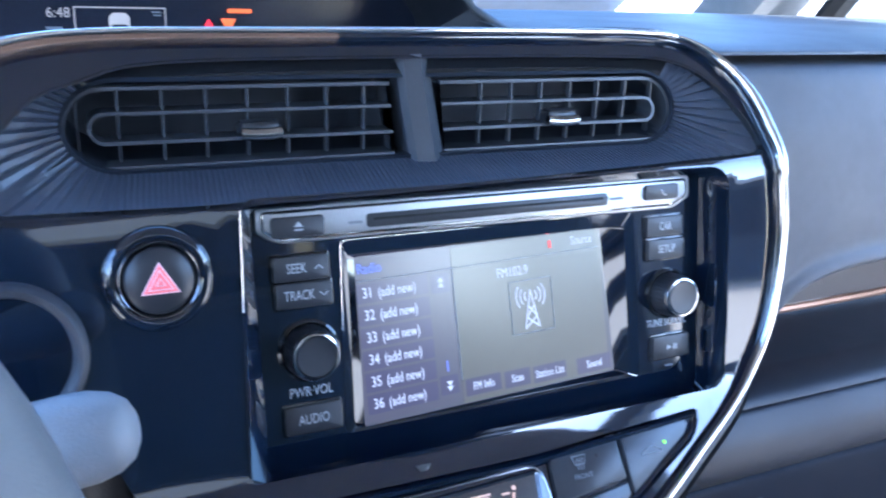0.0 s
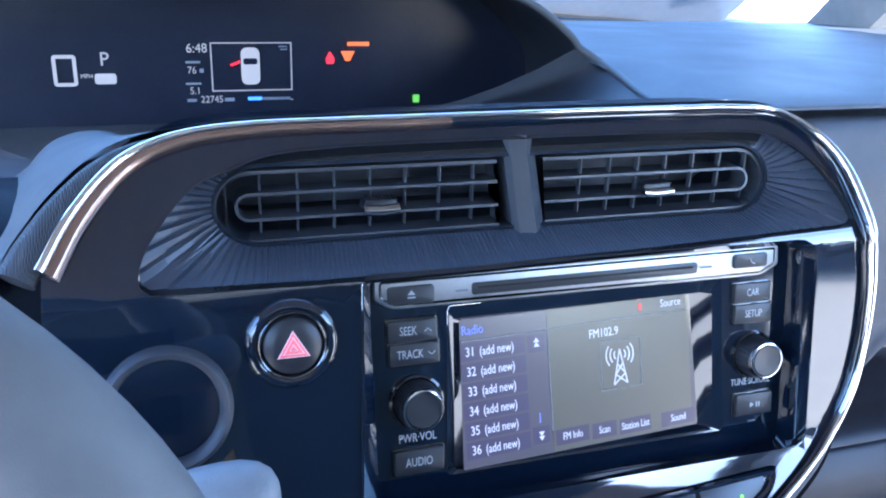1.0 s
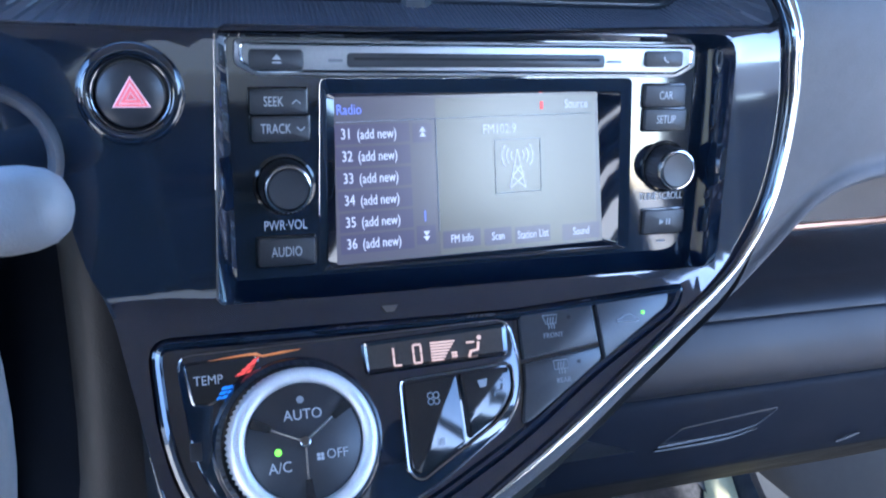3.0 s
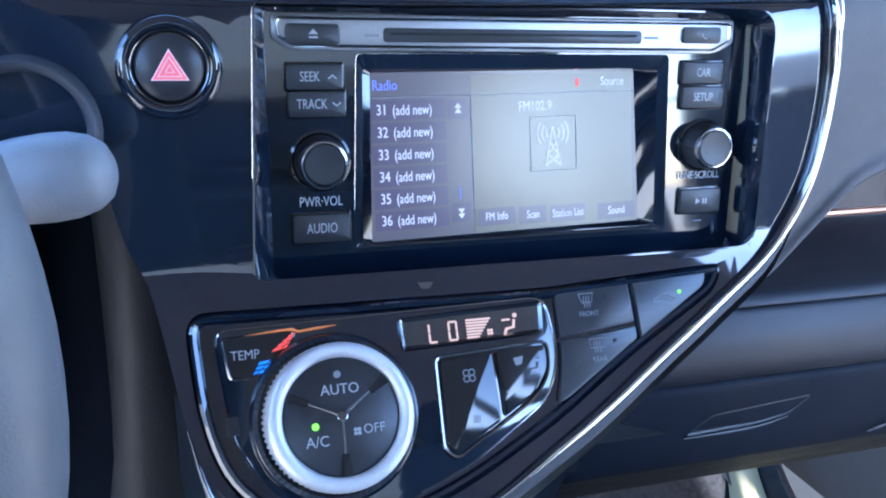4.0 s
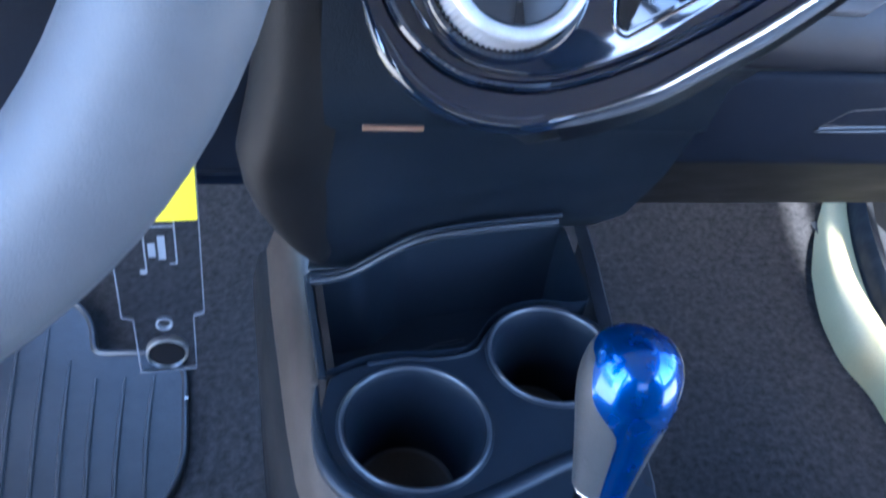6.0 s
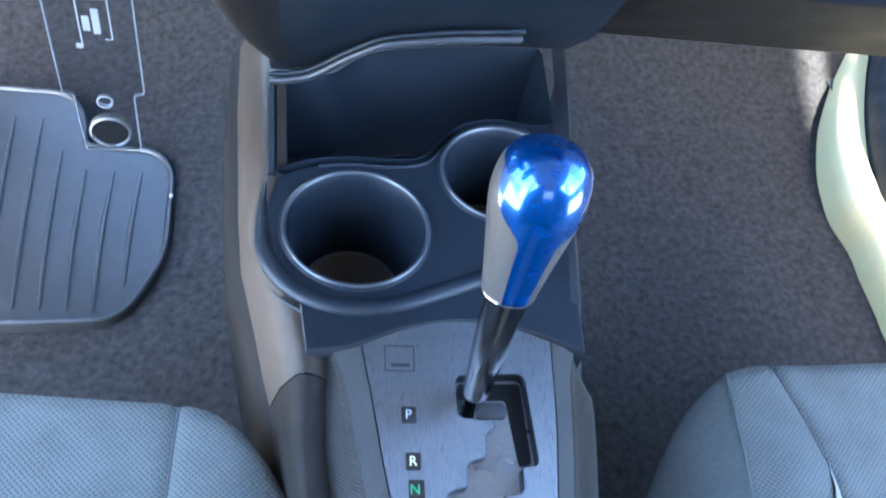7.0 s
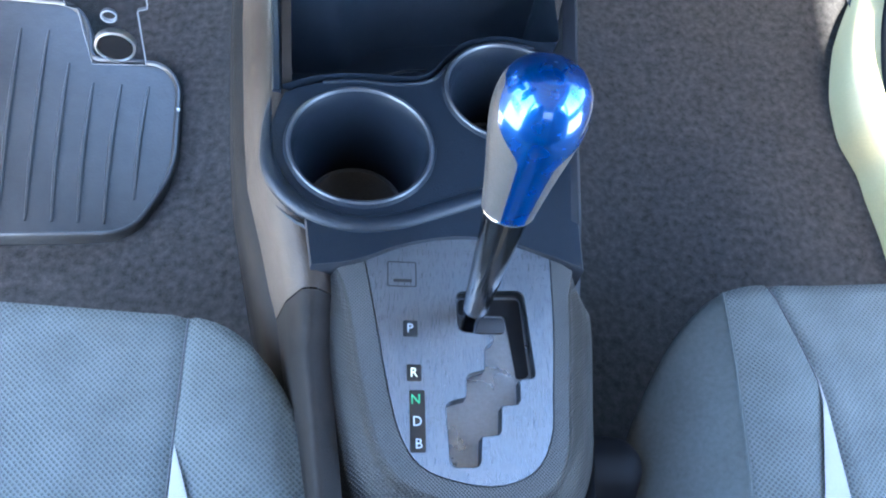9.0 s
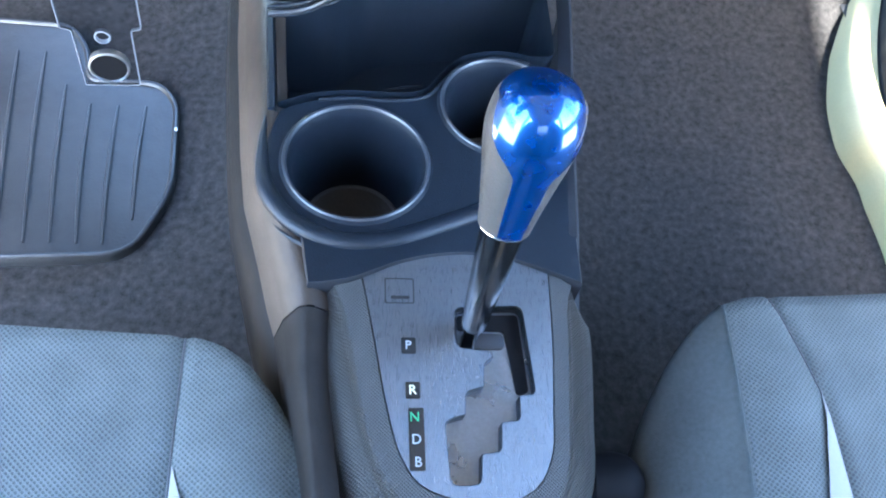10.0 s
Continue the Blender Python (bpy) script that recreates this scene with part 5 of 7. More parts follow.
part("warning_lamp", sheet(rounded([(-0.0435, gv(0.9490)), (-0.0300, gv(0.9490)), (-0.0325, gv(0.9445)), (-0.0345, gv(0.9400)), (-0.0390, gv(0.9400)), (-0.0410, gv(0.9445))], 0.001), (), lambda u, v: DM2 @ Vector((u, v, 0))), DORG, disp)
part("warning_lamp", sheet(rounded([(-0.0535, gv(0.9490)), (-0.0490, gv(0.9420)), (-0.0500, gv(0.9375)), (-0.0565, gv(0.9375)), (-0.0575, gv(0.9420))], 0.0012), (), lambda u, v: DM2 @ Vector((u, v, 0))), DRED, disp)
part("green_sign", prism(rrect(0.0065, 0.0075, 0.001, 3, 0.0302, gv(0.9035)), -0.0002, 0.0, 0, DM2), mat("sign_green", (0.1, 0.3, 0.05), 0.5, var=0, emit=(0.30, 0.75, 0.08), power=0.05), disp)

# ---- lower stack, between fascia and console ----
stack = thing("center_stack", "dark plastic lower centre stack below the dashboard panel", "dashboard panel", at=(-0.05, 0.05, 0.40))
def rim_y(x):
    return float(np.interp(x, [-0.165, -0.135, -0.115, -0.098, -0.075, -0.03, 0.035, 0.09], [0.113, 0.114, 0.119, 0.134, 0.151, 0.162, 0.170, 0.173]))


cols = [-0.165 + 0.0155 * k for k in range(17)]
bm = loft([[Vector((x, (y := y0 if x > -0.118 else max(y0, 0.026)) + (rim_y(x) + 0.004 - y) * t, z)) for x in cols] for y0, t, z in ((-0.06, 0, 0.700), (0.00, 0, 0.665), (0.022, 0, 0.640), (0.030, 0.0, 0.604), (0.034, 0.04, 0.595), (0.03, 0.20, 0.545), (0.03, 0.45, 0.48), (0.03, 0.78, 0.428), (0.03, 0.94, 0.411), (0.03, 1.0, 0.406))], False)
part("front_wall", bm, TRAY, stack, angle=50)
# polished double bead along the lower edge of the front wall, over the bin
bead = curve([(-0.1640, 0.4240), (-0.1470, 0.4268), (-0.1305, 0.4330), (-0.1050, 0.4520), (-0.0800, 0.4665), (-0.0500, 0.4735), (-0.0200, 0.4782), (0.0240, 0.4830)], 5)
part("bin_lip", tube([Vector((x, 0.0835, z)) for x, z in bead], 0.0026, 10), RIMG, stack, "polished bin lip", 80)
part("bin_lip_inner", tube([Vector((x, 0.0870, z - 0.0045)) for x, z in bead], 0.0024, 8), RIMG, stack, "", 80)
part("bin_lip_upper", tube([Vector((x, 0.0800, z + 0.0095)) for x, z in bead], 0.0020, 8), TRAY, stack, "", 80)
part("ledge", tube([Vector((-0.140 + 0.004 * k, 0.019, 0.6095)) for k in range(10)], 0.0021, 8), BRONZE, stack, "thin brown ledge strip")
# rounded left corner of the stack, running down to the console
rings = []
for z, xl, yw in ((0.870, -0.206, 0.062), (0.840, -0.203, 0.048), (0.810, -0.201, 0.040), (0.780, -0.200, 0.036), (0.730, -0.200, 0.036), (0.680, -0.2005, 0.034), (0.640, -0.2025, 0.032), (0.604, -0.2080, 0.034), (0.560, -0.2160, 0.044), (0.530, -0.2125, 0.053), (0.508, -0.2065, 0.060), (0.490, -0.1985, 0.067), (0.475, -0.1890, 0.072), (0.462, -0.1780, 0.077), (0.450, -0.1680, 0.084)):
    w = min(1.0, (-0.147 - xl) / 0.068)
    sec = curve([(xl + dx * w, yw + dy) for dx, dy in ((0.012, 0.075), (0.002, 0.040), (0.003, 0.014), (0.016, -0.005), (0.034, -0.009), (0.052, -0.004), (0.068, 0.006))], 5)
    rings.append([Vector((x, y, z)) for x, y in sec])
part("corner_post", loft(rings, False), BROWNT, stack, "brown-black rounded corner", 70)
# sides of the fascia box, below and behind the gloss panel
low = curve([(-0.0772, 0.700)] + LOWER, 4)
part("side_skin", loft([[on_fas(x, z, -0.002) for x, z in low], [Vector((x - 0.002, fas_y(z) + 0.035, z - 0.004)) for x, z in low], [Vector((x * 0.96, 0.10, z - 0.01)) for x, z in low]], False), DARKT, stack, angle=60)
edge_l = [p for p in EDGE_S if p[1] < 0.83 and p[0] < 0.155]
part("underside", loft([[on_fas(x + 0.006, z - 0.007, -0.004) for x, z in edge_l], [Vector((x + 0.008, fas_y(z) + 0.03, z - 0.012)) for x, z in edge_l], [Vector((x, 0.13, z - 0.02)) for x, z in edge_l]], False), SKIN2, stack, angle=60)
# small chrome sensor boss under the panel
part("sensor", lathe([(0.0055, 0), (0.0055, 0.006), (0.003, 0.008), (0.0003, 0.0085)], 16, Matrix.Translation((0.035, -0.062, 0.7205)) @ Matrix.Rotation(radians(150), 4, "X"), cap1=True), DCHROME, stack)

# ---- floor ----
bm = bmesh.new()
gx = [-0.78 + 0.04 * k for k in range(40)]
gy = [-1.90 + 0.05 * k for k in range(58)]
rows = []
for y in gy:
    r = []
    for x in gx:
        z = 0.065 + 0.012 * noise.noise((x * 6, y * 6, 0)) + 0.55 * max(0, y - 0.42) ** 1.6 * 1.6
        z += 0.10 * math.exp(-((x + 0.04) / 0.16) ** 2)
        r.append(Vector((x, y, z)))
    rows.append(r)
lone("floor", loft(rows, False, bm=bm), CARPET, "worn dark grey-brown car carpet", "carpet", kind="structure", angle=80)

# ---- console ----
cons = thing("center_console", "dark plastic centre console with two cup holders and bin", "centre console", at=(-0.04, -0.05, 0.07))
ZC = 0.402
cup1, cup2 = (-0.0955, -0.0415, 0.0500), (0.0190, 0.0190, 0.0465)
TRAY_OUT = curve([(-0.152, 0.004), (-0.1605, -0.030), (-0.1560, -0.066), (-0.1400, -0.094), (-0.1330, -0.104)], 4) + curve([(-0.1275, -0.143), (-0.100, -0.1385), (-0.065, -0.1240), (-0.03, -0.1170), (0.005, -0.1190), (0.040, -0.1310), (0.0585, -0.139)], 4) + [(0.0625, -0.05), (0.068, 0.03)]
TRAY_OUT += curve([(0.066, 0.052), (0.045, 0.0675), (0.019, 0.0715), (-0.008, 0.063), (-0.026, 0.044), (-0.040, 0.0265), (-0.058, 0.0205), (-0.080, 0.019), (-0.096, 0.0205), (-0.124, 0.0165), (-0.143, 0.010)], 4)
bm = sheet(TRAY_OUT, [ring2(cup1[2] + 0.0022, 56, *cup1[:2]), ring2(cup2[2] + 0.0022, 56, *cup2[:2])], lambda x, y: Vector((x, y, ZC)), 0)
part("tray", bm, TRAY, cons, angle=60)
bm = loft([[Vector((x, y, ZC)) for x, y in TRAY_OUT], [Vector((x, y, ZC - 0.0015)) for x, y in offset(TRAY_OUT, 0.001)], [Vector((x, y, ZC - 0.06)) for x, y in offset(TRAY_OUT, 0.0015)]])
part("tray_edge", bm, SKIN2, cons, angle=50)
for cx, cy, r in (cup1, cup2):
    K = Matrix.Translation((cx, cy, ZC))
    cup = part("cup_holder", lathe([(r + 0.0062, -0.0004), (r + 0.0050, 0.0015), (r + 0.0034, 0.0024), (r + 0.0016, 0.0023), (r + 0.0002, 0.0008), (r - 0.0016, -0.003), (r - 0.0030, -0.008), (r - 0.0065, -0.03), (r - 0.0105, -0.082)], 56, K), CUPM, cons, "deep round cup holder", 60)
    part("rim", lathe([(r + 0.0040, 0.0018), (r + 0.0034, 0.0031), (r + 0.0022, 0.0036), (r + 0.0010, 0.0030), (r + 0.0004, 0.0012)], 64, K), RIMG, cup, "polished rim", 80)
    part("cup_floor", lathe([(r - 0.0098, -0.080), (r - 0.016, -0.0825), (0.0005, -0.0825)], 48, K, cap1=True), CUPF, cup, "dusty grey-brown cup floor")
    part("cup_ring", lathe([(r - 0.0108, -0.0802), (r - 0.012, -0.0795), (r - 0.0135, -0.0815)], 48, K), SKIN, cup)
# swollen lip round the front cup
lipc = curve([(-0.1610, 0.012), (-0.1635, -0.030), (-0.1585, -0.068), (-0.138, -0.096), (-0.106, -0.1095), (-0.072, -0.107), (-0.036, -0.094), (-0.002, -0.080), (0.030, -0.070), (0.046, -0.066)], 6)
prof = [(0.0070 * math.cos(radians(a)), 0.0052 * math.sin(radians(a))) for a in range(0, 360, 30)]
part("tray_lip", sweep([Vector((x, y, ZC - 0.0008)) for x, y in lipc], [Vector((0, 0, 1))] * len(lipc), prof, None, [min(1.0, 0.10 + i / 14, 0.10 + (len(lipc) - 1 - i) / 5) for i in range(len(lipc))]), TRAY, cons, "rounded raised lip", 70)
lip2 = offset(lipc + [(-0.05, 0.05)], 0.0095)[:len(lipc)]
prof = [(0.0035 * math.cos(radians(a)), 0.0035 * math.sin(radians(a))) for a in range(0, 360, 40)]
lip2 = lip2[16:-4]
part("lip_step", sweep([Vector((x, y, ZC - 0.0045)) for x, y in lip2], [Vector((0, 0, 1))] * len(lip2), prof, None, [min(1.0, 0.1 + i / 8, 0.1 + (len(lip2) - 1 - i) / 8) for i in range(len(lip2))]), TRAY, cons, "", 70)
bead = curve([(0.045, 0.0675), (0.019, 0.0715), (-0.008, 0.063), (-0.026, 0.044), (-0.040, 0.0265), (-0.058, 0.0205), (-0.080, 0.019), (-0.096, 0.0205), (-0.124, 0.0165)], 5)
part("tray_bead", tube([Vector((x, y, ZC + 0.0002)) for x, y in bead], 0.0016, 8), TRAY, cons, "", 70)
# bin ahead of the cups: rim, walls and floor
BIN = curve([(-0.1545, 0.010), (-0.1575, 0.06), (-0.1605, 0.108)], 3) + curve([(-0.158, 0.1115), (-0.135, 0.1125), (-0.115, 0.118), (-0.098, 0.133), (-0.075, 0.149), (-0.03, 0.160), (0.035, 0.168), (0.0665, 0.1705)], 5) + [(0.0690, 0.165), (0.0680, 0.080)] + curve([(0.064, 0.0745), (0.045, 0.0735), (0.019, 0.0775), (-0.010, 0.069), (-0.029, 0.049), (-0.042, 0.032), (-0.060, 0.0262), (-0.096, 0.0262), (-0.126, 0.0225), (-0.148, 0.013)], 3)
bm = loft([[Vector((x, y, 0.4045 + 0.02 * max(0, y - 0.1))) for x, y in BIN], [Vector((x * 0.985 - 0.0005, y * 0.98, 0.355)) for x, y in BIN], [Vector((x * 0.94 - 0.002, y * 0.90, 0.320)) for x, y in BIN]], cap1=True)
part("bin", bm, TRAY, cons, "dark open storage bin", 50)
prof = [(-0.0034, -0.004), (-0.0032, 0.0006), (-0.0020, 0.0020), (0.0018, 0.0020), (0.0030, 0.0008), (0.0034, -0.004)]
rim = BIN[:26]
part("bin_rim", sweep([Vector((x, y, 0.4035 + 0.02 * max(0, y - 0.1))) for x, y in offset(BIN, 0.004)[:26]], [Vector((0, 0, 1))] * len(rim), prof), TRAY, cons, "dark bin rim", 40)
part("bin_step", tube([Vector((x, y, z)) for x, y, z in curve([(-0.110, 0.026, 0.372), (-0.092, 0.042, 0.376), (-0.068, 0.054, 0.378), (-0.04, 0.060, 0.378)], 5)], 0.0016, 6), SKIN2, cons)


# flanks: upper panel, its front length coloured as lit, then a dark trim down to the carpet; the driver's side is in
# two lengths
FL = [(0.20, -0.168, -0.198, 0.404), (0.12, -0.167, -0.194, 0.404), (0.06, -0.1640, -0.189, 0.404), (0.0, -0.1605, -0.184, 0.404), (-0.05, -0.158, -0.178, 0.401), (-0.10, -0.1390, -0.165, 0.3985), (-0.135, -0.1290, -0.157, 0.398), (-0.156, -0.1275, -0.151, 0.3960),
      (-0.20, -0.1275, -0.1435, 0.386), (-0.26, -0.1205, -0.1340, 0.378), (-0.33, -0.1130, -0.125, 0.370), (-0.70, -0.1080, -0.120, 0.35)]


def flank_rows(rows, upper):
    out = []
    for y, xt, xs, zt in rows:
        if upper:
            out.append([Vector((xt + 0.014, y, zt - 0.010)), Vector((xt + 0.004, y, zt - 0.002)), Vector((xt, y, zt - 0.001)), Vector((xt + (xs - xt) * 0.25, y, zt - 0.003)), Vector((xt + (xs - xt) * 0.7, y, zt - 0.022)), Vector((xs, y, zt - 0.050))])
        else:
            out.append([Vector((xs, y, zt - 0.050)), Vector((xs - 0.007, y, zt - 0.056)), Vector((xs - 0.013, y, zt - 0.09)), Vector((xs - 0.011, y, 0.20)), Vector((xs - 0.008, y, 0.06))])
    return out


part("flank", loft(flank_rows(FL[:8], True), False), FLANK_LIT, cons, "brown-grey console side panel with warm light in its colour", 50)
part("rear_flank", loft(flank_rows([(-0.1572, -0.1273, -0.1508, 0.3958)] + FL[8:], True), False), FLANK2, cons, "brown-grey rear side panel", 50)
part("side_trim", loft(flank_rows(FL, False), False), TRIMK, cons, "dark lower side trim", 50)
rows = []
for y in (0.20, 0.12, 0.06, 0.0, -0.05, -0.10, -0.150, -0.20, -0.26, -0.33, -0.45):
    xt = float(np.interp(y, [-0.45, -0.33, -0.26, -0.20, -0.155, -0.10, 0.0, 0.12, 0.20], [0.040, 0.046, 0.0545, 0.0585, 0.0590, 0.0605, 0.0715, 0.0865, 0.094]))
    dz = 0.0 if y > -0.12 else -0.036 + 0.087 * (y + 0.12)
    rows.append([Vector((xt - 0.010, y, 0.400 + dz)), Vector((xt, y, 0.404 + dz)), Vector((xt + 0.003, y, 0.400 + dz)), Vector((xt + 0.008, y, 0.36)), Vector((xt + 0.018, y, 0.20)), Vector((xt + 0.024, y, 0.06))])
part("flank", loft(rows, False), SKIN2, cons, "", 50)
# rear part of the console: sides round the gear plate
rows = []
for y, xl, xr2 in ((-0.150, -0.116, 0.056), (-0.200, -0.106, 0.0535), (-0.260, -0.096, 0.050), (-0.310, -0.086, 0.044), (-0.42, -0.080, 0.040), (-0.70, -0.080, 0.040)):
    zt = 0.362 + (y + 0.14) * 0.087
    rows.append([Vector((xl - 0.030, y, 0.06)), Vector((xl - 0.024, y, 0.25)), Vector((xl - 0.010, y, zt - 0.035)), Vector((xl - 0.002, y, zt - 0.006)), Vector((xl + 0.004, y, zt - 0.002)), Vector((xl + 0.010, y, zt - 0.030)),
                 Vector((xr2 - 0.010, y, zt - 0.030)), Vector((xr2 - 0.004, y, zt - 0.002)), Vector((xr2 + 0.002, y, zt - 0.006)), Vector((xr2 + 0.006, y, zt - 0.035)), Vector((xr2 + 0.014, y, 0.25)), Vector((xr2 + 0.018, y, 0.06))])
part("rear_body", loft(rows, False), SKIN2, cons, "", 40)

# ---- gear selector ----
GP = Matrix.Translation((0, -0.10, 0.400)) @ Matrix.Rotation(radians(5), 4, "X")


def gy2(y):
    return (y + 0.10) / math.cos(radians(5))


gear = thing("gear_selector", "automatic gear lever with blue and silver knob in brushed plate", "gear lever", at=(-0.03, -0.2, 0.38))
PLATE = curve([(-0.0925, -0.131), (-0.084, -0.180), (-0.0765, -0.2253), (-0.0680, -0.257), (-0.052, -0.2765), (-0.0137, -0.2855), (0.0140, -0.2765), (0.0265, -0.255), (0.0300, -0.2277), (0.0345, -0.180), (0.0365, -0.129)], 4) + curve([(0.0365, -0.128), (0.005, -0.1195), (-0.03, -0.1165), (-0.065, -0.1205), (-0.0925, -0.130)], 4)[1:-1]
SUR = curve([(-0.1130, -0.142), (-0.1045, -0.190), (-0.0960, -0.2353), (-0.0840, -0.272), (-0.062, -0.2935), (-0.0137, -0.3035), (0.0250, -0.2935), (0.0420, -0.267), (0.0470, -0.2277), (0.0520, -0.180), (0.0540, -0.138)], 4) + curve([(0.0540, -0.136), (0.005, -0.1170), (-0.03, -0.1140), (-0.065, -0.1180), (-0.113, -0.140)], 4)[1:-1]
GATE = rounded([(-0.0305, -0.1575), (0.0155, -0.1555), (0.0195, -0.2165), (0.0085, -0.2180), (0.0080, -0.2340), (-0.0045, -0.2355), (-0.0060, -0.2540), (-0.0185, -0.2550), (-0.0200, -0.2740),
                (-0.0385, -0.2740), (-0.0405, -0.2340), (-0.0270, -0.2305), (-0.0262, -0.2155), (-0.0138, -0.2120), (-0.0128, -0.1965), (-0.0065, -0.1920), (-0.0070, -0.1880), (-0.0300, -0.1850)],
               [0.005, 0.006, 0.004, 0.001, 0.004, 0.001, 0.004, 0.001, 0.005, 0.005, 0.005, 0.001, 0.004, 0.001, 0.003, 0.001, 0.001, 0.004], 4)
for loop in (PLATE, SUR, GATE):
    loop[:] = [(x, gy2(y)) for x, y in loop]
PO = offset(PLATE, 0.0009)
# flat knurled flange, narrower towards the back, then a rounded side that falls away
IN7, OUT1, OUT2 = offset(SUR, -0.0065), offset(SUR, 0.0065), offset(SUR, 0.0120)


def eased(loop, k=1.0):
    """Keep the front edge under the tray, move the rest."""
    out = []
    for (x0, y0), (x1, y1) in zip(SUR, loop):
        w = min(1.0, max(0.0, (-0.030 - y0) / 0.030)) * k
        out.append((x0 + (x1 - x0) * w, y0 + (y1 - y0) * w))
    return out


F0 = eased(IN7)
bm = sheet(F0, [PO], lambda x, y: GP @ Vector((x, y, 0.0010)), 0)
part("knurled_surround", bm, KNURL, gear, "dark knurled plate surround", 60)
part("surround_side", loft([[GP @ Vector((x, y, h)) for x, y in loop] for loop, h in ((F0, 0.0010), (eased(IN7, 0.65), -0.0004), (eased(IN7, 0.35), -0.0040), (SUR, -0.0060), (eased(OUT1), -0.0105), (eased(OUT2), -0.0165), (eased(offset(SUR, 0.0185)), -0.027), (eased(offset(SUR, 0.0220)), -0.045), (eased(offset(SUR, 0.0225)), -0.09))]), KNURL_SHADE, gear, "knurled falling side, coloured as shaded", 60)
part("plate_gap", loft([[GP @ Vector((x, y, 0.0009)) for x, y in PO], [GP @ Vector((x, y, -0.002)) for x, y in PO], [GP @ Vector((x, y, -0.002)) for x, y in PLATE], [GP @ Vector((x, y, 0.0006)) for x, y in PLATE]]), HOLE, gear)
plate = part("plate", sheet(PLATE, [offset(GATE, 0.0006)], lambda x, y: GP @ Vector((x, y, 0.0012)), 0), BRUSH, gear, "brushed dark metal gear plate")
part("plate_edge", loft([[GP @ Vector((x, y, 0.0012)) for x, y in PLATE], [GP @ Vector((x, y, -0.002)) for x, y in PLATE]]), BRUSH, plate)
part("gate_wall", loft([[GP @ Vector((x, y, 0.0012)) for x, y in offset(GATE, 0.0006)], [GP @ Vector((x, y, 0.0004)) for x, y in GATE], [GP @ Vector((x, y, -0.010)) for x, y in GATE]]), PIANO2, plate, "", 40)
part("gate_floor", sheet(offset(GATE, 0.001), (), lambda x, y: GP @ Vector((x, y, -0.0095)), 0), mat("gate_floor", (0.175, 0.190, 0.215), 0.30, 0.75, var=0.15, scale=50), plate)
part("gate_slider", prism(rrect(0.030, 0.0115, 0.004, 5, -0.0110, gy2(-0.1775)), -0.0094, -0.0075, 0.0008, GP), KNOBK, plate)
bm = loft([[GP @ Vector((x, y, h)) for x, y in rounded([(-0.028, gy2(-0.159)), (0.0145, gy2(-0.158)), (0.0175, gy2(-0.213)), (0.0090, gy2(-0.2150)), (0.004, gy2(-0.170)), (-0.028, gy2(-0.170))], 0.003)] for h in (-0.0093, -0.0085)], cap1=True)
part("gate_slot", bm, BUCKLE, plate)
# shift lock cover
part("cover_gap", loft([[GP @ Vector((x, y, 0.0013)) for x, y in offset(rrect(0.0190, 0.0178, 0.0008, 2, -0.0672, gy2(-0.1455)), d)] for d in (0.0004, -0.0004)]), HOLE, plate)
part("cover_slot", prism(rrect(0.0125, 0.0022, 0.0008, 3, -0.0668, gy2(-0.1503)), 0.0012, 0.0015, 0, GP), HOLE, plate)
for s, x, y, mt in (("P", -0.0622, -0.1845, WHITE), ("R", -0.0602, -0.2145, mat("print_yellow", (0.62, 0.60, 0.40), 0.6, var=0.05)), ("N", -0.0594, -0.2320, mat("print_green", (0.05, 0.30, 0.13), 0.5, var=0.05)), ("D", -0.0586, -0.2460, WHITE), ("B", -0.0580, -0.2600, WHITE)):
    if s in "PR":
        part("letter_window", prism(rrect(0.0095, 0.0112, 0.001, 3, x, gy2(y)), 0.0010, 0.0015, 0, GP), PIANO2, plate)
    text("gear_letter", s, 0.0089, mt, GP, x - 0.0002, gy2(y), 0.0017, plate, "CENTER", 0.95)
part("letter_window", prism(rrect(0.0098, 0.0395, 0.001, 3, -0.0586, gy2(-0.2455)), 0.0010, 0.0015, 0, GP), PIANO2, plate)
# lever and knob
B0, R0 = Vector((-0.0225, -0.182, 0.382)), Vector((-0.0135, -0.1500, 0.4850))
ax = (R0 - B0).normalized()
LM = Matrix.Translation(R0) @ Vector((0, 0, 1)).rotation_difference(ax).to_matrix().to_4x4()
Ln = (R0 - B0).length
part("shaft", lathe([(0.0052, -Ln), (0.0052, -Ln + 0.020), (0.0075, -Ln + 0.022), (0.0085, -Ln + 0.026), (0.0110, -0.045), (0.0138, -0.004), (0.0145, 0.0)], 32, LM, cap0=True), DCHROME, gear, "smoked chrome lever shaft", 50)
part("collar", lathe([(0.0146, -0.0004), (0.0158, -0.0003), (0.0161, 0.0004), (0.0156, 0.0012)], 36, LM), CHROME, gear, "thin chrome collar", 60)
KP = [(0.0158, 0.0012), (0.0164, 0.006), (0.0185, 0.020), (0.0215, 0.038), (0.0245, 0.055), (0.0262, 0.068), (0.0262, 0.078), (0.0246, 0.088), (0.0210, 0.096), (0.0155, 0.1015), (0.0085, 0.1042), (0.0008, 0.1050)]
KC = curve([(r * 1.03, h * 0.945) for r, h in KP], 4)


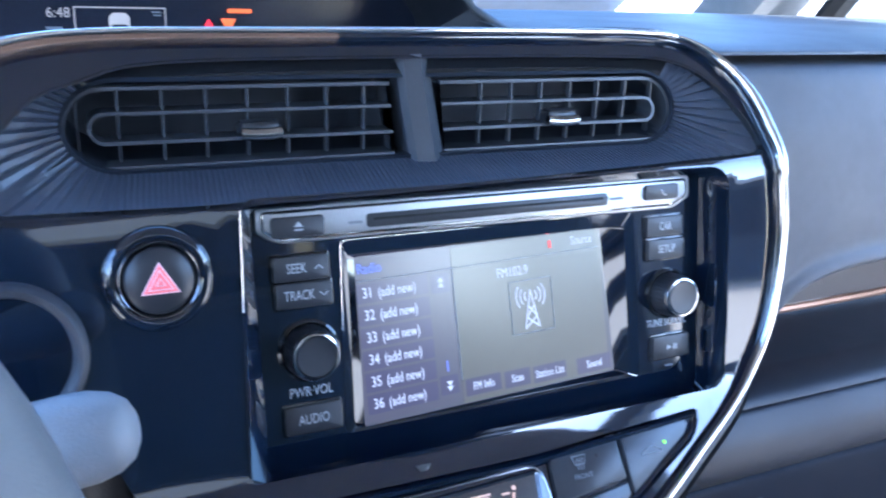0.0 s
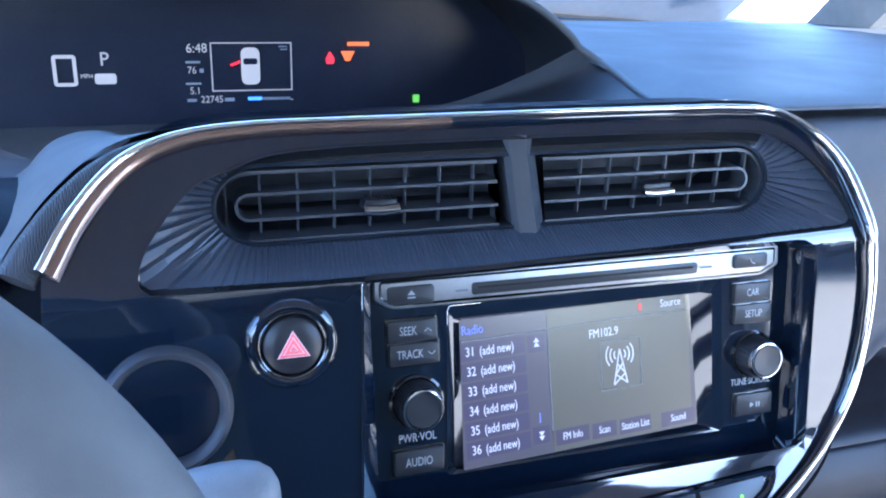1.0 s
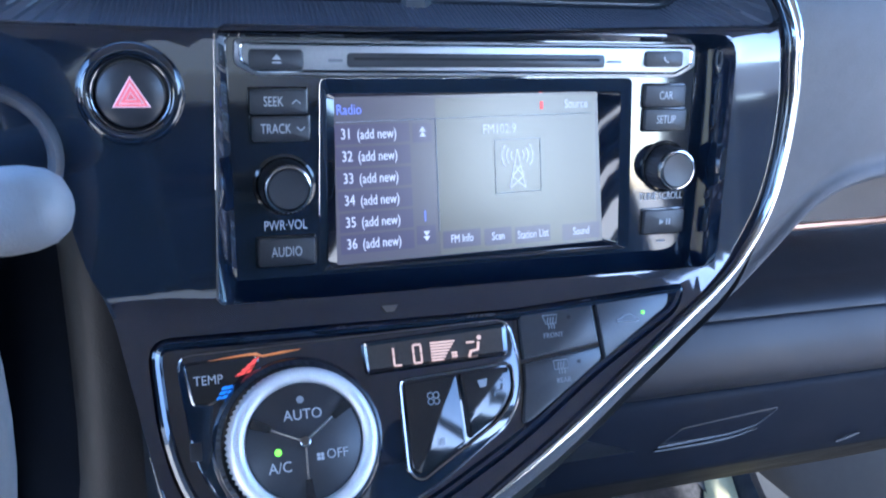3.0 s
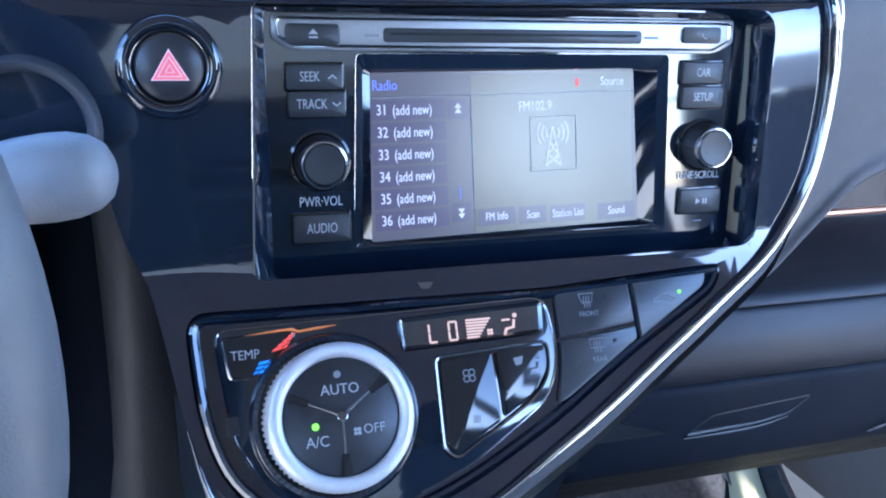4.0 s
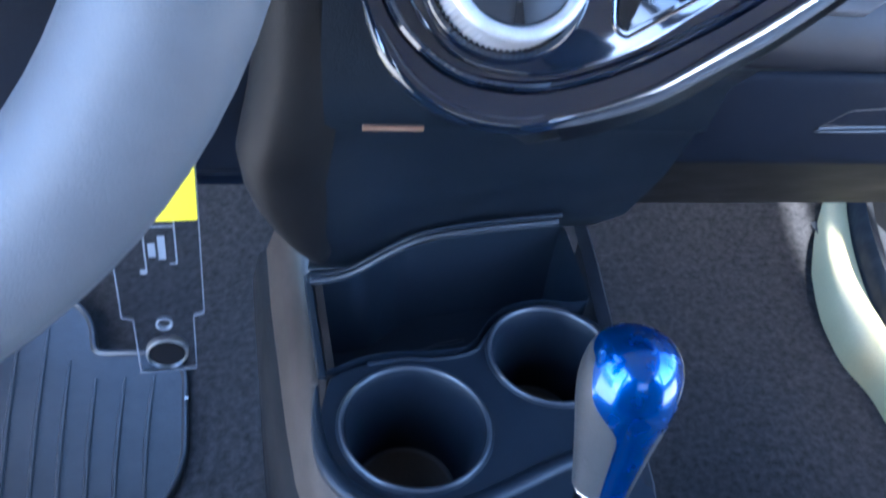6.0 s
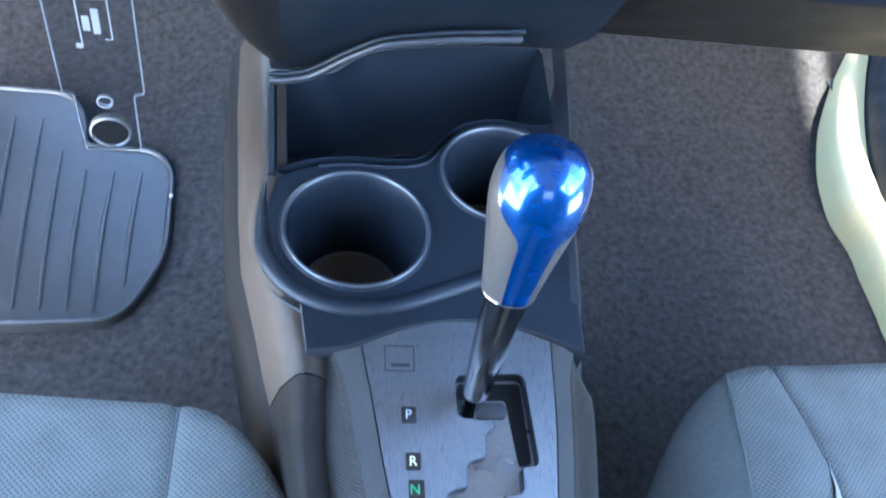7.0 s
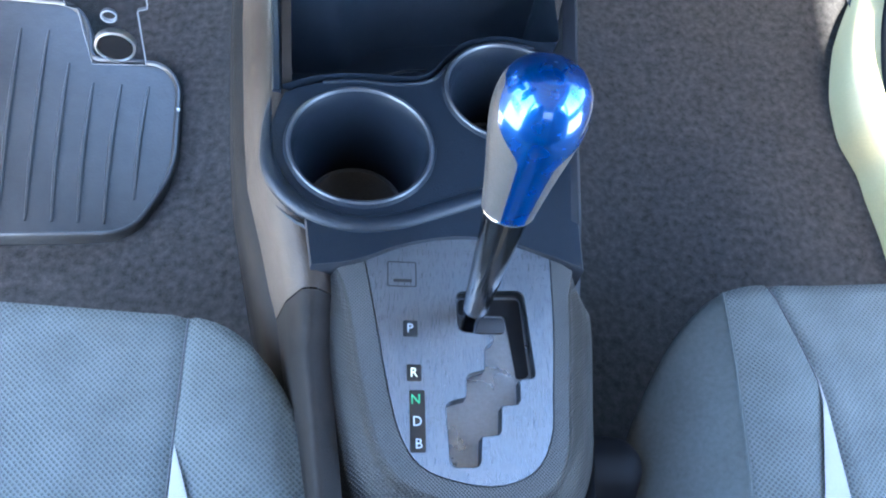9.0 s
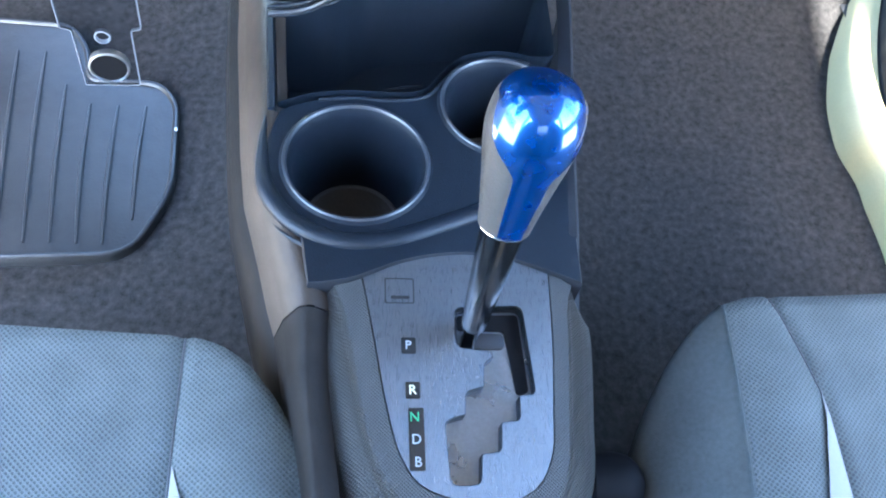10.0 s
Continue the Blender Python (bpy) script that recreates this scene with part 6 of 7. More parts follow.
def knob_skin(lo, hi, material, name, out, label, back=False):
    """Part of the knob's skin between two bounding angles that change with height."""
    n, m = 40, len(KC)
    bm = bmesh.new()
    rows = []
    for r, h in KC:
        t = h / 0.0993
        a0, a1 = lo(t), hi(t)
        rows.append([bm.verts.new(LM @ Vector(((r + out) * math.sin(a0 + (a1 - a0) * k / n), -(r + out) * math.cos(a0 + (a1 - a0) * k / n), h + out * 0.6))) for k in range(n + 1)])
    for a, b in zip(rows, rows[1:]):
        for k in range(n):
            bm.faces.new((a[k], a[k + 1], b[k + 1], b[k]))
    return part(name, bm, material, gear, label, 70)


def half(t):
    """Half-width of the blue inlay: narrow at the neck, wide over the head."""
    if t < 0.46:
        return 0.46 - 0.052 * t
    if t < 0.70:
        s = (t - 0.46) / 0.24
        return 0.436 + 0.72 * s * s * (3 - 2 * s)
    if t < 0.86:
        return 1.156 + 0.25 * (t - 0.70) / 0.16
    return min(1.406 + 14.0 * (t - 0.86), math.pi)


knob_skin(lambda t: -half(t), lambda t: half(t), BLUE, "blue_inlay", 0.0003, "translucent blue lacquered inlay")
knob_skin(lambda t: half(t), lambda t: 2 * math.pi - half(t), KSIL, "knob", 0.0, "matt silver-grey knob sides")

# ---- seats ----
def seat(kind_name, name_label, mirror, x_in, yf, corner, pipe, seam, wedge, grp):
    """Front cushion and backrest. x_in is the edge beside the console; pipe and seam lie at those distances from it, at the front and further back."""
    s = thing(kind_name, name_label, "car seat", grp, at=(x_in + mirror * 0.25, -0.40, 0.10))
    W = 0.50
    depth, span, power = corner

    def surf(d, v):
        """The cushion's skin at d from the inner edge, v from front (0) to back (1)."""
        m = min(d, W - d)
        y = yf - depth * max(0.0, 1 - m / span) ** power - 0.016 * max(0, 1 - d / 0.25)
        y += -0.030 + 0.030 * math.sin(min(1, v / 0.12) * math.pi / 2) - max(0, v - 0.04) * 0.52
        p = pipe[0] + (pipe[1] - pipe[0]) * min(1, v * 2)
        g = seam[0] + (seam[1] - seam[0]) * min(1, v * 4)
        z = 0.352 - 0.075 * max(0.0, 1 - m / p) ** 1.5 - 0.024 * (1 - min(1, v / 0.08)) ** 2 - 0.02 * max(0, v - 0.2)
        z += 0.016 * math.exp(-((m - (p + g) / 2) / 0.04) ** 2) * min(1, v * 4)
        z -= 0.0045 * math.exp(-((m - g) / 0.0035) ** 2)
        return Vector((x_in + mirror * d, y, z))

    def zone(d0, d1, n):
        """Strip between two lines; each is a function of v."""
        return loft([[surf(d0(j / 30) + (d1(j / 30) - d0(j / 30)) * i / n, j / 30) for i in range(n + 1)] for j in range(31)], False)

    def pl(v):
        return pipe[0] + (pipe[1] - pipe[0]) * min(1, v * 2)

    def sl(v):
        return seam[0] + (seam[1] - seam[0]) * min(1, v * 4)

    part("side_panel", zone(lambda v: 0.0, pl, 12), FABRIC2, s, "plain grey cloth side panel", 80)
    part("bolster", zone(pl, sl, 16), FABRIC, s, "blue-grey dotted fabric bolster", 80)
    cushion = part("cushion", zone(sl, lambda v: W - sl(v), 30), FABRIC, s, "blue-grey dotted fabric cushion", 80)
    part("bolster", zone(lambda v: W - sl(v), lambda v: W - pl(v), 14), FABRIC, s, "", 80)
    part("side_panel", zone(lambda v: W - pl(v), lambda v: W, 8), FABRIC2, s, "", 80)
    fr = [surf(W * i / 40, 0) for i in range(41)]
    part("apron", loft([fr, [p + Vector((0, -0.003, -0.012)) for p in fr], [p + Vector((0, -0.022, -0.10)) for p in fr], [Vector((p.x, p.y - 0.04, 0.12)) for p in fr]], False), FABRIC2, s, "", 60)
    for d in (0.0, W):
        ln = [surf(d, j / 30) for j in range(31)]
        o = -mirror if d == 0 else mirror
        part("skirt", loft([ln, [p + Vector((o * 0.004, 0, -0.03)) for p in ln], [Vector((p.x, p.y, 0.14)) for p in ln]], False), FABRIC2, s, "", 60)
    part("piping", tube([surf(pl(j / 30), j / 30) + Vector((0, 0, 0.0008)) for j in range(31)], 0.0016, 6), FABRIC2, cushion)
    part("seam", tube([surf(sl(j / 30), j / 30) + Vector((0, 0, 0.0006)) for j in range(31)], 0.0008, 5), SKIN, cushion)
    v0, w1 = wedge
    part("pale_band", loft([[surf(sl(v) - 0.0015 - (v - v0) * w1 * k, v) + Vector((0, 0, 0.0025)) for k in (1, 0.5, 0)] for v in [v0 + (1 - v0) * j / 20 for j in range(21)]], False), PALE, cushion, "pale contrast band", 80)
    bk = []
    for k in range(14):
        t = k / 13
        y, z, hw = -0.66 - 0.22 * t, 0.34 + 0.64 * t, 0.235 - 0.05 * t ** 3
        bk.append([Vector((x_in + mirror * 0.25 + hw * math.copysign(abs(math.cos(a)) ** 0.6, math.cos(a)), y - 0.055 * math.copysign(abs(math.sin(a)) ** 0.6, math.sin(a)), z)) for a in [radians(360 * i / 28) for i in range(28)]])
    part("backrest", loft(bk, cap0=True, cap1=True), FABRIC, s, "", 70)
    hd = []
    for k in range(9):
        t = k / 8
        w = math.sin(math.pi * (0.12 + 0.76 * t)) ** 0.5
        hd.append([Vector((x_in + mirror * 0.25 + 0.13 * w * math.cos(a), -0.92 - 0.05 * w * math.sin(a) - 0.03 * t, 1.02 + 0.18 * t)) for a in [radians(360 * i / 20) for i in range(20)]])
    part("headrest", loft(hd, cap0=True, cap1=True), FABRIC2, s, "", 70)
    for dx in (-0.06, 0.06):
        part("headrest_post", tube([Vector((x_in + mirror * 0.25 + dx, -0.89, 0.95)), Vector((x_in + mirror * 0.25 + dx, -0.92, 1.05))], 0.006, 8), CHROME, s)
    a, b = sorted((x_in + mirror * 0.06, x_in + mirror * 0.44))
    part("seat_base", box(a, b, -0.62, -0.28, 0.05, 0.22, 0.02), SKIN2, s)
    return s


seat("driver_seat", "blue-grey dotted fabric driver's car seat with pale band", -1, -0.106, -0.128, (0.138, 0.118, 2.7), (0.016, 0.022), (0.104, 0.104), (0.255, 0.20), "front seats")
seat("passenger_seat", "blue-grey dotted fabric passenger's car seat with pale band", 1, 0.099, -0.092, (0.140, 0.125, 2.6), (0.090, 0.064), (0.121, 0.146), (0.235, 0.16), "front seats")
buckle = thing("seat_belt_buckle", "black seat belt buckle stalk beside the console", "seat belt buckle", at=(0.085, -0.30, 0.06))
part("stalk", tube([Vector((0.088, -0.32, 0.062)), Vector((0.086, -0.30, 0.18)), Vector((0.084, -0.275, 0.27))], [0.012, 0.013, 0.014], 10), SKIN2, buckle)
part("head", prism(rrect(0.064, 0.046, 0.022, 8), -0.04, 0.044, 0.019, Matrix.Translation((0.083, -0.262, 0.285)) @ Matrix.Rotation(radians(-30), 4, "X"), steps=6, base=True), BUCKLE, buckle, "black buckle head")

# ---- driver's mat ----
MO = rounded([(-0.70, 0.415), (-0.437, 0.409), (-0.412, 0.375), (-0.402, 0.322), (-0.318, 0.320), (-0.296, 0.290), (-0.2885, 0.160), (-0.322, 0.076), (-0.70, 0.055)], [0.02, 0.03, 0.05, 0.012, 0.02, 0.02, 0.03, 0.03, 0.02], 5)
fm = thing("floor_mat", "black ribbed rubber floor mat on the carpet", "floor mat", at=(-0.5, 0.24, 0.085))
ZM = 0.0805


def zm(x, y):
    return ZM + 0.012 * max(0, (y - 0.25)) * 2


bm = sheet(MO, (), lambda x, y: Vector((x, y, zm(x, y))), 12)
part("sheet", bm, MAT, fm, angle=60)
part("raised_border", loft([[Vector((x, y, zm(x, y) - 0.014)) for x, y in offset(MO, 0.0045)], [Vector((x, y, zm(x, y) + 0.0015)) for x, y in offset(MO, 0.0035)], [Vector((x, y, zm(x, y) + 0.0038)) for x, y in offset(MO, 0.0012)], [Vector((x, y, zm(x, y) + 0.0034)) for x, y in offset(MO, -0.0012)], [Vector((x, y, zm(x, y) + 0.0004)) for x, y in offset(MO, -0.0030)]]), MAT, fm, "", 60)
for i in range(12):
    xt, xb = -0.330 - 0.032 * i, -0.325 - 0.0268 * i
    top = 0.284 if i < 3 else (0.312 if i == 3 else 0.363)
    bot = 0.120 if i == 0 else 0.087
    pts = []
    for k in range(11):
        t = k / 10
        x, y = xt + (xb - xt) * t - 0.003 * math.sin(math.pi * t), top + (bot - top) * t
        pts.append(Vector((x, y, zm(x, y) + 0.0006)))
    part("rib", tube(pts, [0.0012 + 0.0020 * math.sin(math.pi * k / 10) for k in range(11)], 6), MAT, fm)
part("white_speck", lathe([(0.0022, 0), (0.0022, 0.002), (0.0004, 0.003)], 10, Matrix.Translation((-0.2905, 0.245, zm(0, 0.245) + 0.007)), cap1=True), WHITE, fm)

# ---- hanging key tag ----
tag = thing("plastic_tag", "clear acrylic tag with yellow label hanging under the steering column", "tag", at=(-0.2574, -0.0248, 0.4532))
TM = Matrix.Translation((-0.2574, -0.0248, 0.4532)) @ Matrix.Rotation(radians(3.9), 4, "Z") @ Matrix.Rotation(radians(87.5), 4, "X") @ Matrix.Rotation(radians(-0.7), 4, "Z")
TO = rounded([(-0.0171, 0.0), (0.0171, 0.0), (0.0176, 0.0455), (0.0240, 0.0474), (0.0247, 0.240), (-0.0247, 0.240), (-0.0240, 0.0474), (-0.0176, 0.0455)], 0.0012, 3)
hole1, hole2 = ring2(0.0040, 20, 0, 0.0410), ring2(0.0112, 32, 0, 0.0162)
bm = sheet(TO, [hole1, hole2], lambda x, y: TM @ Vector((x, y, 0.0012)))
ac = part("acrylic", bm, ACRYL, tag, "clear acrylic plate")
ac.visible_shadow = False
edge = mat("acrylic_edge", (0.17, 0.18, 0.20), 0.25, var=0.1)
part("acrylic_rim", loft([[TM @ Vector((x, y, 0.0013)) for x, y in TO], [TM @ Vector((x, y, 0.0013)) for x, y in offset(TO, -0.0005)], [TM @ Vector((x, y, -0.0012)) for x, y in offset(TO, -0.0005)], [TM @ Vector((x, y, -0.0012)) for x, y in TO]]), edge, tag, "pale cut edge")
part("hole_rim", lathe([(0.0048, -0.001), (0.0050, 0.0018), (0.0042, 0.0020), (0.0040, -0.001)], 20, TM @ Matrix.Translation((0, 0.0410, 0))), edge, tag)
part("magnet_ring", lathe([(0.0126, -0.002), (0.0126, 0.0026), (0.0114, 0.0030), (0.0110, 0.0020)], 32, TM @ Matrix.Translation((0, 0.0162, 0))), SATIN, tag, "silver ring")
part("magnet", lathe([(0.0111, 0.0015), (0.0104, 0.0022), (0.0004, 0.0022)], 32, TM @ Matrix.Translation((0, 0.0162, 0)), cap1=True), BUCKLE, tag, "dark round magnet")
lab = part("yellow_label", prism(rrect(0.0470, 0.115, 0.001, 2, 0, 0.177), 0.0014, 0.0018, 0, TM), YELLOW, tag, "yellow paper label")
part("white_field", prism(rrect(0.0370, 0.070, 0.001, 2, -0.001, 0.192), 0.0018, 0.0021, 0, TM), PAPER, lab)
for u0, u1, v0_, v1_ in ((-0.012, 0.014, 0.203, 0.209), (-0.012, 0.008, 0.191, 0.195), (-0.012, 0.012, 0.182, 0.185)):
    bar("print_bar", u0, u1, v0_, v1_, 0.0023, INK, TM, lab)
part("label_hole", lathe([(0.0032, 0.0017), (0.0032, 0.0024), (0.0004, 0.0024)], 16, TM @ Matrix.Translation((0, 0.128, 0)), cap1=True), INK, lab)
for u0, u1, v0_, v1_ in ((-0.0068, -0.0060, 0.082, 0.116), (-0.0100, -0.0068, 0.0815, 0.0850), (-0.0060, 0.0110, 0.1152, 0.1160), (0.0102, 0.0110, 0.088, 0.122), (0.0066, 0.0102, 0.0880, 0.0888), (-0.0045, -0.0005, 0.094, 0.104), (0.0010, 0.0050, 0.092, 0.109)):
    bar("print_bar", u0, u1, v0_, v1_, 0.0016, edge, TM, tag)
part("strap", tube([TM @ Vector((0, 0.225, 0)), Vector((-0.258, -0.03, 0.73)), Vector((-0.262, -0.02, 0.77))], 0.003, 6), SKIN2, tag)

# ---- steering wheel, column, stalk ----
wheel = thing("steering_wheel", "grey leather steering wheel", "steering wheel", at=(-0.386, -0.192, 0.66))
WM = Matrix.Translation((-0.3627, -0.2156, 0.8566)) @ Matrix.Rotation(radians(6), 4, "Z") @ Matrix.Rotation(radians(90 - 11.8), 4, "X")
rings = []
for k in range(97):
    a = 2 * math.pi * k / 96
    c = Vector((math.cos(a), math.sin(a), 0))
    rings.append([WM @ (c * (0.1607 + 0.0210 * math.cos(b)) + Vector((0, 0, 0.0195 * math.sin(b)))) for b in [2 * math.pi * i / 20 for i in range(20)]])
part("rim", loft(rings), WHEELM, wheel, "grey leather rim", 80)
for a, w in ((180, 0.034), (0, 0.034), (270, 0.026)):
    q = radians(a)
    d, s = Vector((math.cos(q), math.sin(q), 0)), Vector((-math.sin(q), math.cos(q), 0))
    bm = loft([[WM @ (d * r + s * (w * f * math.cos(b)) + Vector((0, 0, -0.018 + 0.010 * math.sin(b)))) for b in [2 * math.pi * i / 14 for i in range(14)]] for r, f in ((0.05, 1.25), (0.09, 1.0), (0.13, 0.9), (0.160, 1.05))])
    part("spoke", bm, SKIN2, wheel, "", 70)
part("airbag_cover", lathe([(0.082, -0.030), (0.082, -0.012), (0.072, 0.006), (0.04, 0.014), (0.0005, 0.016)], 40, WM, cap1=True), SKIN, wheel, "", 60)
col = thing("steering_column", "dark plastic steering column shroud with grey stalk", "steering column", at=(-0.386, -0.05, 0.76))
rings = []
for y, z, r in ((-0.145, 0.822, 0.045), (-0.09, 0.80, 0.055), (-0.02, 0.775, 0.06), (0.05, 0.75, 0.06)):
    rings.append([Vector((-0.386 + r * 1.1 * math.cos(a), y, z + r * math.sin(a))) for a in [2 * math.pi * i / 24 for i in range(24)]])
part("shroud", loft(rings, cap0=True, cap1=True), SKIN2, col, "", 60)
S0, S1 = Vector((-0.300, -0.085, 0.852)), Vector((-0.1735, -0.111, 0.8740))
sx = (S1 - S0).normalized()
STM = Matrix.Translation(S0) @ Vector((0, 0, 1)).rotation_difference(sx).to_matrix().to_4x4()
L = (S1 - S0).length
part("wiper_stalk", lathe([(0.006, 0), (0.0075, L * 0.3), (0.0084, L * 0.52), (0.0096, L * 0.62), (0.0118, L * 0.71), (0.0132, L * 0.79), (0.0136, L * 0.85), (0.0132, L * 0.905), (0.0116, L * 0.95), (0.0088, L * 0.98), (0.0050, L * 0.995), (0.0006, L)], 36, STM, cap1=True), STALKM, col, "grey rounded control stalk", 60)

# ---- cabin shell ----
lone("ceiling", loft([[Vector((x, y, 1.38 - 0.10 * (x / 0.72) ** 4 - 0.03 * max(0, y) ** 2)) for x in [-0.66 + 0.11 * k for k in range(13)]] for y in [-1.9, -1.2, -0.5, 0.0, 0.22]], False), HEADL, "pale grey fabric headliner", "headliner", kind="structure", angle=80)
for sgn, nm in ((-1, "wall_left"), (1, "wall_right")):
    wx = sgn * 0.72
    w = lone(nm, box(min(wx, wx + sgn * 0.05), max(wx, wx + sgn * 0.05), 0.74, 0.98, 0.0, 0.93, 0.01), DOORM, "dark grey kick panel ahead of the open doorway", "side trim", kind="structure")
    part("rear_panel", box(min(wx, wx + sgn * 0.05), max(wx, wx + sgn * 0.05), -1.95, -0.83, 0.0, 0.66, 0.01), DOORM, w)
    # unseen block, added to cut off the rear side light in the screen's reflection
    part("quarter_blocker", box(min(wx - sgn * 0.04, wx + sgn * 0.02), max(wx - sgn * 0.04, wx + sgn * 0.02), -1.95, -1.62, 0.65, 1.34, 0.01), HEADL, w)
    part("pillar", loft([[Vector((wx + dx, -0.92 + dy, 0.1)) for dx, dy in ((0, 0), (0, 0.09), (sgn * 0.05, 0.09), (sgn * 0.05, 0))], [Vector((wx - sgn * 0.02 + dx, -0.94 + dy, 1.36)) for dx, dy in ((0, 0), (0, 0.09), (sgn * 0.05, 0.09), (sgn * 0.05, 0))]], cap0=True, cap1=True), HEADL, w)
    part("front_pillar", loft([[Vector((wx + sgn * 0.065 + dx, 0.76 + dy, 0.89)) for dx, dy in ((-sgn * 0.04, -0.08), (-sgn * 0.04, 0.04), (sgn * 0.05, 0.04), (sgn * 0.05, -0.08))], [Vector((wx - sgn * 0.10 + dx, 0.16 + dy, 1.34)) for dx, dy in ((-sgn * 0.02, -0.06), (-sgn * 0.02, 0.04), (sgn * 0.05, 0.04), (sgn * 0.05, -0.06))]], cap0=True, cap1=True), HEADL, w, "pale grey windscreen pillar")
    part("roof_rail", loft([[Vector((wx - sgn * 0.10 + dx, y, 1.33 + dz)) for dx, dz in ((0, 0), (sgn * 0.05, -0.02), (sgn * 0.06, 0.04), (0, 0.06))] for y in (-1.95, 0.20)], cap0=True, cap1=True), HEADL, w)
    d = lone("door_1" if sgn < 0 else "door_2", box(0.0, 0.06, -1.05, 0.0, 0.02, 0.66, 0.012), DOORM, "dark grey car door standing open" if sgn < 0 else "dark grey car door set ajar to let sun onto the sill", "car door", kind="structure")
    part("door_window", loft([[Vector((0.03, y, 0.66)) for y in (-1.02, -0.02)], [Vector((0.03 - sgn * 0.06, y, 1.33)) for y in (-1.0, -0.50)]], False), SIDEGLASS, d).visible_shadow = False
    part("window_frame", tube([Vector((0.03, -0.02, 0.66)), Vector((0.03 - sgn * 0.06, -0.50, 1.33)), Vector((0.03 - sgn * 0.06, -1.0, 1.33)), Vector((0.03, -1.03, 0.66))], 0.018, 8), HOLE, d)
    # the passenger's door is turned 8 degrees only to let sun reach the sill
    d.matrix_world = Matrix.Translation((wx + sgn * 0.02, 0.74, 0.0)) @ Matrix.Rotation(radians(-40 if sgn < 0 else 8), 4, "Z")
rear = lone("wall_rear", box(-0.70, 0.70, -2.02, -1.95, 0.0, 0.92, 0.01), DOORM, "dark tailgate inner trim", "tailgate", kind="structure")
for sgn in (-1, 1):
    part("rear_pillar", box(sgn * 0.58 - 0.08, sgn * 0.58 + 0.08, -2.0, -1.92, 0.9, 1.40), HEADL, rear)
# unseen pane, nearly black so that no pale sky reflects in the fascia
part("rear_glass", loft([[Vector((x, -1.99, 0.90)) for x in (-0.60, 0.0, 0.60)], [Vector((x, -1.86, 1.37)) for x in (-0.56, 0.0, 0.56)]], False), REAR_DIM, rear, "unseen rear window, dimmed to keep reflections dark")
bench = lone("rear_seat", box(-0.60, 0.60, -1.75, -1.45, 0.05, 0.86, 0.06), FABRIC, "blue-grey fabric rear seat bench", "car seat")
ws = lone("windscreen", loft([[Vector((x, 1.03 - 0.10 * (x / 0.7) ** 2, 0.905)) for x in [-0.70 + 0.1 * k for k in range(15)]], [Vector((x * 0.86, 0.20 - 0.04 * (x / 0.7) ** 2, 1.365)) for x in [-0.70 + 0.1 * k for k in range(15)]]], False), PANE, "clear curved windscreen glass", "windscreen", kind="structure", angle=80)
ws.visible_shadow = False
part("frit_band", loft([[Vector((x, 0.985 - 0.10 * (x / 0.7) ** 2 * 0.8, z)) for x in [-0.84 + 0.12 * k for k in range(15)]] for z in (0.900, 0.9235)], False), HOLE, ws, "black printed border of the glass", 80)
part("wiper_arm", tube([Vector((0.62, 1.10, 0.935)), Vector((0.2, 1.12, 0.925)), Vector((-0.4, 1.13, 0.92))], 0.008, 6), HOLE, ws)
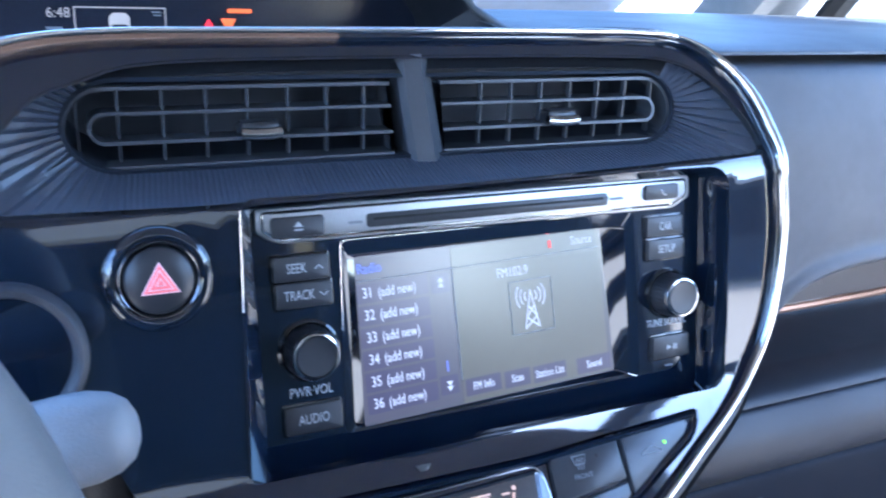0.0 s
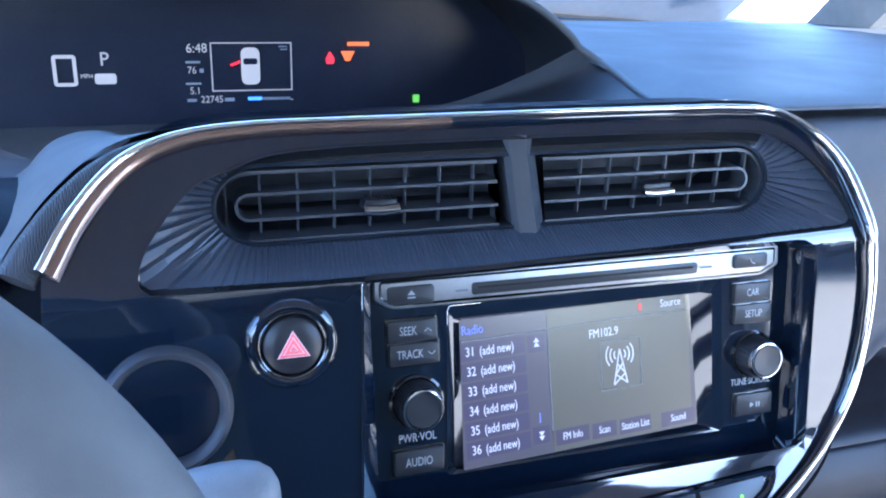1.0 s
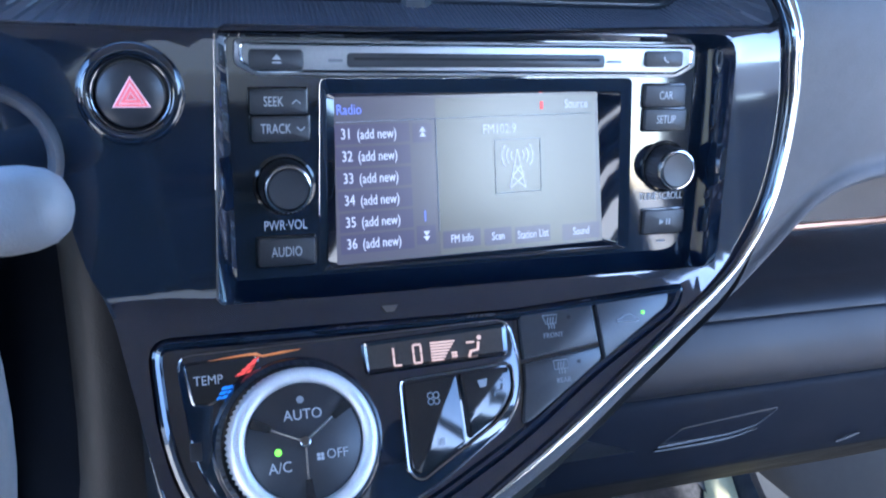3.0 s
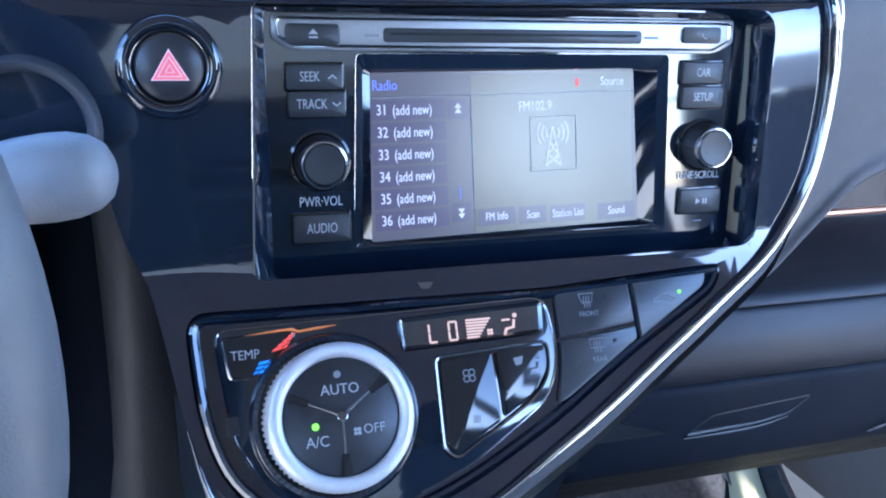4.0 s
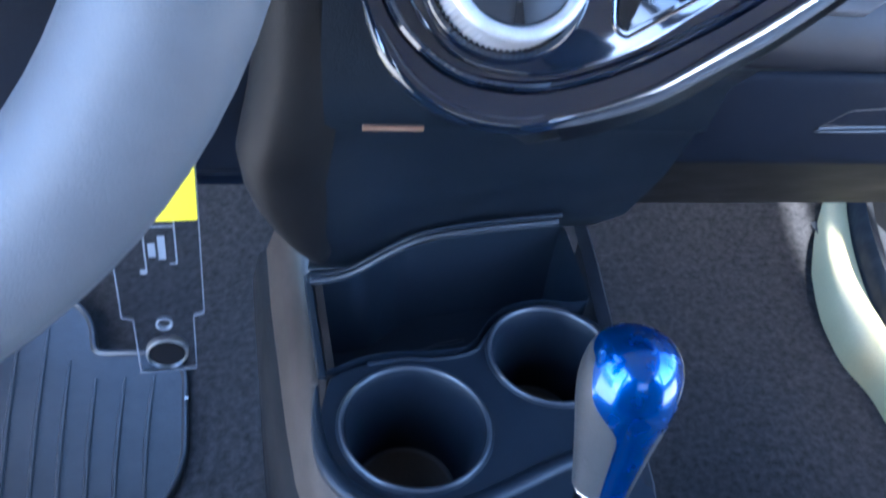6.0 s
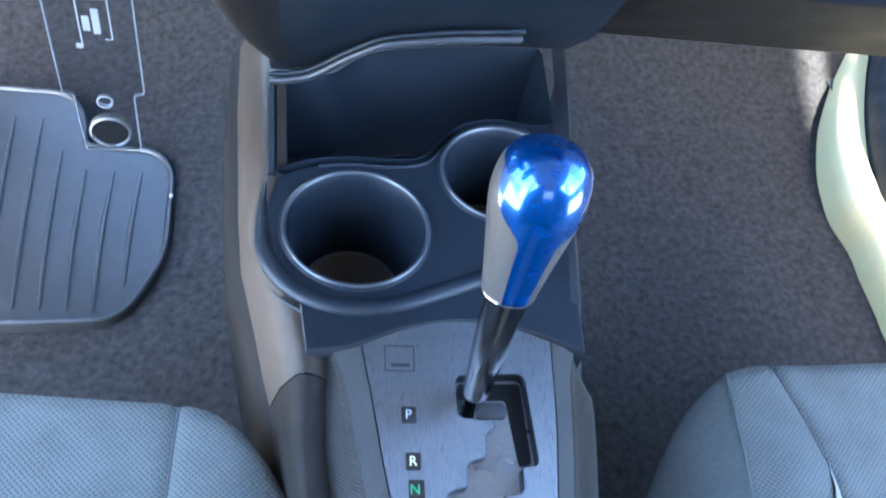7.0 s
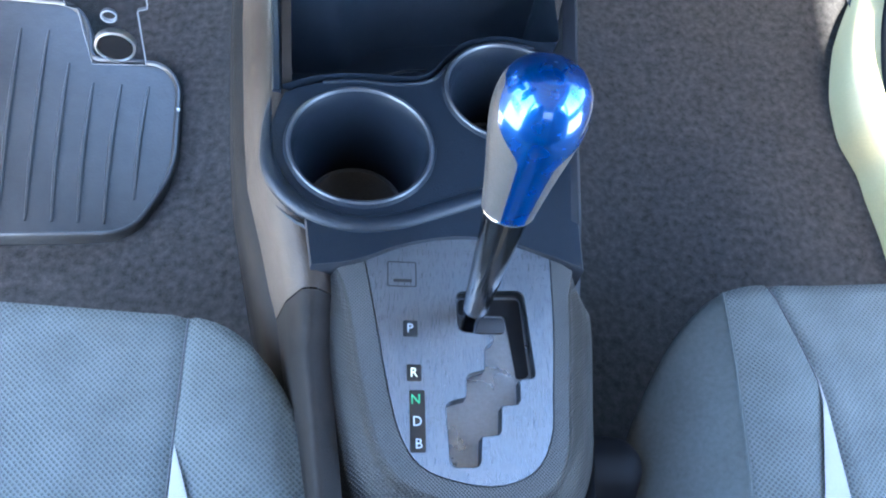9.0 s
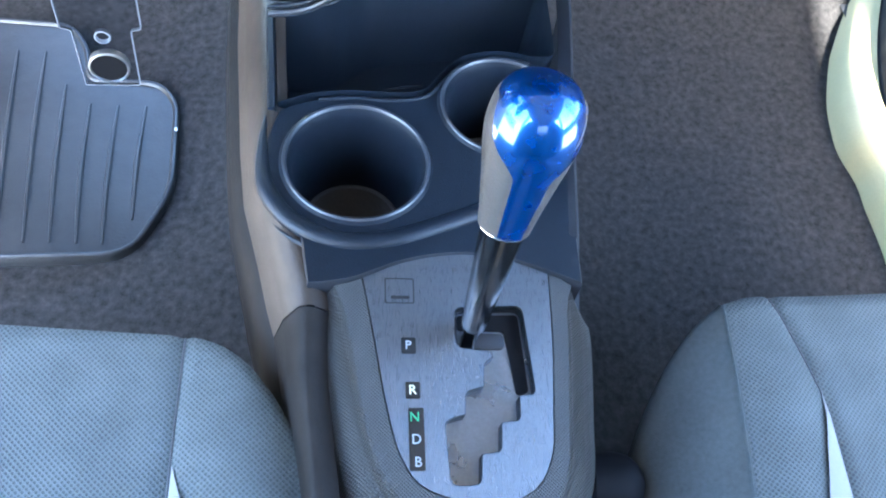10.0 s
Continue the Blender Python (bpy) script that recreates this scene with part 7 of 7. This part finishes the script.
# passenger sill beside the carpet
SILL_LINE = curve([(-0.7, 0.592), (0.0, 0.592), (0.12, 0.594), (0.18, 0.592), (0.22, 0.593), (0.27, 0.585), (0.31, 0.588), (0.35, 0.594), (0.40, 0.609), (0.46, 0.631), (0.53, 0.662), (0.60, 0.692), (0.8, 0.74)], 3)
sill = lone("door_sill", loft([[Vector((xs - 0.006 + dx, y, z)) for dx, z in ((-0.004, 0.05), (0.002, 0.088), (0.008, 0.106), (0.017, 0.117), (0.046, 0.119), (0.054, 0.10), (0.056, -0.02))] for y, xs in SILL_LINE], False), BODY, "pale cream sunlit door sill", "door sill", kind="structure", angle=60)

part("door_seal", loft([[Vector((xs - 0.006 + dx, y, z)) for dx, z in ((0.050, 0.10), (0.050, 0.145), (0.058, 0.158), (0.072, 0.154), (0.078, 0.10))] for y, xs in SILL_LINE], False), HOLE, sill, "black rubber door seal", 60)
part("outer_sill", loft([[Vector((x, y, z)) for x, z in ((0.652, 0.095), (0.80, 0.098), (0.825, 0.085), (0.83, -0.10))] for y in (-0.75, 0.0, 0.78)], False), DOORM, sill, "dark outer sill", 60)

# ---- outside ----
lone("ground", sheet([(-400, -400), (400, -400), (400, 400), (-400, 400)], (), lambda x, y: Vector((x, y, -0.28))), CONCRETE, "pale sunlit concrete ground", "ground", kind="structure")


def house(x, y, w, d, h, rot, tint=STUCCO, words="pale stucco house with low roof far off"):
    hs = thing("house", words, "house", "houses outside", at=(x, y, -0.28))
    R = Matrix.Translation((x, y, -0.28)) @ Matrix.Rotation(radians(rot), 4, "Z")
    part("walls", box(-w / 2, w / 2, -d / 2, d / 2, 0, h, 0, R), tint, hs)
    part("roof", loft([[R @ Vector((sx * (w / 2 + 0.4), -d / 2 - 0.4, h)), R @ Vector((sx * (w / 2 + 0.4), 0, h + 1.4)), R @ Vector((sx * (w / 2 + 0.4), d / 2 + 0.4, h))] for sx in (-1, 1)], False), SKIN, hs)
    for k in (-1, 1):
        for f in (-1, 1):
            part("window", box(k * w / 4 - 0.6, k * w / 4 + 0.6, f * d / 2 - 0.05, f * d / 2 + 0.05, 1.0, 2.1, 0, R), DISP, hs)


house(6, 22, 14, 9, 3.2, 5)
house(-16, 20, 12, 9, 3.2, -8)
# unseen behind the car: added as a low dark band for the gloss to reflect
house(19, -12.5, 16, 9, 3.0, 62, SLATE, "unseen dark house added as a dark band in reflections")
house(-3, -24, 16, 9, 3.4, 3)
house(-22, -4, 12, 10, 3.3, 92)
